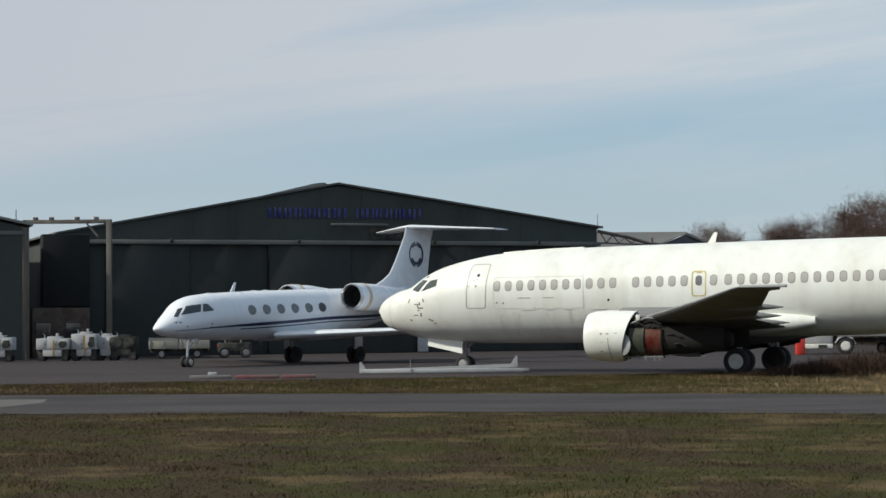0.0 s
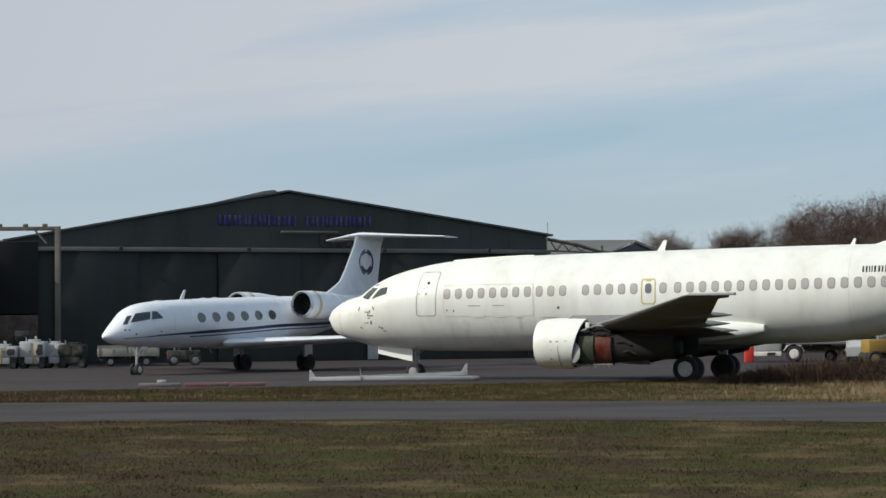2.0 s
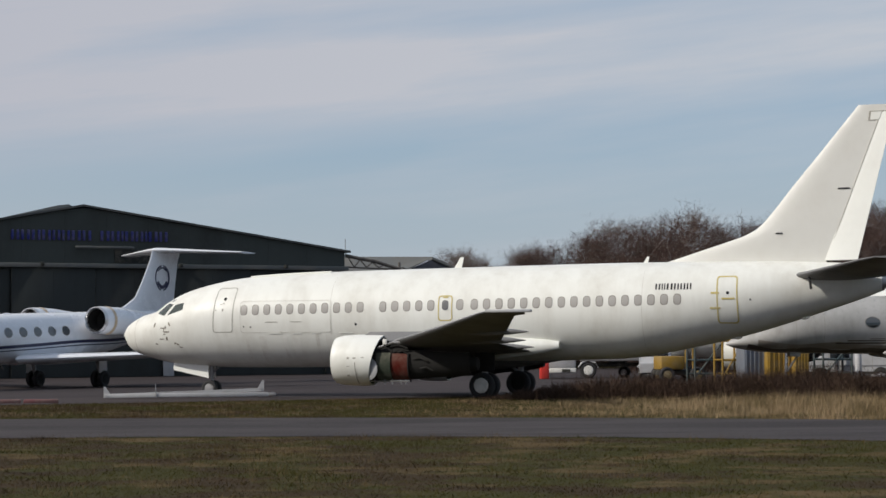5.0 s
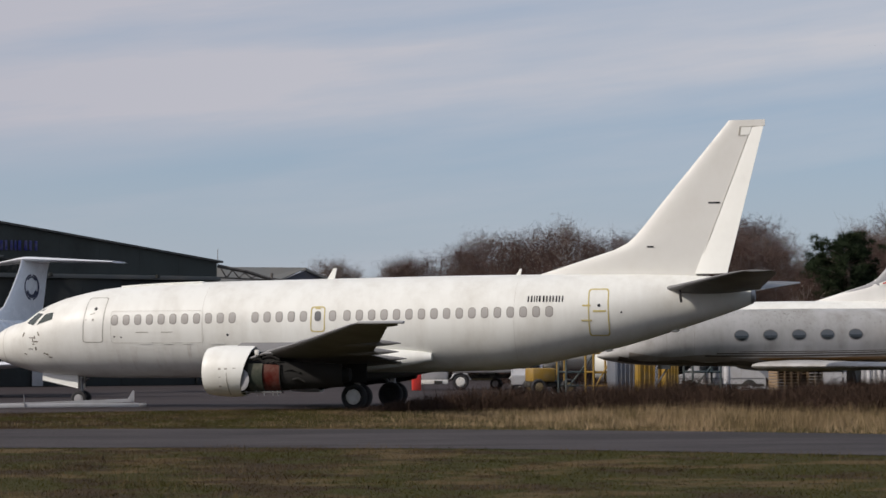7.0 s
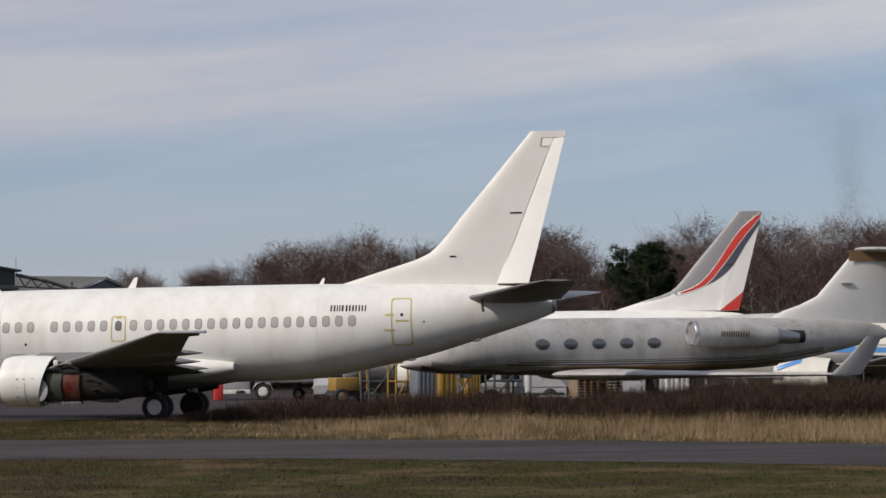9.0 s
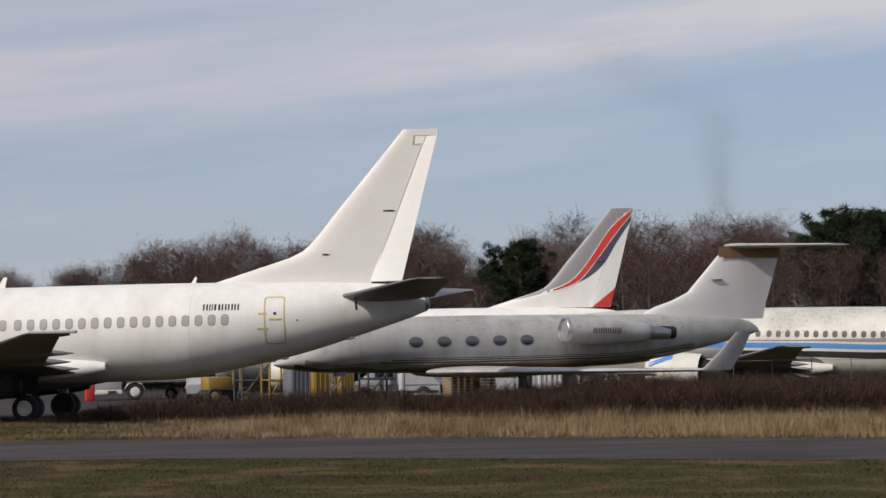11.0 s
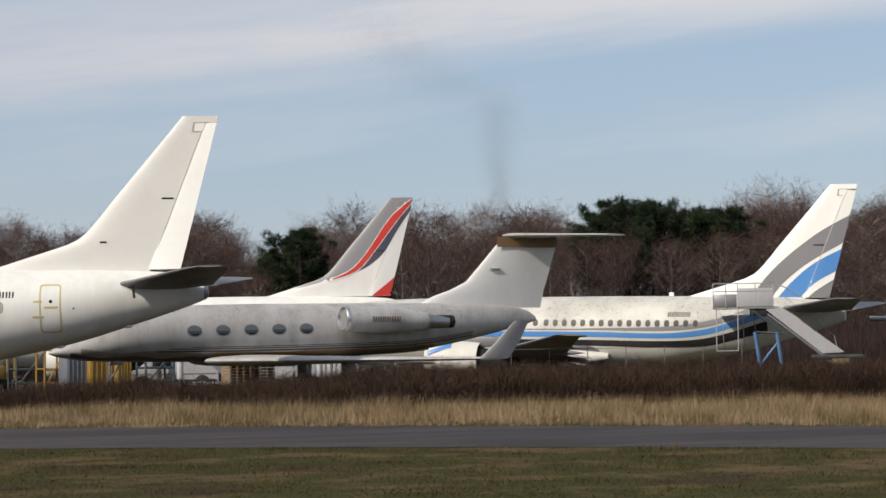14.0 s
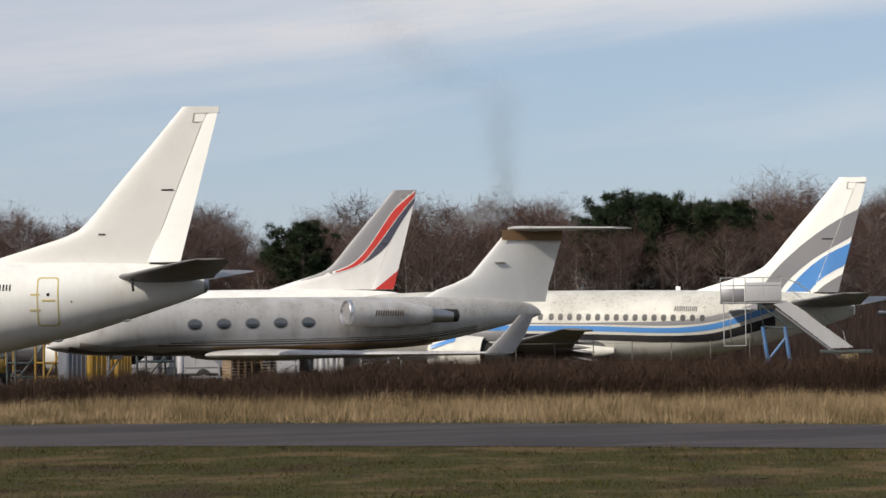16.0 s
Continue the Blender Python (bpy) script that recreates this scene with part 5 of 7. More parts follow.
def blades(name, mat, pts, height, width, label, category, lean=0.4, seed=1, jitter=0.5, base=None):
    """Many single blades as one mesh of triangles."""
    rng = np.random.default_rng(seed)
    n = len(pts)
    h = height * (1 + jitter * (rng.random(n) * 2 - 1))
    a = rng.random(n) * 2 * np.pi
    w = width * (0.6 + 0.8 * rng.random(n))
    z = base if base is not None else np.array([zg(x, y) for x, y in pts])
    d = np.stack([np.cos(a) * w / 2, np.sin(a) * w / 2], 1)
    tip = rng.normal(0, lean, (n, 2)) * h[:, None]
    v = np.zeros((n, 3, 3))
    v[:, 0, :2], v[:, 1, :2], v[:, 2, :2] = pts - d, pts + d, pts + tip
    v[:, 0, 2] = v[:, 1, 2] = z - 0.01
    v[:, 2, 2] = z + h
    me = bpy.data.meshes.new(name)
    me.vertices.add(3 * n)
    me.vertices.foreach_set("co", v.ravel())
    me.loops.add(3 * n)
    me.loops.foreach_set("vertex_index", np.arange(3 * n))
    me.polygons.add(n)
    me.polygons.foreach_set("loop_start", np.arange(0, 3 * n, 3))
    me.polygons.foreach_set("loop_total", np.full(n, 3))
    me.update(calc_edges=True)
    me.materials.append(mat)
    return tagged(new(name, me), label, category, kind="stuff")


def lump(x, y, s=1.0, o=0.0):
    """Smooth unevenness over the ground, about -1 to 1."""
    return (np.sin(x * 0.9 * s + 1.3 * np.sin(y * 0.53 * s + o)) + np.sin(y * 1.1 * s + 1.7 * np.sin(x * 0.41 * s + o + 2)) + np.sin((x + y) * 2.1 * s + o)) / 3


def wedge(rng, n, r0, r1, a0=-16.0, a1=42.0):
    """Points spread evenly over a sector of the ground."""
    r = np.sqrt(rng.random(n) * (r1 * r1 - r0 * r0) + r0 * r0)
    a = np.radians(a0 + (a1 - a0) * rng.random(n))
    return np.stack([r * np.sin(a), r * np.cos(a)], 1)


def growth():
    rng = np.random.default_rng(7)
    far = np.vectorize(TAXI_FAR)
    near = np.vectorize(TAXI_NEAR)
    edge = np.vectorize(APRON_EDGE)
    # near turf
    p = wedge(rng, 330000, 21, 62)
    p = p[p[:, 1] < near(p[:, 0]) - 0.15 * rng.random(len(p))]
    h = 0.028 + 0.02 * np.clip(lump(p[:, 0], p[:, 1], 0.7), 0, 1) + 0.045 * (lump(p[:, 0], p[:, 1], 1.9, 3.0) > 0.6)
    blades("grass", TURF_BLADE, p, h, 0.014, "short rough winter turf with dead brown patches", "grass", 1.2, 2)
    # short grass between taxiway and apron on the left, straw on the right
    p = wedge(rng, 460000, 50, 92)
    f = far(p[:, 0])
    keep = (p[:, 1] > f + 0.2 * rng.random(len(p))) & (p[:, 1] < edge(p[:, 0]) - 0.3 * rng.random(len(p)))
    p, f = p[keep], f[keep]
    az = np.degrees(np.arctan2(p[:, 0], p[:, 1]))
    deep = p[:, 1] - f
    tall = np.clip((az - 9) / 9, 0, 1)
    isstraw = rng.random(len(p)) < 0.04 + 0.20 * (deep < 6) * (deep > 1.2) * (lump(p[:, 0], p[:, 1], 0.45, 2.0) > -0.1) + 0.75 * np.clip((az - 5) / 9, 0, 1) - 0.15 * (deep < 2.0)
    q = p[~isstraw]
    blades("grass", TURF_BLADE, q, 0.07, 0.014, "green grass strip beside the apron", "grass", 0.5, 3)
    q, tl = p[isstraw], tall[isstraw]
    dq = deep[isstraw]
    h = (0.09 + 0.32 * tl * np.clip(dq / 4, 0.25, 1)) * np.clip(0.8 + 0.45 * lump(q[:, 0], q[:, 1], 0.8) + 0.35 * lump(q[:, 0], q[:, 1], 2.3, 1.0), 0.25, 1.5)
    blades("straw_grass", STRAW_BLADE, q, h, 0.013, "tall pale straw-coloured dead grass", "grass", 0.5, 4, 0.6)
    # scrub
    p = wedge(rng, 520000, 66, 88, 5.0, 42.0)
    az = np.degrees(np.arctan2(p[:, 0], p[:, 1]))
    r = np.hypot(p[:, 0], p[:, 1])
    inner = 77.5 - 7.5 * np.clip((az - 8) / 14, 0, 1) + 1.2 * lump(p[:, 0], p[:, 1], 0.5)
    outer = np.where(az < 10.5, 80.5, np.where(az < 20, 80.0, 84.0))
    keep = (r > inner) & (r < outer) & (az > 7.6 + 2.0 * rng.random(len(p)))
    # keep clear of the parked jet's wheels and of the airliner
    p, az, r = p[keep], az[keep], r[keep]
    grow = np.clip((az - 7.2) / 4, 0.12, 1)
    h = grow * (0.66 + 0.26 * lump(p[:, 0], p[:, 1], 0.7, 1.0) + 0.20 * lump(p[:, 0], p[:, 1], 2.2, 4.0) + 0.22 * np.clip((az - 10) / 3, 0, 1) + 0.34 * np.clip((az - 20) / 5, 0, 1))
    h = np.clip(h, 0.1, 1.6)
    base = h * rng.random(len(p)) * 0.75
    blades("scrub", SCRUB_TWIG, p, 0.36 * h + 0.05, 0.016, "dense dark brown winter scrub and heather", "scrub", 0.9, 5, 0.5, base)
    # a few taller weeds
    p = wedge(rng, 500, 67, 82, 9.0, 42.0)
    blades("weeds", SCRUB_TWIG, p, 1.15, 0.02, "thin bare weed stems above the scrub", "scrub", 0.12, 6, 0.35)
    # dark growth behind the jets, before the wood
    p = wedge(rng, 260000, 135, 205, 8.0, 44.0)
    az = np.degrees(np.arctan2(p[:, 0], p[:, 1]))
    r = np.hypot(p[:, 0], p[:, 1])
    keep = r > np.where(az < 12, 170, 142)
    p, r = p[keep], r[keep]
    hh = np.clip((r - 135) / 65, 0, 1) * 5.0 + 0.6 + 0.6 * lump(p[:, 0], p[:, 1], 0.3)
    base = hh * rng.random(len(p))
    blades("undergrowth", WOOD_TWIG, p, 1.3, 0.045, "dense dark undergrowth at the foot of the wood", "scrub", 0.22, 8, 0.5, base)
    # straw tufts in the near turf
    c = wedge(rng, 110, 22, 50)
    p = np.concatenate([c[i] + rng.normal(0, 0.16 + 0.5 * rng.random(), (90, 2)) * np.array([1.6, 0.5]) for i in range(len(c))])
    p = p[p[:, 1] < near(p[:, 0]) - 0.2]
    blades("grass_tufts", TUFT_BLADE, p, 0.13, 0.008, "pale dead grass tufts standing in the turf", "grass", 0.45, 9, 0.6)


# ---------------------------------------------------------------- trees
def twig_mesh(name, segs, mat):
    """Thin flat-sided twigs: each (from, to, width)."""
    n = len(segs)
    v = np.zeros((n, 3, 3))
    for i, (a, b, w, side) in enumerate(segs):
        v[i, 0], v[i, 1], v[i, 2] = a - side * w, a + side * w, b
    me = bpy.data.meshes.new(name)
    me.vertices.add(3 * n)
    me.vertices.foreach_set("co", v.ravel())
    me.loops.add(3 * n)
    me.loops.foreach_set("vertex_index", np.arange(3 * n))
    me.polygons.add(n)
    me.polygons.foreach_set("loop_start", np.arange(0, 3 * n, 3))
    me.polygons.foreach_set("loop_total", np.full(n, 3))
    me.update(calc_edges=True)
    me.materials.append(mat)
    return me


def bare_tree(rng, bark, twig, spread=0.28, twigs=2600, label="bare winter tree with fine reddish-brown twigs", clear=0.26):
    """Ten metres high: a slim tapered trunk, rising limbs and a haze of fine twigs."""
    root = thing("bare_tree", label, "tree", None, "wood behind the airfield")
    bm = bmesh.new()
    top = Vector((rng.normal(0, 0.35), rng.normal(0, 0.35), 8.6))
    kink = Vector((rng.normal(0, 0.16), rng.normal(0, 0.16), 0))
    trunk = [Vector((0, 0, -0.2)), top * 0.3 + kink, top * 0.62 - kink * 0.5, top]
    tube(bm, trunk, [0.115, 0.085, 0.05, 0.012], 6)
    limbs = []
    for i in range(20):
        q = clear + (0.97 - clear) * i / 19
        a = i * 2.4 + rng.normal(0, 0.4)
        s = top * q + kink * (1 - abs(q - 0.3)) * 0.5
        u = (q - clear) / (1 - clear)
        ln = 10 * spread * (0.42 + 0.58 * math.sin(math.pi * min(1.0, 0.25 + 0.72 * u))) * (1 - 0.55 * u) * (0.75 + 0.5 * rng.random())
        e = s + Vector((math.cos(a) * ln, math.sin(a) * ln, ln * (0.62 + 0.6 * rng.random())))
        mid = (s + e) / 2 + Vector((rng.normal(0, 0.12), rng.normal(0, 0.12), -0.10 * ln))
        tube(bm, [s, mid, e], [0.042 * (1.2 - q), 0.028 * (1.2 - q), 0.006], 4)
        limbs.append((s, mid, e))
        for _ in range(8):
            b0 = s.lerp(mid, 0.5 + 0.5 * rng.random()) if rng.random() < 0.35 else mid.lerp(e, rng.random())
            out = (e - s).normalized()
            b1 = b0 + (out * 0.6 + Vector((rng.normal(0, 0.5), rng.normal(0, 0.5), 0.15 + 0.55 * rng.random()))) * (0.45 + ln * 0.32)
            tube(bm, [b0, b1], [0.014, 0.004], 3)
            limbs.append((b0, (b0 + b1) / 2, b1))
    part("trunk", bm, bark, root)
    segs = []

    def grow(o, d, ln, w):
        d = d.normalized()
        side = d.cross(Vector((rng.normal(), rng.normal(), rng.normal()))).normalized()
        segs.append((np.array(o), np.array(o + d * ln), w, np.array(side)))
        return d
    while len(segs) < twigs:
        s, mid, e = limbs[int(rng.random() * len(limbs))]
        q = rng.random() ** 0.8
        o = mid.lerp(e, q) if rng.random() < 0.70 else s.lerp(mid, 0.3 + 0.7 * q)
        ln = 0.55 + 0.75 * rng.random()
        d = grow(o, (e - s).normalized() * 0.5 + Vector((rng.normal(0, 0.6), rng.normal(0, 0.6), rng.normal(0.10, 0.5))), ln, 0.006)
        for _ in range(4):
            o2 = o + d * ln * (0.35 + 0.65 * rng.random())
            grow(o2, d * 0.5 + Vector((rng.normal(0, 0.6), rng.normal(0, 0.6), rng.normal(0.05, 0.55))), 0.25 + 0.45 * rng.random(), 0.0045 + 0.005 * rng.random())
    ob = new("crown", twig_mesh("crown", segs, twig))
    ob.parent = root
    return root


def pine_tree(rng):
    root = thing("pine_tree", "dark green Scots pine with a broad clumped crown", "tree", None, "wood behind the airfield")
    bm = bmesh.new()
    tube(bm, [(0, 0, -0.2), (0.1, 0, 4), (0, 0.15, 9.3)], [0.2, 0.15, 0.04], 7)
    segs = []
    for i in range(30):
        q = 0.55 + 0.43 * i / 29
        a = i * 2.4 + rng.normal(0, 0.5)
        ln = 2.6 * math.sin(math.pi * min(1, (1.05 - q) * 1.6)) ** 0.75 * (0.62 + 0.5 * rng.random())
        s = Vector((0, 0.1, 9.3 * q))
        e = s + Vector((math.cos(a) * ln, math.sin(a) * ln, 0.22 * ln + 0.15))
        tube(bm, [s, e], [0.05, 0.015], 4)
        for _ in range(6):
            c = s.lerp(e, 0.35 + 0.68 * rng.random()) + Vector((rng.normal(0, 0.22), rng.normal(0, 0.22), rng.normal(0.05, 0.16)))
            for _ in range(120):
                d = Vector((rng.normal(), rng.normal(), rng.normal(0.3, 0.7))).normalized()
                o = c + d * (0.05 + 0.2 * rng.random())
                side = d.cross(Vector((rng.normal(), rng.normal(), rng.normal()))).normalized()
                segs.append((np.array(o), np.array(o + d * (0.18 + 0.2 * rng.random())), 0.022, np.array(side)))
    part("trunk", bm, BARK, root)
    ob = new("crown", twig_mesh("crown", segs, NEEDLE))
    ob.parent = root
    return root


def wood():
    rng = np.random.default_rng(11)
    kinds = [bare_tree(rng, BARK, TWIG, 0.25, 7500), bare_tree(rng, BARK, TWIG, 0.28, 7500), bare_tree(rng, BIRCH, TWIG, 0.22, 7000),
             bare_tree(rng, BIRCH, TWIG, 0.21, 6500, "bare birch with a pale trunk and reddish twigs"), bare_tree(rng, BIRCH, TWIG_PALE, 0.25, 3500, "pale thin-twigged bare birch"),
             bare_tree(rng, BARK, TWIG, 0.30, 8000), bare_tree(rng, BIRCH, TWIG_PALE, 0.24, 6500, "tall bare birch, twigs paled as painted haze"), bare_tree(rng, BARK, TWIG_PALE, 0.27, 6500, "tall bare tree, twigs paled as painted haze"),
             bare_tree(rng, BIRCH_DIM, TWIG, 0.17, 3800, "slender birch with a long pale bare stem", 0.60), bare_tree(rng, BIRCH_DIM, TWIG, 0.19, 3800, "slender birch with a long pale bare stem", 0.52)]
    pines = [pine_tree(rng), pine_tree(rng)]
    # skyline of the wood: bearing in degrees, height in metres at 200 m
    sky = smooth_curve([(6.0, 6.0), (7.6, 11.2), (8.4, 10.4), (9.6, 11.5), (10.8, 11.9), (11.8, 13.7), (13.0, 14.8), (14.6, 14.6), (15.6, 14.6), (18.7, 16.0), (20.0, 13.4), (20.8, 12.6), (22.2, 15.9), (24.0, 15.5), (26.0, 15.5), (27.6, 15.4), (29.0, 15.3), (30.6, 15.6), (32.4, 15.8), (34.6, 16.6), (36.2, 16.0), (39.0, 16.2), (44.0, 16.5)])
    used = set()

    def put(kind, az, r, h):
        a = radians(az)
        m = Matrix.Translation((r * math.sin(a), r * math.cos(a), zg(r * math.sin(a), r * math.cos(a)))) @ Matrix.Rotation(rng.random() * 6.28, 4, "Z")
        if id(kind) in used:
            ob = copy_thing(kind, m)
        else:
            used.add(id(kind))
            ob = kind
            ob.matrix_basis = m
        ob.scale = (h / 10 * (0.9 + 0.3 * rng.random()),) * 2 + (h / 10,)
    for az, h, r in ((21.5, 14.7, 183), (20.9, 12.4, 196), (29.9, 16.1, 196), (30.6, 17.0, 199), (31.3, 16.6, 194), (32.5, 16.0, 200), (33.2, 15.9, 196), (23.4, 11.0, 200)):
        put(pines[int(rng.random() * 2)], az, r, h * r / 200 * 1.0)
    for row, (r0, n, k) in enumerate(((188, 52, 0.80), (202, 56, 0.97), (214, 50, 1.0), (228, 36, 0.98))):
        for i in range(n):
            az = 7.3 + 36.5 * (i + 0.8 * rng.random()) / n
            r = r0 + rng.normal(0, 4)
            h = (sky(az) * k - 0.1) * r / 200 * (0.86 + 0.22 * rng.random())
            j = int(rng.random() * 4) if rng.random() < 0.85 else 5
            # rear rows and the wood's left end: distance haze painted as paler twigs
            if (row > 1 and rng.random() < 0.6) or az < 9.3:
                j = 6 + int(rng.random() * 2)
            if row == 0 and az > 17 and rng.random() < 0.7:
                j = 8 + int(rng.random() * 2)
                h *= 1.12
            if 35.0 < az < 36.6 and row > 1:
                j = 4
            put(kinds[j], az, r, h)
    put(kinds[4], 34.3, 205, 18.6)
    put(kinds[4], 34.9, 207, 18.2)


# ---------------------------------------------------------------- hangars and buildings
HANGAR = pose(-7.4, 146.3, 0, 0, 0, 19.6)


def gable(bm, half_l, half_r, zl, zr, apex, y0, y1):
    """A gabled block: front at y0, back at y1."""
    front = [(-half_l, y0, 0), (half_r, y0, 0), (half_r, y0, zr), (0, y0, apex), (-half_l, y0, zl)]
    back = [(x, y1, z) for x, y, z in front]
    return rings(bm, [front, back])


def main_hangar():
    h = thing("hangar", "large dark green-grey sheet-clad hangar with sliding doors", "hangar", HANGAR)
    part("wall", gable(bmesh.new(), 19.4, 19.9, 8.2, 8.85, 11.7, 0.35, 40), SHED, h, smooth=False)
    # gable sheet above the doors, made of upright sheets
    for i in range(26):
        a, b = -19.4 + 39.3 * i / 26, -19.4 + 39.3 * (i + 1) / 26
        top = lambda x: 11.85 - (3.5 / 19.4) * -x if x < 0 else 11.85 - (2.85 / 19.9) * x
        bm = bmesh.new()
        d = 0.0 if i % 2 else 0.02
        rings(bm, [[(a, y, 7.9), (b, y, 7.9), (b, y, top(b)), (a, y, top(a))] for y in (0.0 - d, 0.3)])
        part("sheet", bm, SHED, h, smooth=False)
    roofs = (((-19.9, 8.36), (0, 12.0)), ((0, 12.0), (20.3, 9.05)))
    for (xa, za), (xb, zb) in roofs:
        bm = bmesh.new()
        rings(bm, [[(xa, y, za - 0.1), (xb, y, zb - 0.1), (xb, y, zb + 0.04), (xa, y, za + 0.04)] for y in (-0.25, 40.2)])
        part("roof", bm, ROOF_DARK, h, smooth=False)
    bm = bmesh.new()
    rings(bm, [[(-4.2, y, 11.36), (0.2, y, 12.1), (0.8, y, 12.0), (0.2, y, 12.32), (-0.6, y, 12.22)] for y in (4.0, 36.0)])
    part("ridge_vent", bm, ROOF, h, smooth=False)
    part("door_rail", box(bmesh.new(), (-20.0, -0.55, 7.62), (20.0, 0.1, 7.92), 0.03), SHED_TRIM, h)
    for k, (a, b) in enumerate(((-19.2, -16.4), (-16.4, -10.7), (-10.7, -5.1), (-5.1, 0.86), (0.86, 6.6), (6.6, 12.4), (12.4, 18.2), (18.2, 19.8))):
        off = -0.28 if k % 2 else -0.12
        leaf = part("sliding_door", box(bmesh.new(), (a + 0.03, off, 0.03), (b - 0.03, off + 0.12, 7.6), 0.02), SHED_DOOR, h)
        n = max(1, int((b - a) / 2.6))
        for i in range(1, n):
            x = a + (b - a) * i / n
            part("rib", box(bmesh.new(), (x - 0.02, off - 0.012, 0.1), (x + 0.02, off, 7.5), 0.004), SHED_DOOR, leaf)
        # a dark strip paints the shadow line down each leaf's edge
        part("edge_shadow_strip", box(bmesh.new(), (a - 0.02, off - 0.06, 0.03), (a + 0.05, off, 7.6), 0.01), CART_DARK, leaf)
    # plain blue blocks where the sign's letters stand, one block a letter
    x = -5.05
    for w in (0.62, 0.68, 0.66, 0.66, 0.6, 0.62, 0.7, 0.68, None, 0.7, 0.66, 0.2, 0.7, 0.62, 0.2, 0.72, 0.66):
        if w is None:
            x += 0.55
            continue
        for a, b in ((0.0, 0.30), (0.62, 0.92)) if w > 0.3 else ((0.0, 0.8),):
            part("sign_block", box(bmesh.new(), (x + a * w, -0.12, 9.52), (x + b * w, -0.03, 10.22), 0.03), SIGN_BLUE, h, "plain dark blue sign block")
        x += w + 0.07
    part("sign_lamp_rail", box(bmesh.new(), (-0.6, -0.5, 8.98), (3.6, -0.3, 9.14), 0.04), SHED_TRIM, h)
    part("vent_panel", box(bmesh.new(), (2.3, -0.10, 8.0), (5.0, -0.03, 8.95), 0.03), CART_DARK, h)
    part("personnel_door", box(bmesh.new(), (5.75, -0.40, 0.05), (6.55, -0.33, 2.05), 0.02), CART_WHITE, h, "small white door")
    for x in (-12, -3, 7, 15):
        part("flood_lamp", box(bmesh.new(), (x - 0.12, -0.75, 7.72), (x + 0.12, -0.5, 7.98), 0.04), CART_DARK, h)
    # door pocket on the left end and the brick annexe below it
    part("door_pocket", box(bmesh.new(), (-20.75, -0.62, 3.4), (-17.6, 0.5, 8.25), 0.05), SHED_DARK, h)
    a = thing("annexe", "low brick annexe with dark windows beside the hangar", "building", HANGAR)
    part("wall", box(bmesh.new(), (-21.6, -1.6, 0), (-17.8, -0.3, 3.3), 0.03), BRICK, a)
    for x in (-20.9, -18.9):
        part("window", box(bmesh.new(), (x - 0.5, -1.66, 1.1), (x + 0.5, -1.58, 2.3), 0.02), PANE_DARK, a)
    # pipe bridge leaving the right gable
    g = thing("pipe_bridge", "rusty sloping pipe bridge beside the hangar", "pipe", HANGAR)
    part("pipe", tube(bmesh.new(), [(20.2, 0.5, 8.75), (22.6, 0.5, 8.35), (24.8, 0.5, 7.75)], 0.13), RUST, g)
    bm = bmesh.new()
    for i in range(5):
        tube(bm, [(20.4 + i, 0.5, 8.65 - 0.19 * i), (20.9 + i, 0.5, 7.9)], 0.045, 6)
        tube(bm, [(20.9 + i, 0.5, 7.9), (21.4 + i, 0.5, 8.5 - 0.19 * i)], 0.045, 6)
    tube(bm, [(20.2, 0.5, 7.9), (25.2, 0.5, 7.75)], 0.06, 6)
    tube(bm, [(24.6, 0.5, 0.0), (24.6, 0.5, 8.3)], 0.1, 8)
    tube(bm, [(20.1, 0.3, 8.8), (20.1, 0.3, 10.0)], 0.02, 6)
    part("truss", bm, RUST, g)


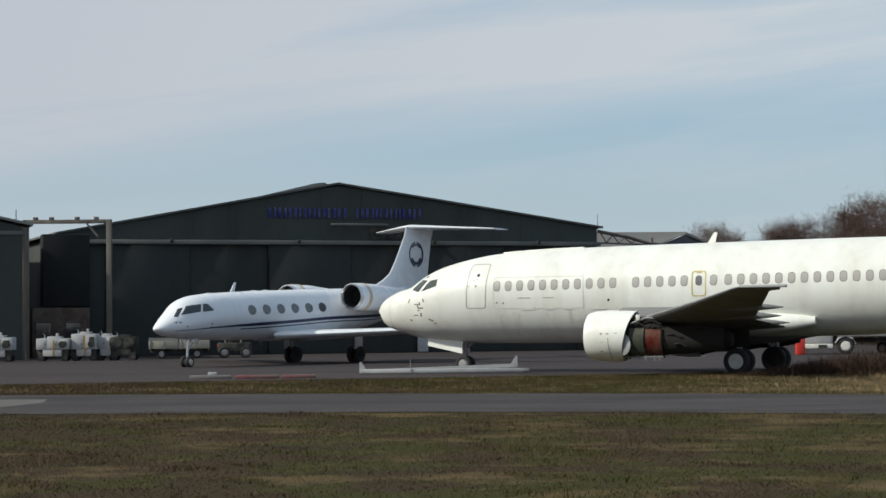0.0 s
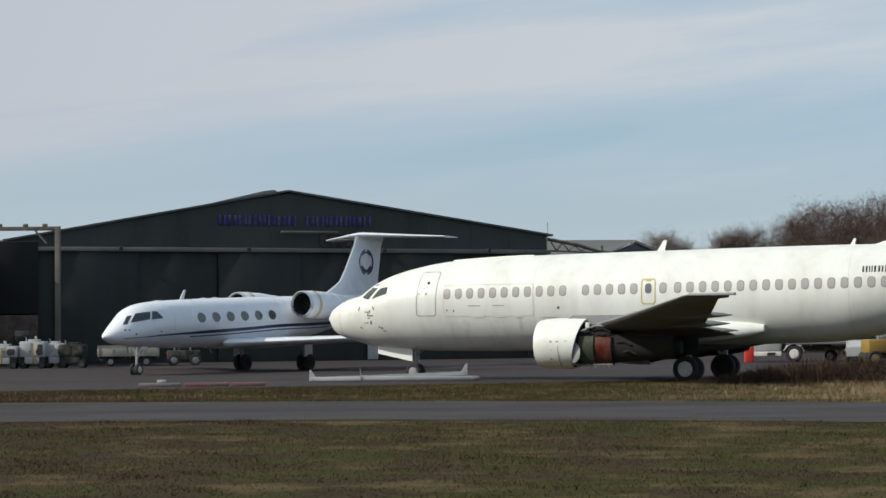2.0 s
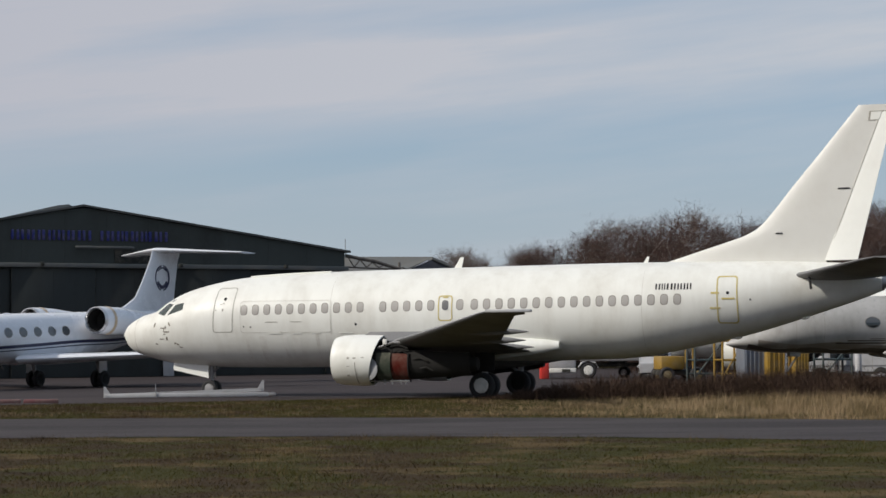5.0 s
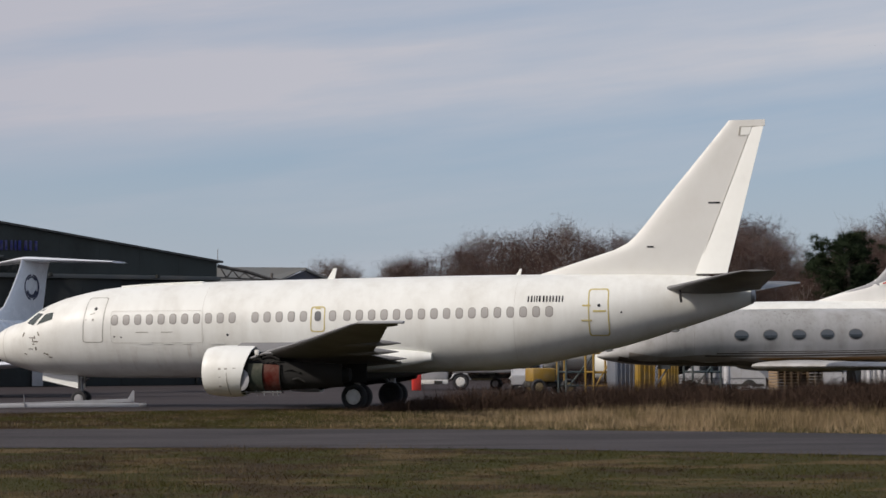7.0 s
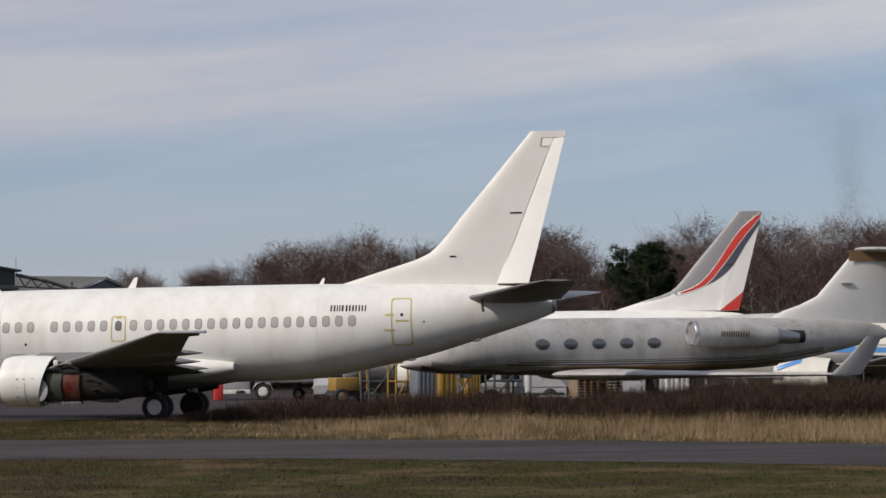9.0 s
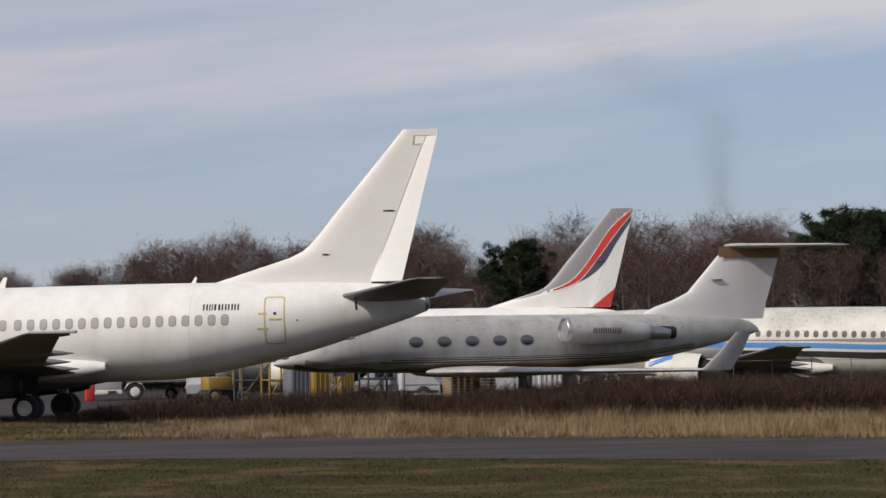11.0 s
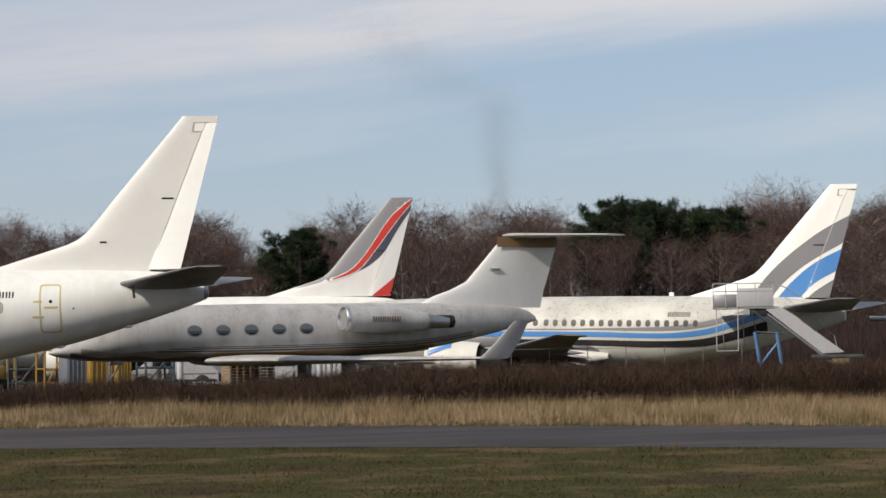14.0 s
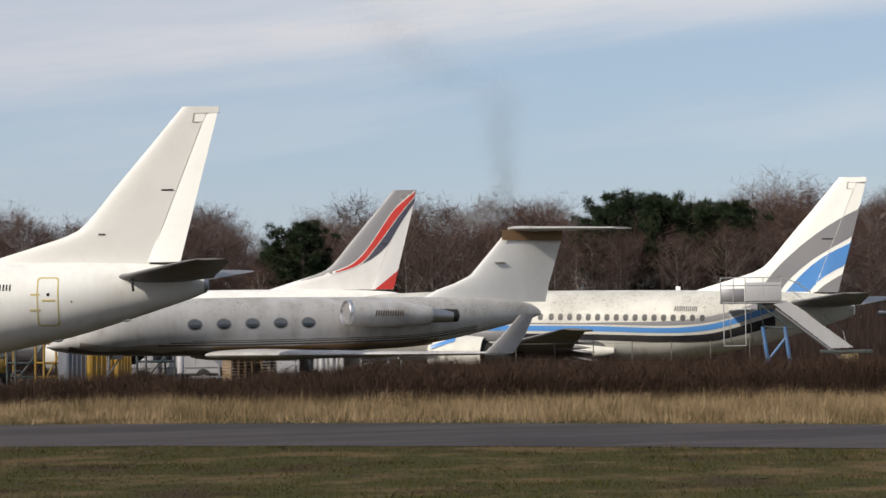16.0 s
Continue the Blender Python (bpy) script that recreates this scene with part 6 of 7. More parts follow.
def left_hangar():
    h = thing("side_hangar", "neighbouring dark sheet-clad hangar end", "hangar", pose(-36.1, 125.25, 0, 0, 0, 17))
    part("wall", gable(bmesh.new(), 11, 10.9, 8.2, 8.2, 10.6, 0, 30), SHED, h, smooth=False)
    for xa, za, xb, zb in ((-11.3, 8.3, 0, 10.75), (0, 10.75, 11.2, 8.3)):
        bm = bmesh.new()
        rings(bm, [[(xa, y, za), (xb, y, zb), (xb, y, zb + 0.15), (xa, y, za + 0.15)] for y in (-0.3, 30.3)])
        part("roof", bm, ROOF, h, smooth=False)
    part("fascia", box(bmesh.new(), (-11, -0.08, 7.75), (10.9, 0.0, 8.0), 0.01), SHED_TRIM, h)
    part("downpipe", tube(bmesh.new(), [(10.75, -0.12, 0.0), (10.75, -0.12, 8.2)], 0.07), RUST, h)
    part("corner_post", box(bmesh.new(), (10.55, -0.05, 0), (10.98, 0.2, 8.2), 0.02), RUST, h)
    part("aerial", tube(bmesh.new(), [(10.2, 0.2, 8.3), (10.2, 0.2, 9.3)], 0.03), RUST, h)
    f = thing("portal_frame", "weathered steel portal frame between the hangars", "frame", pose(-20.9, 130, 0))
    part("post", box(bmesh.new(), (-0.16, -0.16, 0), (0.16, 0.16, 8.75), 0.02), RUST, f)
    part("beam", box(bmesh.new(), (-5.3, -0.1, 8.50), (0.16, 0.1, 8.75), 0.02), RUST, f)
    part("post", box(bmesh.new(), (-5.4, -0.1, 0), (-5.15, 0.1, 8.75), 0.02), RUST, f)
    part("brace", tube(bmesh.new(), [(-1.4, 0, 8.5), (-0.7, 0, 7.7)], 0.06), RUST, f)
    for x in (-4.6, -3.6, -2.0, -0.8):
        part("lamp", box(bmesh.new(), (x - 0.15, -0.12, 8.75), (x + 0.15, 0.12, 8.92), 0.03), RUST, f)
    b = thing("rear_building", "cream-gabled building behind the gap", "building", pose(-33, 172, 0))
    part("wall", gable(bmesh.new(), 6, 6, 6.2, 6.2, 7.8, 0, 12), CART_WHITE, b, smooth=False)
    part("roof", gable(bmesh.new(), 6.4, 6.4, 6.7, 6.7, 8.4, 0.3, 12.4), ROOF, b, smooth=False)


def far_sheds():
    s = thing("far_shed", "distant grey-roofed shed with a dark gable", "building", pose(23.2, 198, 0, 0, 0, 12))
    part("wall", gable(bmesh.new(), 4.2, 4.2, 8.6, 8.6, 10.3, 0, 1.0), FAR_GABLE, s, smooth=False)
    bm = bmesh.new()
    rings(bm, [[(0, -0.3, 10.55), (-4.6, -0.3, 8.6), (-4.6, -0.3, 8.3)], [(-14.5, 2, 10.55), (-17, 2, 8.6), (-17, 2, 8.3)]])
    part("roof", bm, ROOF, s, smooth=False)
    bm = bmesh.new()
    rings(bm, [[(-0.2, -0.4, 10.55), (4.6, -0.4, 8.55), (4.6, -0.4, 8.35), (-0.2, -0.4, 10.3)], [(-0.2, 1.4, 10.55), (4.6, 1.4, 8.55), (4.6, 1.4, 8.35), (-0.2, 1.4, 10.3)]])
    part("verge", bm, ROOF, s, smooth=False)
    part("wall", box(bmesh.new(), (-17, 1.2, 0), (-4.2, 3, 8.4), 0.05), FAR_GABLE, s)


FAR_GABLE = paint("far_gable", (0.10, 0.11, 0.14), 0.8, dirt=0.3)


# ---------------------------------------------------------------- ground equipment
def cart(x, y, w, hgt, mat, label, pole=True, rz=0):
    """A towed ground power unit: cabinet with doors on a dark chassis."""
    c = thing("service_cart", label, "ground cart", pose(x, y, 0, 0, 0, rz), "carts by the hangars")
    part("body", box(bmesh.new(), (-w / 2, -0.6, 0.70), (w / 2, 0.6, hgt), 0.025), mat, c)
    part("hood", box(bmesh.new(), (-w * 0.18, -0.42, hgt), (w * 0.24, 0.42, hgt + 0.12), 0.02), mat, c)
    part("chassis", box(bmesh.new(), (-w * 0.47, -0.52, 0.36), (w * 0.47, 0.52, 0.70), 0.02), CART_DARK, c)
    part("skirt", box(bmesh.new(), (-w * 0.30, -0.57, 0.30), (w * 0.28, -0.53, 0.70), 0.01), mat, c)
    n = max(2, int(w / 0.55))
    for i in range(n):
        xa, xb = -w / 2 + w * (i + 0.08) / n, -w / 2 + w * (i + 0.92) / n
        d = part("cabinet_door", box(bmesh.new(), (xa, -0.622, 0.78), (xb, -0.598, hgt - 0.07), 0.008), mat, c)
        part("latch", box(bmesh.new(), (xb - 0.10, -0.64, 0.98), (xb - 0.05, -0.62, 1.08), 0.005), CART_DARK, d)
    part("grille", box(bmesh.new(), (w * 0.22, -0.635, 0.86), (w * 0.42, -0.60, hgt - 0.18), 0.01), CART_DARK, c)
    part("exhaust", tube(bmesh.new(), [(-w * 0.3, 0.1, hgt), (-w * 0.3, 0.1, hgt + 0.22), (-w * 0.36, 0.1, hgt + 0.28)], 0.04, 8), STEEL, c)
    if pole:
        part("drawbar", box(bmesh.new(), (w * 0.02, -0.76, 0.3), (w * 0.07, -0.70, hgt - 0.1), 0.012), YELLOW, c)
        part("hose_reel", lathe(bmesh.new(), [(0, 0.02), (0, 0.2), (0.1, 0.2), (0.1, 0.02)], Matrix.Translation((w * 0.30, -0.64, 1.0)) @ Matrix.Rotation(radians(-90), 4, "Z"), 16), CART_DARK, c)
        part("lamp", box(bmesh.new(), (w * 0.05, -0.08, hgt + 0.12), (w * 0.13, 0.08, hgt + 0.3), 0.02), CART_WHITE, c)
    for s in (-1, 1):
        for yy in (-0.5, 0.5):
            wheel(c, "cart_wheel", (s * w * 0.36, yy, 0.22), 0.22, 0.14, CART_DARK)
    return c


def equipment():
    cart(-23.3, 124.4, 1.95, 1.36, CART_WHITE, "white ground power cart with a yellow drawbar")
    cart(-21.5, 124.8, 1.5, 1.62, CART_WHITE, "tall white service cart beside the hangar")
    cart(-20.3, 125.4, 1.1, 1.5, CART_WHITE, "small white service cart", False)
    cart(-19.2, 125.2, 1.55, 1.42, CART_DARK, "dark green generator cart", False)
    cart(-26.6, 124.0, 2.0, 1.45, CART_WHITE, "white ground power cart parked at the hangar's corner")
    f = thing("flatbed_trailer", "cream flatbed trailer with drop sides", "trailer", pose(-16.1, 130.5, 0, 0, 0, 8))
    part("bed", box(bmesh.new(), (-2.4, -0.9, 0.62), (1.4, 0.9, 0.78), 0.03), STEEL, f)
    for a, b in ((-2.4, -0.55), (-0.5, 1.4)):
        brd = part("side_board", box(bmesh.new(), (a, -0.95, 0.62), (b, -0.9, 1.12), 0.012), TRAILER_CREAM, f)
        for xx in (a + 0.1, (a + b) / 2, b - 0.1):
            part("stake", box(bmesh.new(), (xx - 0.03, -0.98, 0.55), (xx + 0.03, -0.95, 1.15), 0.006), STEEL, brd)
        part("side_board", box(bmesh.new(), (a, 0.9, 0.62), (b, 0.95, 1.30), 0.012), TRAILER_CREAM, f)
    part("under_frame", box(bmesh.new(), (-2.3, -0.6, 0.36), (1.3, 0.6, 0.62), 0.03), CART_DARK, f)
    for x in (-1.6, 0.6):
        for y in (-0.7, 0.7):
            wheel(f, "trailer_wheel", (x, y, 0.3), 0.3, 0.18, STEEL)
    t = thing("tug", "cream aircraft tug beside the trailer", "tug", pose(-13.4, 131.6, 0, 0, 0, 8))
    part("body", box(bmesh.new(), (-0.9, -0.75, 0.35), (1.2, 0.75, 0.95), 0.08), CART_DARK, t)
    part("cab", box(bmesh.new(), (-0.5, -0.65, 1.28), (0.6, 0.65, 1.42), 0.04), TRAILER_CREAM, t)
    for xx in (-0.44, 0.54):
        for yy in (-0.6, 0.6):
            part("cab_post", box(bmesh.new(), (xx - 0.04, yy - 0.04, 0.93), (xx + 0.04, yy + 0.04, 1.3), 0.01), TRAILER_CREAM, t)
    part("seat", box(bmesh.new(), (-0.2, -0.5, 0.93), (0.35, 0.5, 1.15), 0.04), CART_DARK, t)
    part("tail_lamp", box(bmesh.new(), (-0.94, -0.6, 0.7), (-0.88, -0.4, 0.85), 0.01), RED, t)
    for x in (-0.5, 0.85):
        for y in (-0.66, 0.66):
            wheel(t, "tug_wheel", (x, y, 0.36), 0.36, 0.25, STEEL)
    # towbar frame lying on the apron edge
    b = thing("tow_bar", "white steel tow frame lying on the apron", "tow bar", pose(-0.1, 85.2, 0.05))
    part("rail", box(bmesh.new(), (-3.35, -0.08, 0.0), (3.3, 0.08, 0.17), 0.03), CART_WHITE, b)
    bm = bmesh.new()
    rings(bm, [[(-3.3, 0.5 + d, 0.0), (-3.3, 0.5 + d, 0.14), (3.0, 0.35 + d, 0.34), (3.0, 0.35 + d, 0.2)] for d in (0, 0.1)])
    part("rail", bm, CART_WHITE, b)
    part("cross_tube", tube(bmesh.new(), [(-3.25, -0.1, 0.08), (-3.25, 0.7, 0.08)], 0.06), CART_WHITE, b)
    bm = bmesh.new()
    rings(bm, [[(-3.36, d, 0.0), (-3.12, d, 0.0), (-3.12, d, 0.2), (-3.28, d, 0.46), (-3.36, d, 0.46)] for d in (-0.06, 0.0)])
    part("end_plate", bm, CART_WHITE, b)
    bm = bmesh.new()
    rings(bm, [[(2.80, 0.38 + d, 0.24), (3.12, 0.38 + d, 0.20), (3.12, 0.38 + d, 0.66), (3.05, 0.38 + d, 0.66)] for d in (0, 0.05)])
    part("end_plate", bm, CART_WHITE, b)
    part("jaw", box(bmesh.new(), (3.3, -0.15, 0.0), (3.6, 0.3, 0.16), 0.05), STEEL, b)
    part("pin", tube(bmesh.new(), [(-1.25, -0.1, 0.0), (-1.28, -0.1, 0.55)], 0.018), STEEL, b)
    for i, (x, w, mat, words) in enumerate(((-9.0, 1.6, CONCRETE, "grey block of a low barrier on the grass edge"), (-7.2, 1.7, REDBAR, "faded red block of a low barrier"), (-5.6, 1.3, REDBAR, "faded red block of a low barrier"))):
        k = thing("barrier_block", words, "barrier", pose(x, 80.2, 0, 0, 0, 4), "low barrier blocks")
        part("block", box(bmesh.new(), (-w / 2, -0.2, 0), (w / 2, 0.2, 0.15), 0.04), mat, k)
        if i == 0:
            part("lamp", box(bmesh.new(), (-0.1, -0.1, 0.15), (0.25, 0.1, 0.27), 0.03), CART_WHITE, k)


def spot(az, r):
    return r * math.sin(radians(az)), r * math.cos(radians(az))


def lorry(az, r, rz, cab, label):
    x, y = spot(az, r)
    v = thing("lorry", label, "lorry", pose(x, y, 0, 0, 0, rz))
    part("cab", box(bmesh.new(), (-3.6, -1.2, 0.6), (-1.75, 1.2, 2.9), 0.15), cab, v)
    part("windscreen", box(bmesh.new(), (-3.66, -1.0, 1.7), (-3.58, 1.0, 2.6), 0.03), PANE_DARK, v)
    part("side_window", box(bmesh.new(), (-3.3, -1.24, 1.75), (-2.3, -1.18, 2.55), 0.03), PANE_DARK, v)
    part("bumper", box(bmesh.new(), (-3.75, -1.2, 0.45), (-3.5, 1.2, 0.85), 0.06), CART_WHITE, v)
    part("cab_skirt", box(bmesh.new(), (-3.55, -1.18, 0.36), (-1.75, 1.18, 0.64), 0.04), HUB_WHITE, v)
    part("step", box(bmesh.new(), (-2.6, -1.22, 0.40), (-2.1, -1.17, 0.58), 0.01), CART_DARK, v)
    part("chassis", box(bmesh.new(), (-3.5, -0.5, 0.7), (4.2, 0.5, 0.95), 0.03), CART_DARK, v)
    part("bed", box(bmesh.new(), (-1.5, -1.22, 1.05), (4.3, 1.22, 1.3), 0.03), STEEL, v)
    for xx in (-1.0, 2.6, 3.7):
        for yy in (-1.0, 1.0):
            wheel(v, "road_wheel", (xx, yy, 0.5), 0.5, 0.3, HUB_WHITE)
        part("mudguard", tube(bmesh.new(), [(xx + 0.62 * math.cos(a), -1.15, 0.5 + 0.62 * math.sin(a)) for a in (0.2, 0.8, 1.57, 2.3, 2.9)], 0.06), CART_WHITE, v)
    return v


def van(az, r, rz, mat, label, roof=2.0):
    x, y = spot(az, r)
    v = thing("van", label, "van", pose(x, y, zg(x, y), 0, 0, rz))
    bm = bmesh.new()
    prof = [(-2.4, 0.4), (-2.45, 0.95), (-1.75, 1.1), (-1.05, roof * 0.93), (-0.7, roof), (2.2, roof), (2.4, roof * 0.9), (2.45, 0.4)]
    rings(bm, [[(a, s * 0.9, b) for a, b in prof] for s in (-1, 1)])
    bmesh.ops.bevel(bm, geom=list(bm.edges), offset=0.04, segments=2, affect="EDGES")
    part("body", bm, mat, v)
    part("sill", box(bmesh.new(), (-2.3, -0.92, 0.34), (2.35, 0.92, 0.55), 0.03), CART_DARK, v)
    for xx in (-1.18, -0.02, 1.1):
        part("door_seam", box(bmesh.new(), (xx, -0.912, 0.6), (xx + 0.025, -0.88, roof * 0.9), 0.004), SEAM, v)
    part("rub_strip", box(bmesh.new(), (-2.2, -0.925, 0.82), (2.3, -0.88, 0.88), 0.01), GREYP, v)
    for xx in (-1.6, 1.55):
        part("wheel_arch", lathe(bmesh.new(), [(0, 0.01), (0, 0.42), (0.05, 0.42), (0.05, 0.01)], Matrix.Translation((xx, -0.935, 0.36)) @ Matrix.Rotation(radians(90), 4, "Z"), 20), CART_DARK, v)
    part("side_window", box(bmesh.new(), (-1.1, -0.93, 1.15), (-0.1, -0.885, roof * 0.88), 0.02), PANE_DARK, v)
    part("windscreen", box(bmesh.new(), (-1.5, -0.75, 1.25), (-1.4, 0.75, 1.7), 0.02), PANE_DARK, v)
    part("head_lamp", box(bmesh.new(), (-2.47, -0.85, 0.75), (-2.35, -0.55, 0.92), 0.03), METAL, v)
    for xx in (-1.6, 1.55):
        for yy in (-0.8, 0.8):
            wheel(v, "road_wheel", (xx, yy * 1.06, 0.33), 0.33, 0.2, STEEL)
    return v


def storage_yard():
    lorry(11.38, 128, -11, CART_WHITE, "white flatbed lorry with dark mudguards")
    x, y = spot(9.72, 126)
    k = thing("red_bin", "small red bin on the far apron", "bin", pose(x, y, 0))
    part("body", box(bmesh.new(), (-0.26, -0.3, 0.0), (0.26, 0.3, 1.1), 0.06), RED, k)
    part("lid", box(bmesh.new(), (-0.28, -0.32, 1.1), (0.28, 0.32, 1.18), 0.03), RED, k)
    van(12.75, 122, 78, CART_WHITE, "small white van beyond the stored aircraft", 1.9)
    x, y = spot(13.25, 112)
    d = thing("dumper", "yellow site dumper with a white cab", "dumper", pose(x, y, 0, 0, 0, 5))
    part("skip", box(bmesh.new(), (-0.9, -0.7, 0.7), (0.4, 0.7, 1.42), 0.08), YELLOW, d)
    part("chassis", box(bmesh.new(), (-1.0, -0.5, 0.4), (1.6, 0.5, 0.7), 0.05), CART_DARK, d)
    part("roll_bar", tube(bmesh.new(), [(0.9, -0.6, 0.7), (0.9, -0.6, 2.2), (0.9, 0.6, 2.2), (0.9, 0.6, 0.7)], 0.05), YELLOW, d)
    for xx in (-0.6, 1.1):
        for yy in (-0.75, 0.75):
            wheel(d, "road_wheel", (xx, yy, 0.42), 0.42, 0.3, YELLOW_DULL)
    for az, r, w, mat, words in ((14.1, 110, 1.5, TEAL, "dark steel docking frame"), (14.75, 109, 1.1, YELLOW, "yellow steel docking frame"), (17.55, 111, 1.6, TEAL, "dark steel docking frame")):
        x, y = spot(az, r)
        f = thing("docking_frame", words, "access frame", pose(x, y, 0, 0, 0, 6), "docking frames")
        for xx in (-w / 2, w / 2):
            for yy in (-0.6, 0.6):
                part("post", tube(bmesh.new(), [(xx, yy, 0), (xx, yy, 2.3)], 0.06), mat, f)
        for z in (0.5, 1.2, 2.2):
            for yy in (-0.6, 0.6):
                part("rail", tube(bmesh.new(), [(-w / 2, yy, z), (w / 2, yy, z)], 0.05), mat, f)
        part("brace", tube(bmesh.new(), [(-w / 2, -0.6, 0.3), (w / 2, -0.6, 2.1)], 0.05), mat, f)
        part("deck", box(bmesh.new(), (-w / 2, -0.6, 1.2), (w / 2, 0.6, 1.27), 0.02), mat, f)
    for az, w, mat, words in ((15.35, 1.15, BLUEGREY, "grey-blue tall storage locker"), (16.0, 1.3, YELLOW, "yellow tall storage locker"), (16.6, 0.8, YELLOW, "yellow tall storage locker")):
        x, y = spot(az, 108)
        c = thing("storage_locker", words, "locker", pose(x, y, 0, 0, 0, 6), "storage lockers")
        part("body", box(bmesh.new(), (-w / 2, -0.6, 0.12), (w / 2, 0.6, 2.35), 0.04), mat, c)
        for i in range(5):
            xx = -w / 2 + w * (i + 0.5) / 5
            part("corrugation", box(bmesh.new(), (xx - 0.04, -0.64, 0.2), (xx + 0.04, -0.59, 2.28), 0.012), mat, c)
    van(18.0, 113, -14, CART_WHITE, "white van parked behind the stored jet", 1.95)
    van(21.6, 118, 162, CART_WHITE, "white car-derived van with dark windows", 1.7)
    van(23.5, 118, 8, CART_WHITE, "white pickup beyond the stored jet", 1.5)
    # steps unit
    x, y = spot(19.1, 112)
    s = thing("boarding_steps", "pale grey mobile steps unit", "steps", pose(x, y, 0, 0, 0, 4), "mobile steps")
    bm = bmesh.new()
    rings(bm, [[(-1.2, d, 2.1), (-0.8, d, 2.1), (1.3, d, 0.6), (1.3, d, 0.25), (0.9, d, 0.25)] for d in (-0.55, -0.5)])
    part("side_panel", bm, STAIR_GREY, s, smooth=False)
    part("base", box(bmesh.new(), (-1.2, -0.6, 0.25), (1.4, 0.6, 0.4), 0.03), STAIR_GREY, s)
    for xx in (-0.9, 1.0):
        for yy in (-0.5, 0.5):
            wheel(s, "castor", (xx, yy, 0.2), 0.2, 0.1, STEEL)
    x, y = spot(19.75, 104)
    k = thing("pallet_stack", "stack of wooden pallets", "pallets", pose(x, y, 0, 0, 0, 6))
    for i in range(9):
        lay = part("pallet", box(bmesh.new(), (-0.6, -0.5, 0.15 * i + 0.10), (0.6, 0.5, 0.15 * i + 0.125), 0.004), WOOD, k)
        for xx in (-0.55, -0.18, 0.18, 0.55):
            part("block", box(bmesh.new(), (xx - 0.05, -0.5, 0.15 * i), (xx + 0.05, 0.5, 0.15 * i + 0.10), 0.008), WOOD, lay)
    copy_thing(k, pose(x + 1.35, y + 0.2, 0, 0, 0, -4))
    # gas bottle rack
    x, y = spot(22.3, 108)
    g = thing("gas_bottle_rack", "rack of tall white gas bottles", "gas bottles", pose(x, y, 0, 0, 0, -12))
    part("tray", box(bmesh.new(), (-0.7, -0.35, 0.05), (0.7, 0.35, 0.15), 0.01), STEEL, g)
    for i in range(5):
        xx = -0.54 + 0.27 * i
        btl = part("bottle", lathe(bmesh.new(), [(0, 0.02), (0, 0.115), (1.25, 0.115), (1.42, 0.05), (1.5, 0.04), (1.5, 0.005)], Matrix.Translation((xx, 0.05 * (i % 2), 0.15)) @ Matrix.Rotation(radians(-90), 4, "Y"), 14), CART_WHITE, g)
        part("cap", lathe(bmesh.new(), [(0, 0.045), (0.12, 0.045), (0.13, 0.005)], Matrix.Translation((xx, 0.05 * (i % 2), 1.64)) @ Matrix.Rotation(radians(-90), 4, "Y"), 10), STEEL, btl)
    for xx in (-0.72, 0.72):
        part("post", tube(bmesh.new(), [(xx, 0.3, 0.1), (xx, 0.3, 1.3)], 0.025, 6), STEEL, g)
    # white trestles with loose panels
    for az, r, w, tilt in ((23.45, 106, 1.5, 8), (24.65, 107, 1.9, -6), (21.0, 105, 1.3, 4)):
        x, y = spot(az, r)
        t = thing("work_trestle", "white tubular trestle carrying loose aircraft panels", "trestle", pose(x, y, 0, 0, 0, tilt - az), "work trestles")
        for xx in (-w / 2, w / 2):
            for sy in (-1, 1):
                part("leg", tube(bmesh.new(), [(xx, sy * 0.45, 0), (xx * 0.9, sy * 0.08, 1.25)], 0.035, 6), CART_WHITE, t)
        part("beam", box(bmesh.new(), (-w / 2 - 0.1, -0.06, 1.22), (w / 2 + 0.1, 0.06, 1.32), 0.015), CART_WHITE, t)
        part("brace", tube(bmesh.new(), [(-w / 2, -0.3, 0.4), (w / 2, -0.12, 1.1)], 0.025, 6), CART_WHITE, t)
        bm = foil(bmesh.new(), [((-w * 0.55, -0.35, 1.36), (0, 0.7, 0.08), (0, 0, 0.12)), ((w * 0.5, -0.3, 1.36), (0, 0.55, 0.08), (0, 0, 0.09))])
        part("loose_panel", bm, STAIR_GREY, t)
    # tall white pump on a stand
    x, y = spot(18.22, 106)
    u = thing("pump_stand", "tall white cylindrical pump on a steel stand", "pump", pose(x, y, 0))
    part("cylinder", lathe(bmesh.new(), [(0, 0.02), (0, 0.17), (1.1, 0.17), (1.22, 0.08), (1.24, 0.01)], Matrix.Translation((0, 0, 0.65)) @ Matrix.Rotation(radians(-90), 4, "Y"), 18), CART_WHITE, u)
    for a in (0, 120, 240):
        part("leg", tube(bmesh.new(), [(0.38 * math.cos(radians(a)), 0.38 * math.sin(radians(a)), 0), (0.12 * math.cos(radians(a)), 0.12 * math.sin(radians(a)), 0.75)], 0.03, 6), STEEL, u)


BLUEGREY = paint("locker_bluegrey", (0.13, 0.145, 0.175), 0.6, dirt=0.3, scale=2.0)


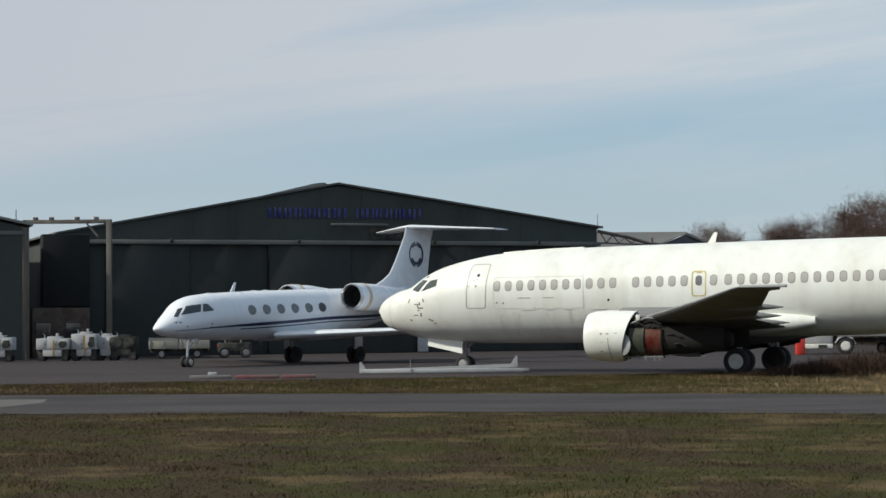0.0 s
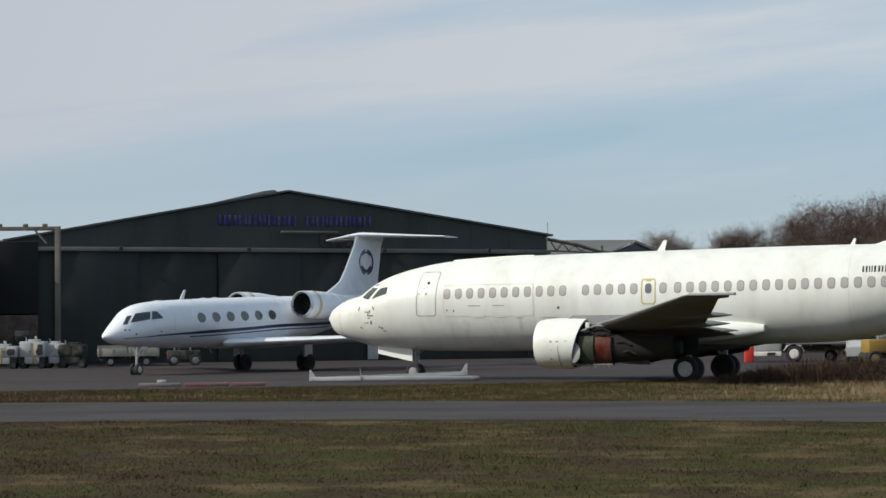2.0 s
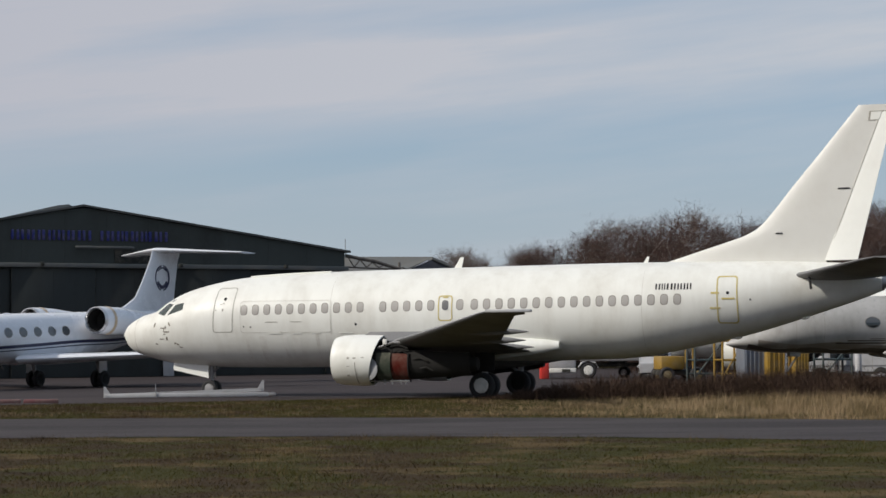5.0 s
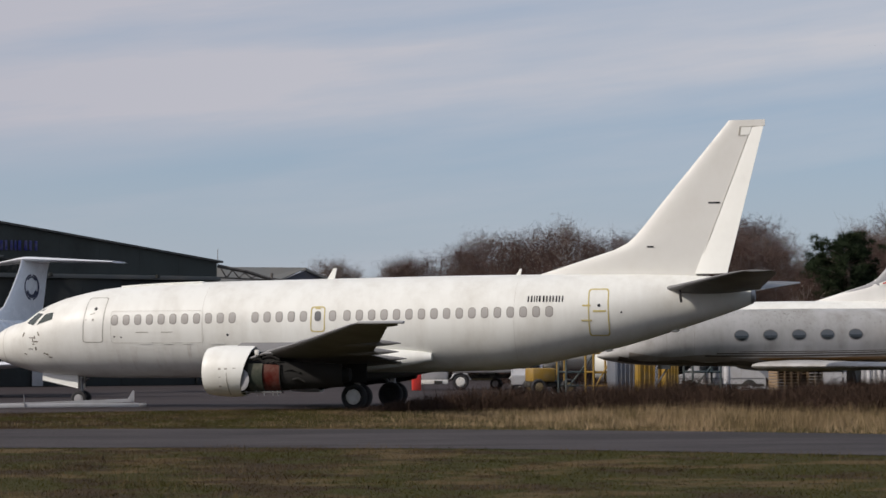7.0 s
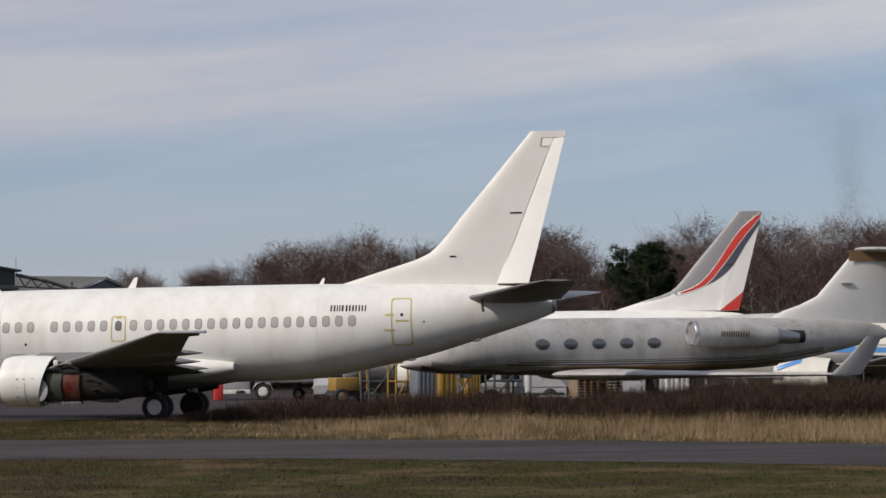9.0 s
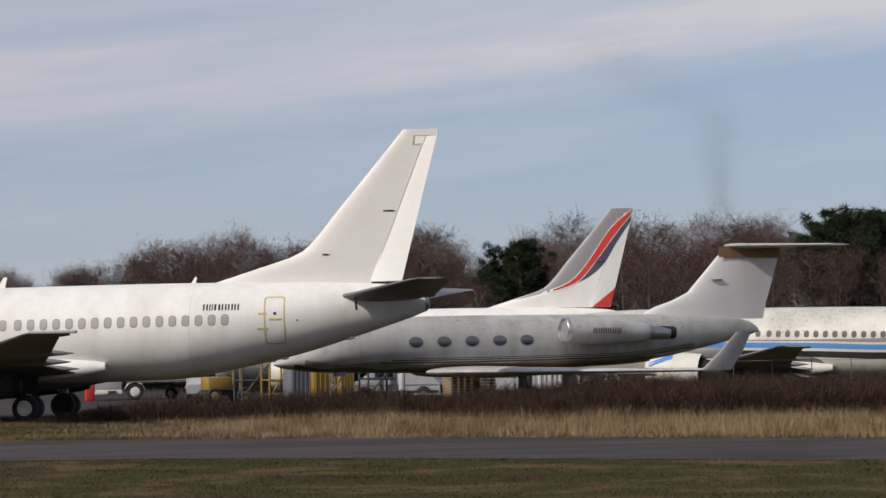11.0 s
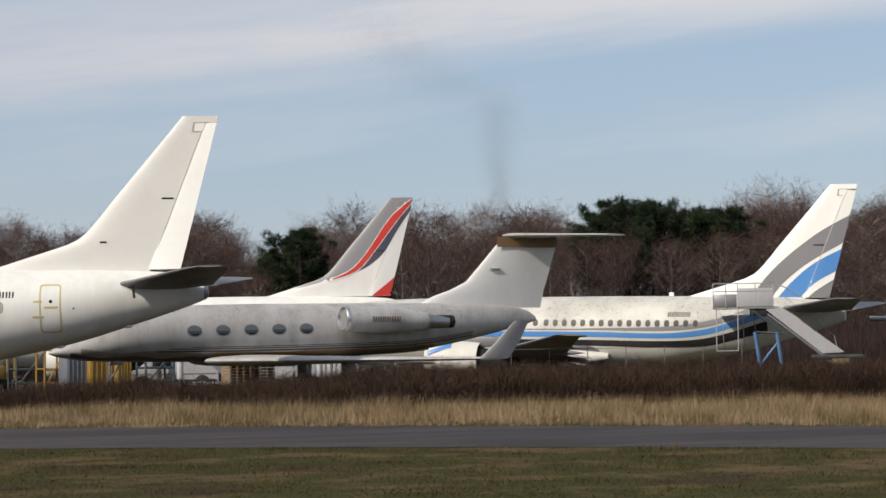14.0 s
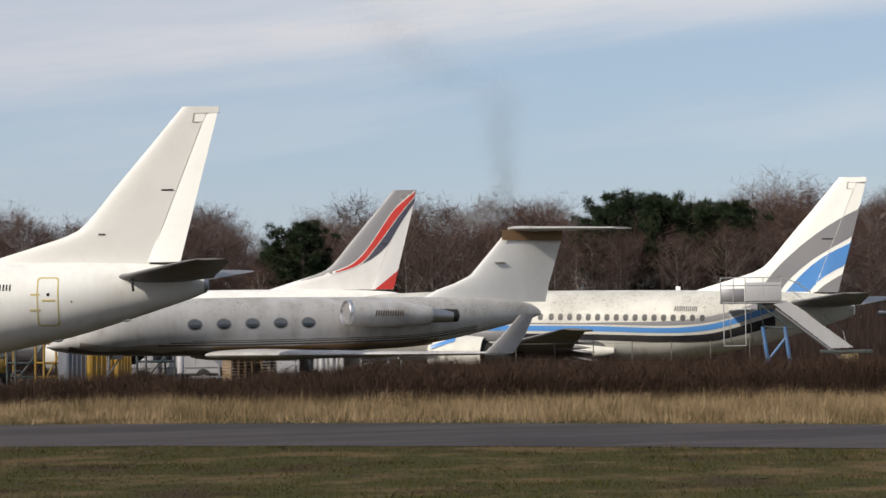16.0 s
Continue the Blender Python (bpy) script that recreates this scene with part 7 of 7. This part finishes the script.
def airliner_steps():
    """Passenger steps at the striped airliner's aft door, in that airliner's space."""
    base = pose(40.10, 108.07, -GROUND_DROP, 0, 0, -34.45)
    s = thing("passenger_steps", "grey passenger steps with blue legs at the airliner's aft door", "steps", base @ pose(0, -3.0, 0), "mobile steps")
    zf = 4.36
    part("platform", box(bmesh.new(), (25.0, -0.8, zf), (28.4, 0.9, zf + 0.12), 0.02), STAIR_GREY, s)
    part("side_panel", box(bmesh.new(), (26.3, -0.86, zf + 0.1), (28.1, -0.81, zf + 1.05), 0.02), STAIR_GREY, s)
    part("mesh_panel", box(bmesh.new(), (25.05, -0.84, zf + 0.1), (26.25, -0.82, zf + 0.75), 0.01), STEEL, s)
    for x in (25.05, 25.7, 26.3, 27.2, 28.1):
        part("rail_post", tube(bmesh.new(), [(x, -0.85, zf), (x, -0.85, zf + 1.3)], 0.025, 6), GALV, s)
    for z in (0.9, 1.3):
        part("hand_rail", tube(bmesh.new(), [(25.05, -0.85, zf + z), (28.1, -0.85, zf + z)], 0.025, 6), GALV, s)
    bm = bmesh.new()
    rings(bm, [[(27.7, d, zf - 0.05), (28.55, d, zf + 0.03), (31.65, d, 2.08), (30.55, d, 2.02)] for d in (-0.86, -0.80)])
    part("side_panel", bm, STAIR_GREY, s, smooth=False)
    n = 14
    for i in range(n):
        x, z = 27.9 + 3.3 * i / n, zf - 0.25 - 2.55 * (i + 1) / n
        part("tread", box(bmesh.new(), (x - 0.05, -0.75, z), (x + 0.27, 0.75, z + 0.04), 0.008), STEEL, s)
    part("stringer", tube(bmesh.new(), [(27.8, -0.78, zf - 0.3), (31.2, -0.78, 1.4)], 0.07), STEEL, s)
    part("stringer", tube(bmesh.new(), [(27.8, 0.78, zf - 0.3), (31.2, 0.78, 1.4)], 0.07), STEEL, s)
    part("hand_rail", tube(bmesh.new(), [(28.1, -0.85, zf + 1.3), (28.9, -0.85, zf + 1.0), (29.6, -0.85, zf + 0.5)], 0.03, 6), GALV, s)
    part("hand_rail", tube(bmesh.new(), [(28.6, 0.85, zf + 0.7), (31.2, 0.85, 2.9), (31.4, 0.85, 2.0)], 0.025, 6), GALV, s)
    for x in (27.3, 28.4):
        for y in (-0.7, 0.7):
            part("leg", tube(bmesh.new(), [(x - 0.15, y, zf - 1.2), (x + 0.2, y, 0.45)], 0.10, 8), STAIR_BLUE, s)
    for y in (-0.72, 0.72):
        part("platform_frame", tube(bmesh.new(), [(27.0, y, zf - 0.05), (27.2, y, zf - 1.2), (28.6, y, zf - 1.3), (28.5, y, zf - 0.05)], 0.07, 6), TEAL, s)
        part("platform_brace", tube(bmesh.new(), [(27.05, y, zf - 0.1), (28.5, y, zf - 1.25)], 0.05, 6), TEAL, s)
    part("platform_pan", box(bmesh.new(), (26.9, -0.7, zf - 0.35), (28.5, 0.7, zf - 0.02), 0.04), DARK_UNDER, s)
    part("leg_brace", tube(bmesh.new(), [(27.35, -0.7, 1.4), (28.3, -0.7, 2.6)], 0.07, 8), STAIR_BLUE, s)
    part("chassis", box(bmesh.new(), (26.6, -0.9, 0.42), (33.0, 0.9, 0.66), 0.05), STAIR_GREY, s)
    part("toe_board", box(bmesh.new(), (30.0, -0.95, 1.78), (32.6, 0.95, 1.95), 0.03), TEAL, s)
    part("tow_box", box(bmesh.new(), (31.0, -0.9, 0.6), (31.9, 0.9, 1.78), 0.05), YELLOW_DULL, s)
    for x in (27.2, 32.2):
        for y in (-0.85, 0.85):
            wheel(s, "road_wheel", (x, y, 0.34), 0.34, 0.2, STEEL)
    for x in (25.2, 26.3):
        part("guard_rail", tube(bmesh.new(), [(x, -0.9, zf), (x, -0.9, 2.2)], 0.03, 6), GALV, s)
    part("guard_rail", tube(bmesh.new(), [(25.2, -0.9, 2.2), (26.3, -0.9, 2.2)], 0.03, 6), GALV, s)


RUSTY = paint("rusty_orange", (0.16, 0.075, 0.035), 0.8, dirt=0.6, scale=2.0, spec=0.2)
YELLOW_DULL = paint("dull_yellow", (0.24, 0.18, 0.08), 0.6, dirt=0.4, scale=2.0)


def stored_panel():
    x, y = spot(38.3, 118)
    k = thing("stored_wing_panel", "pale grey wing panel stored on tall trestles", "wing panel", pose(x, y, zg(x, y), 0, 0, -38))
    bm = foil(bmesh.new(), [((-2.6, -0.9, 3.85), (0, 1.9, 0), (0, 0, 0.30)), ((2.6, -0.7, 3.85), (0, 1.4, 0), (0, 0, 0.22))])
    part("panel", bm, STAIR_GREY, k)
    for xx in (-1.6, 1.6):
        for yy in (-0.5, 0.6):
            part("trestle_leg", tube(bmesh.new(), [(xx + 0.3, yy, 0), (xx, yy * 0.6, 3.8)], 0.05, 6), RUST, k)
    x, y = spot(38.15, 110)
    d = thing("site_digger", "small rusty orange site machine in the scrub", "digger", pose(x, y, zg(x, y), 0, 0, -30))
    part("body", box(bmesh.new(), (-0.9, -0.7, 0.5), (0.9, 0.7, 1.3), 0.08), RUSTY, d)
    part("cab", box(bmesh.new(), (-0.4, -0.6, 1.3), (0.6, 0.6, 2.0), 0.08), RUSTY, d)
    part("track", box(bmesh.new(), (-1.1, -0.8, 0.0), (1.1, 0.8, 0.5), 0.15), CART_DARK, d)


def fence():
    f = thing("wire_fence", "low galvanised wire fence before the striped airliner", "fence")
    pts = [spot(27.3 + 1.05 * i, 100.0) for i in range(7)]
    for x, y in pts:
        part("post", tube(bmesh.new(), [(x, y, zg(x, y) - 0.1), (x, y, 2.0)], 0.022, 6), RUST, f)
    for z in (1.0, 1.93):
        part("wire", tube(bmesh.new(), [(x, y, z) for x, y in pts], 0.013, 4), RUST, f)


# ---------------------------------------------------------------- smoke
SOOT = paint("grey_smoke_soot", (0.16, 0.155, 0.15), 1.0, dirt=0.1)
PUFFS = []


def smoke():
    """A thin plume over the wood, in rigid puffs of fine soot flakes that drift upwards."""
    rng = np.random.default_rng(5)
    lean = smooth_curve([(0, 27.10), (17, 27.10), (22, 27.05), (26, 26.90), (29, 27.15), (30.8, 26.75), (32.2, 26.0), (33.6, 25.2), (38, 24.0), (46, 22.5)])
    wide = smooth_curve([(0, 0.7), (17, 0.9), (24, 1.4), (30, 2.0), (40, 3.6)])
    root = thing("smoke_plume", "thin grey smoke plume rising behind the wood", "smoke", pose(0, 0, 0))
    for i in range(17):
        z = 8 + 1.7 * i
        n = 4400 if z < 26 else 4800
        c = rng.normal(0, 1, (n, 3)) * np.array([wide(z), wide(z), 1.5])
        v = c[:, None, :] + rng.normal(0, 0.016, (n, 3, 3))
        me = bpy.data.meshes.new("puff")
        me.from_pydata([tuple(q) for q in v.reshape(-1, 3)], [], [(3 * j, 3 * j + 1, 3 * j + 2) for j in range(n)])
        me.materials.append(SOOT)
        ob = tagged(new("puff", me), kind="stuff")
        ob.parent = root

        def place(zz):
            x, y = spot(lean(zz), 242.0)
            return Matrix.Translation((x + 0.25 * math.sin(i * 1.9), y, zz))
        PUFFS.append((ob, [(0.0, place(z)), (8.0, place(z + 2.2)), (16.0, place(z + 4.4))]))


def motions():
    for ob, rows in PUFFS:
        walk(ob, rows)


# ---------------------------------------------------------------- build
grounds()
white_airliner()
white_jet()
old_jet()
blue_airliner()
red_tail_airliner()
main_hangar()
left_hangar()
far_sheds()
equipment()
storage_yard()
airliner_steps()
fence()
stored_panel()
wood()
growth()
smoke()
motions()
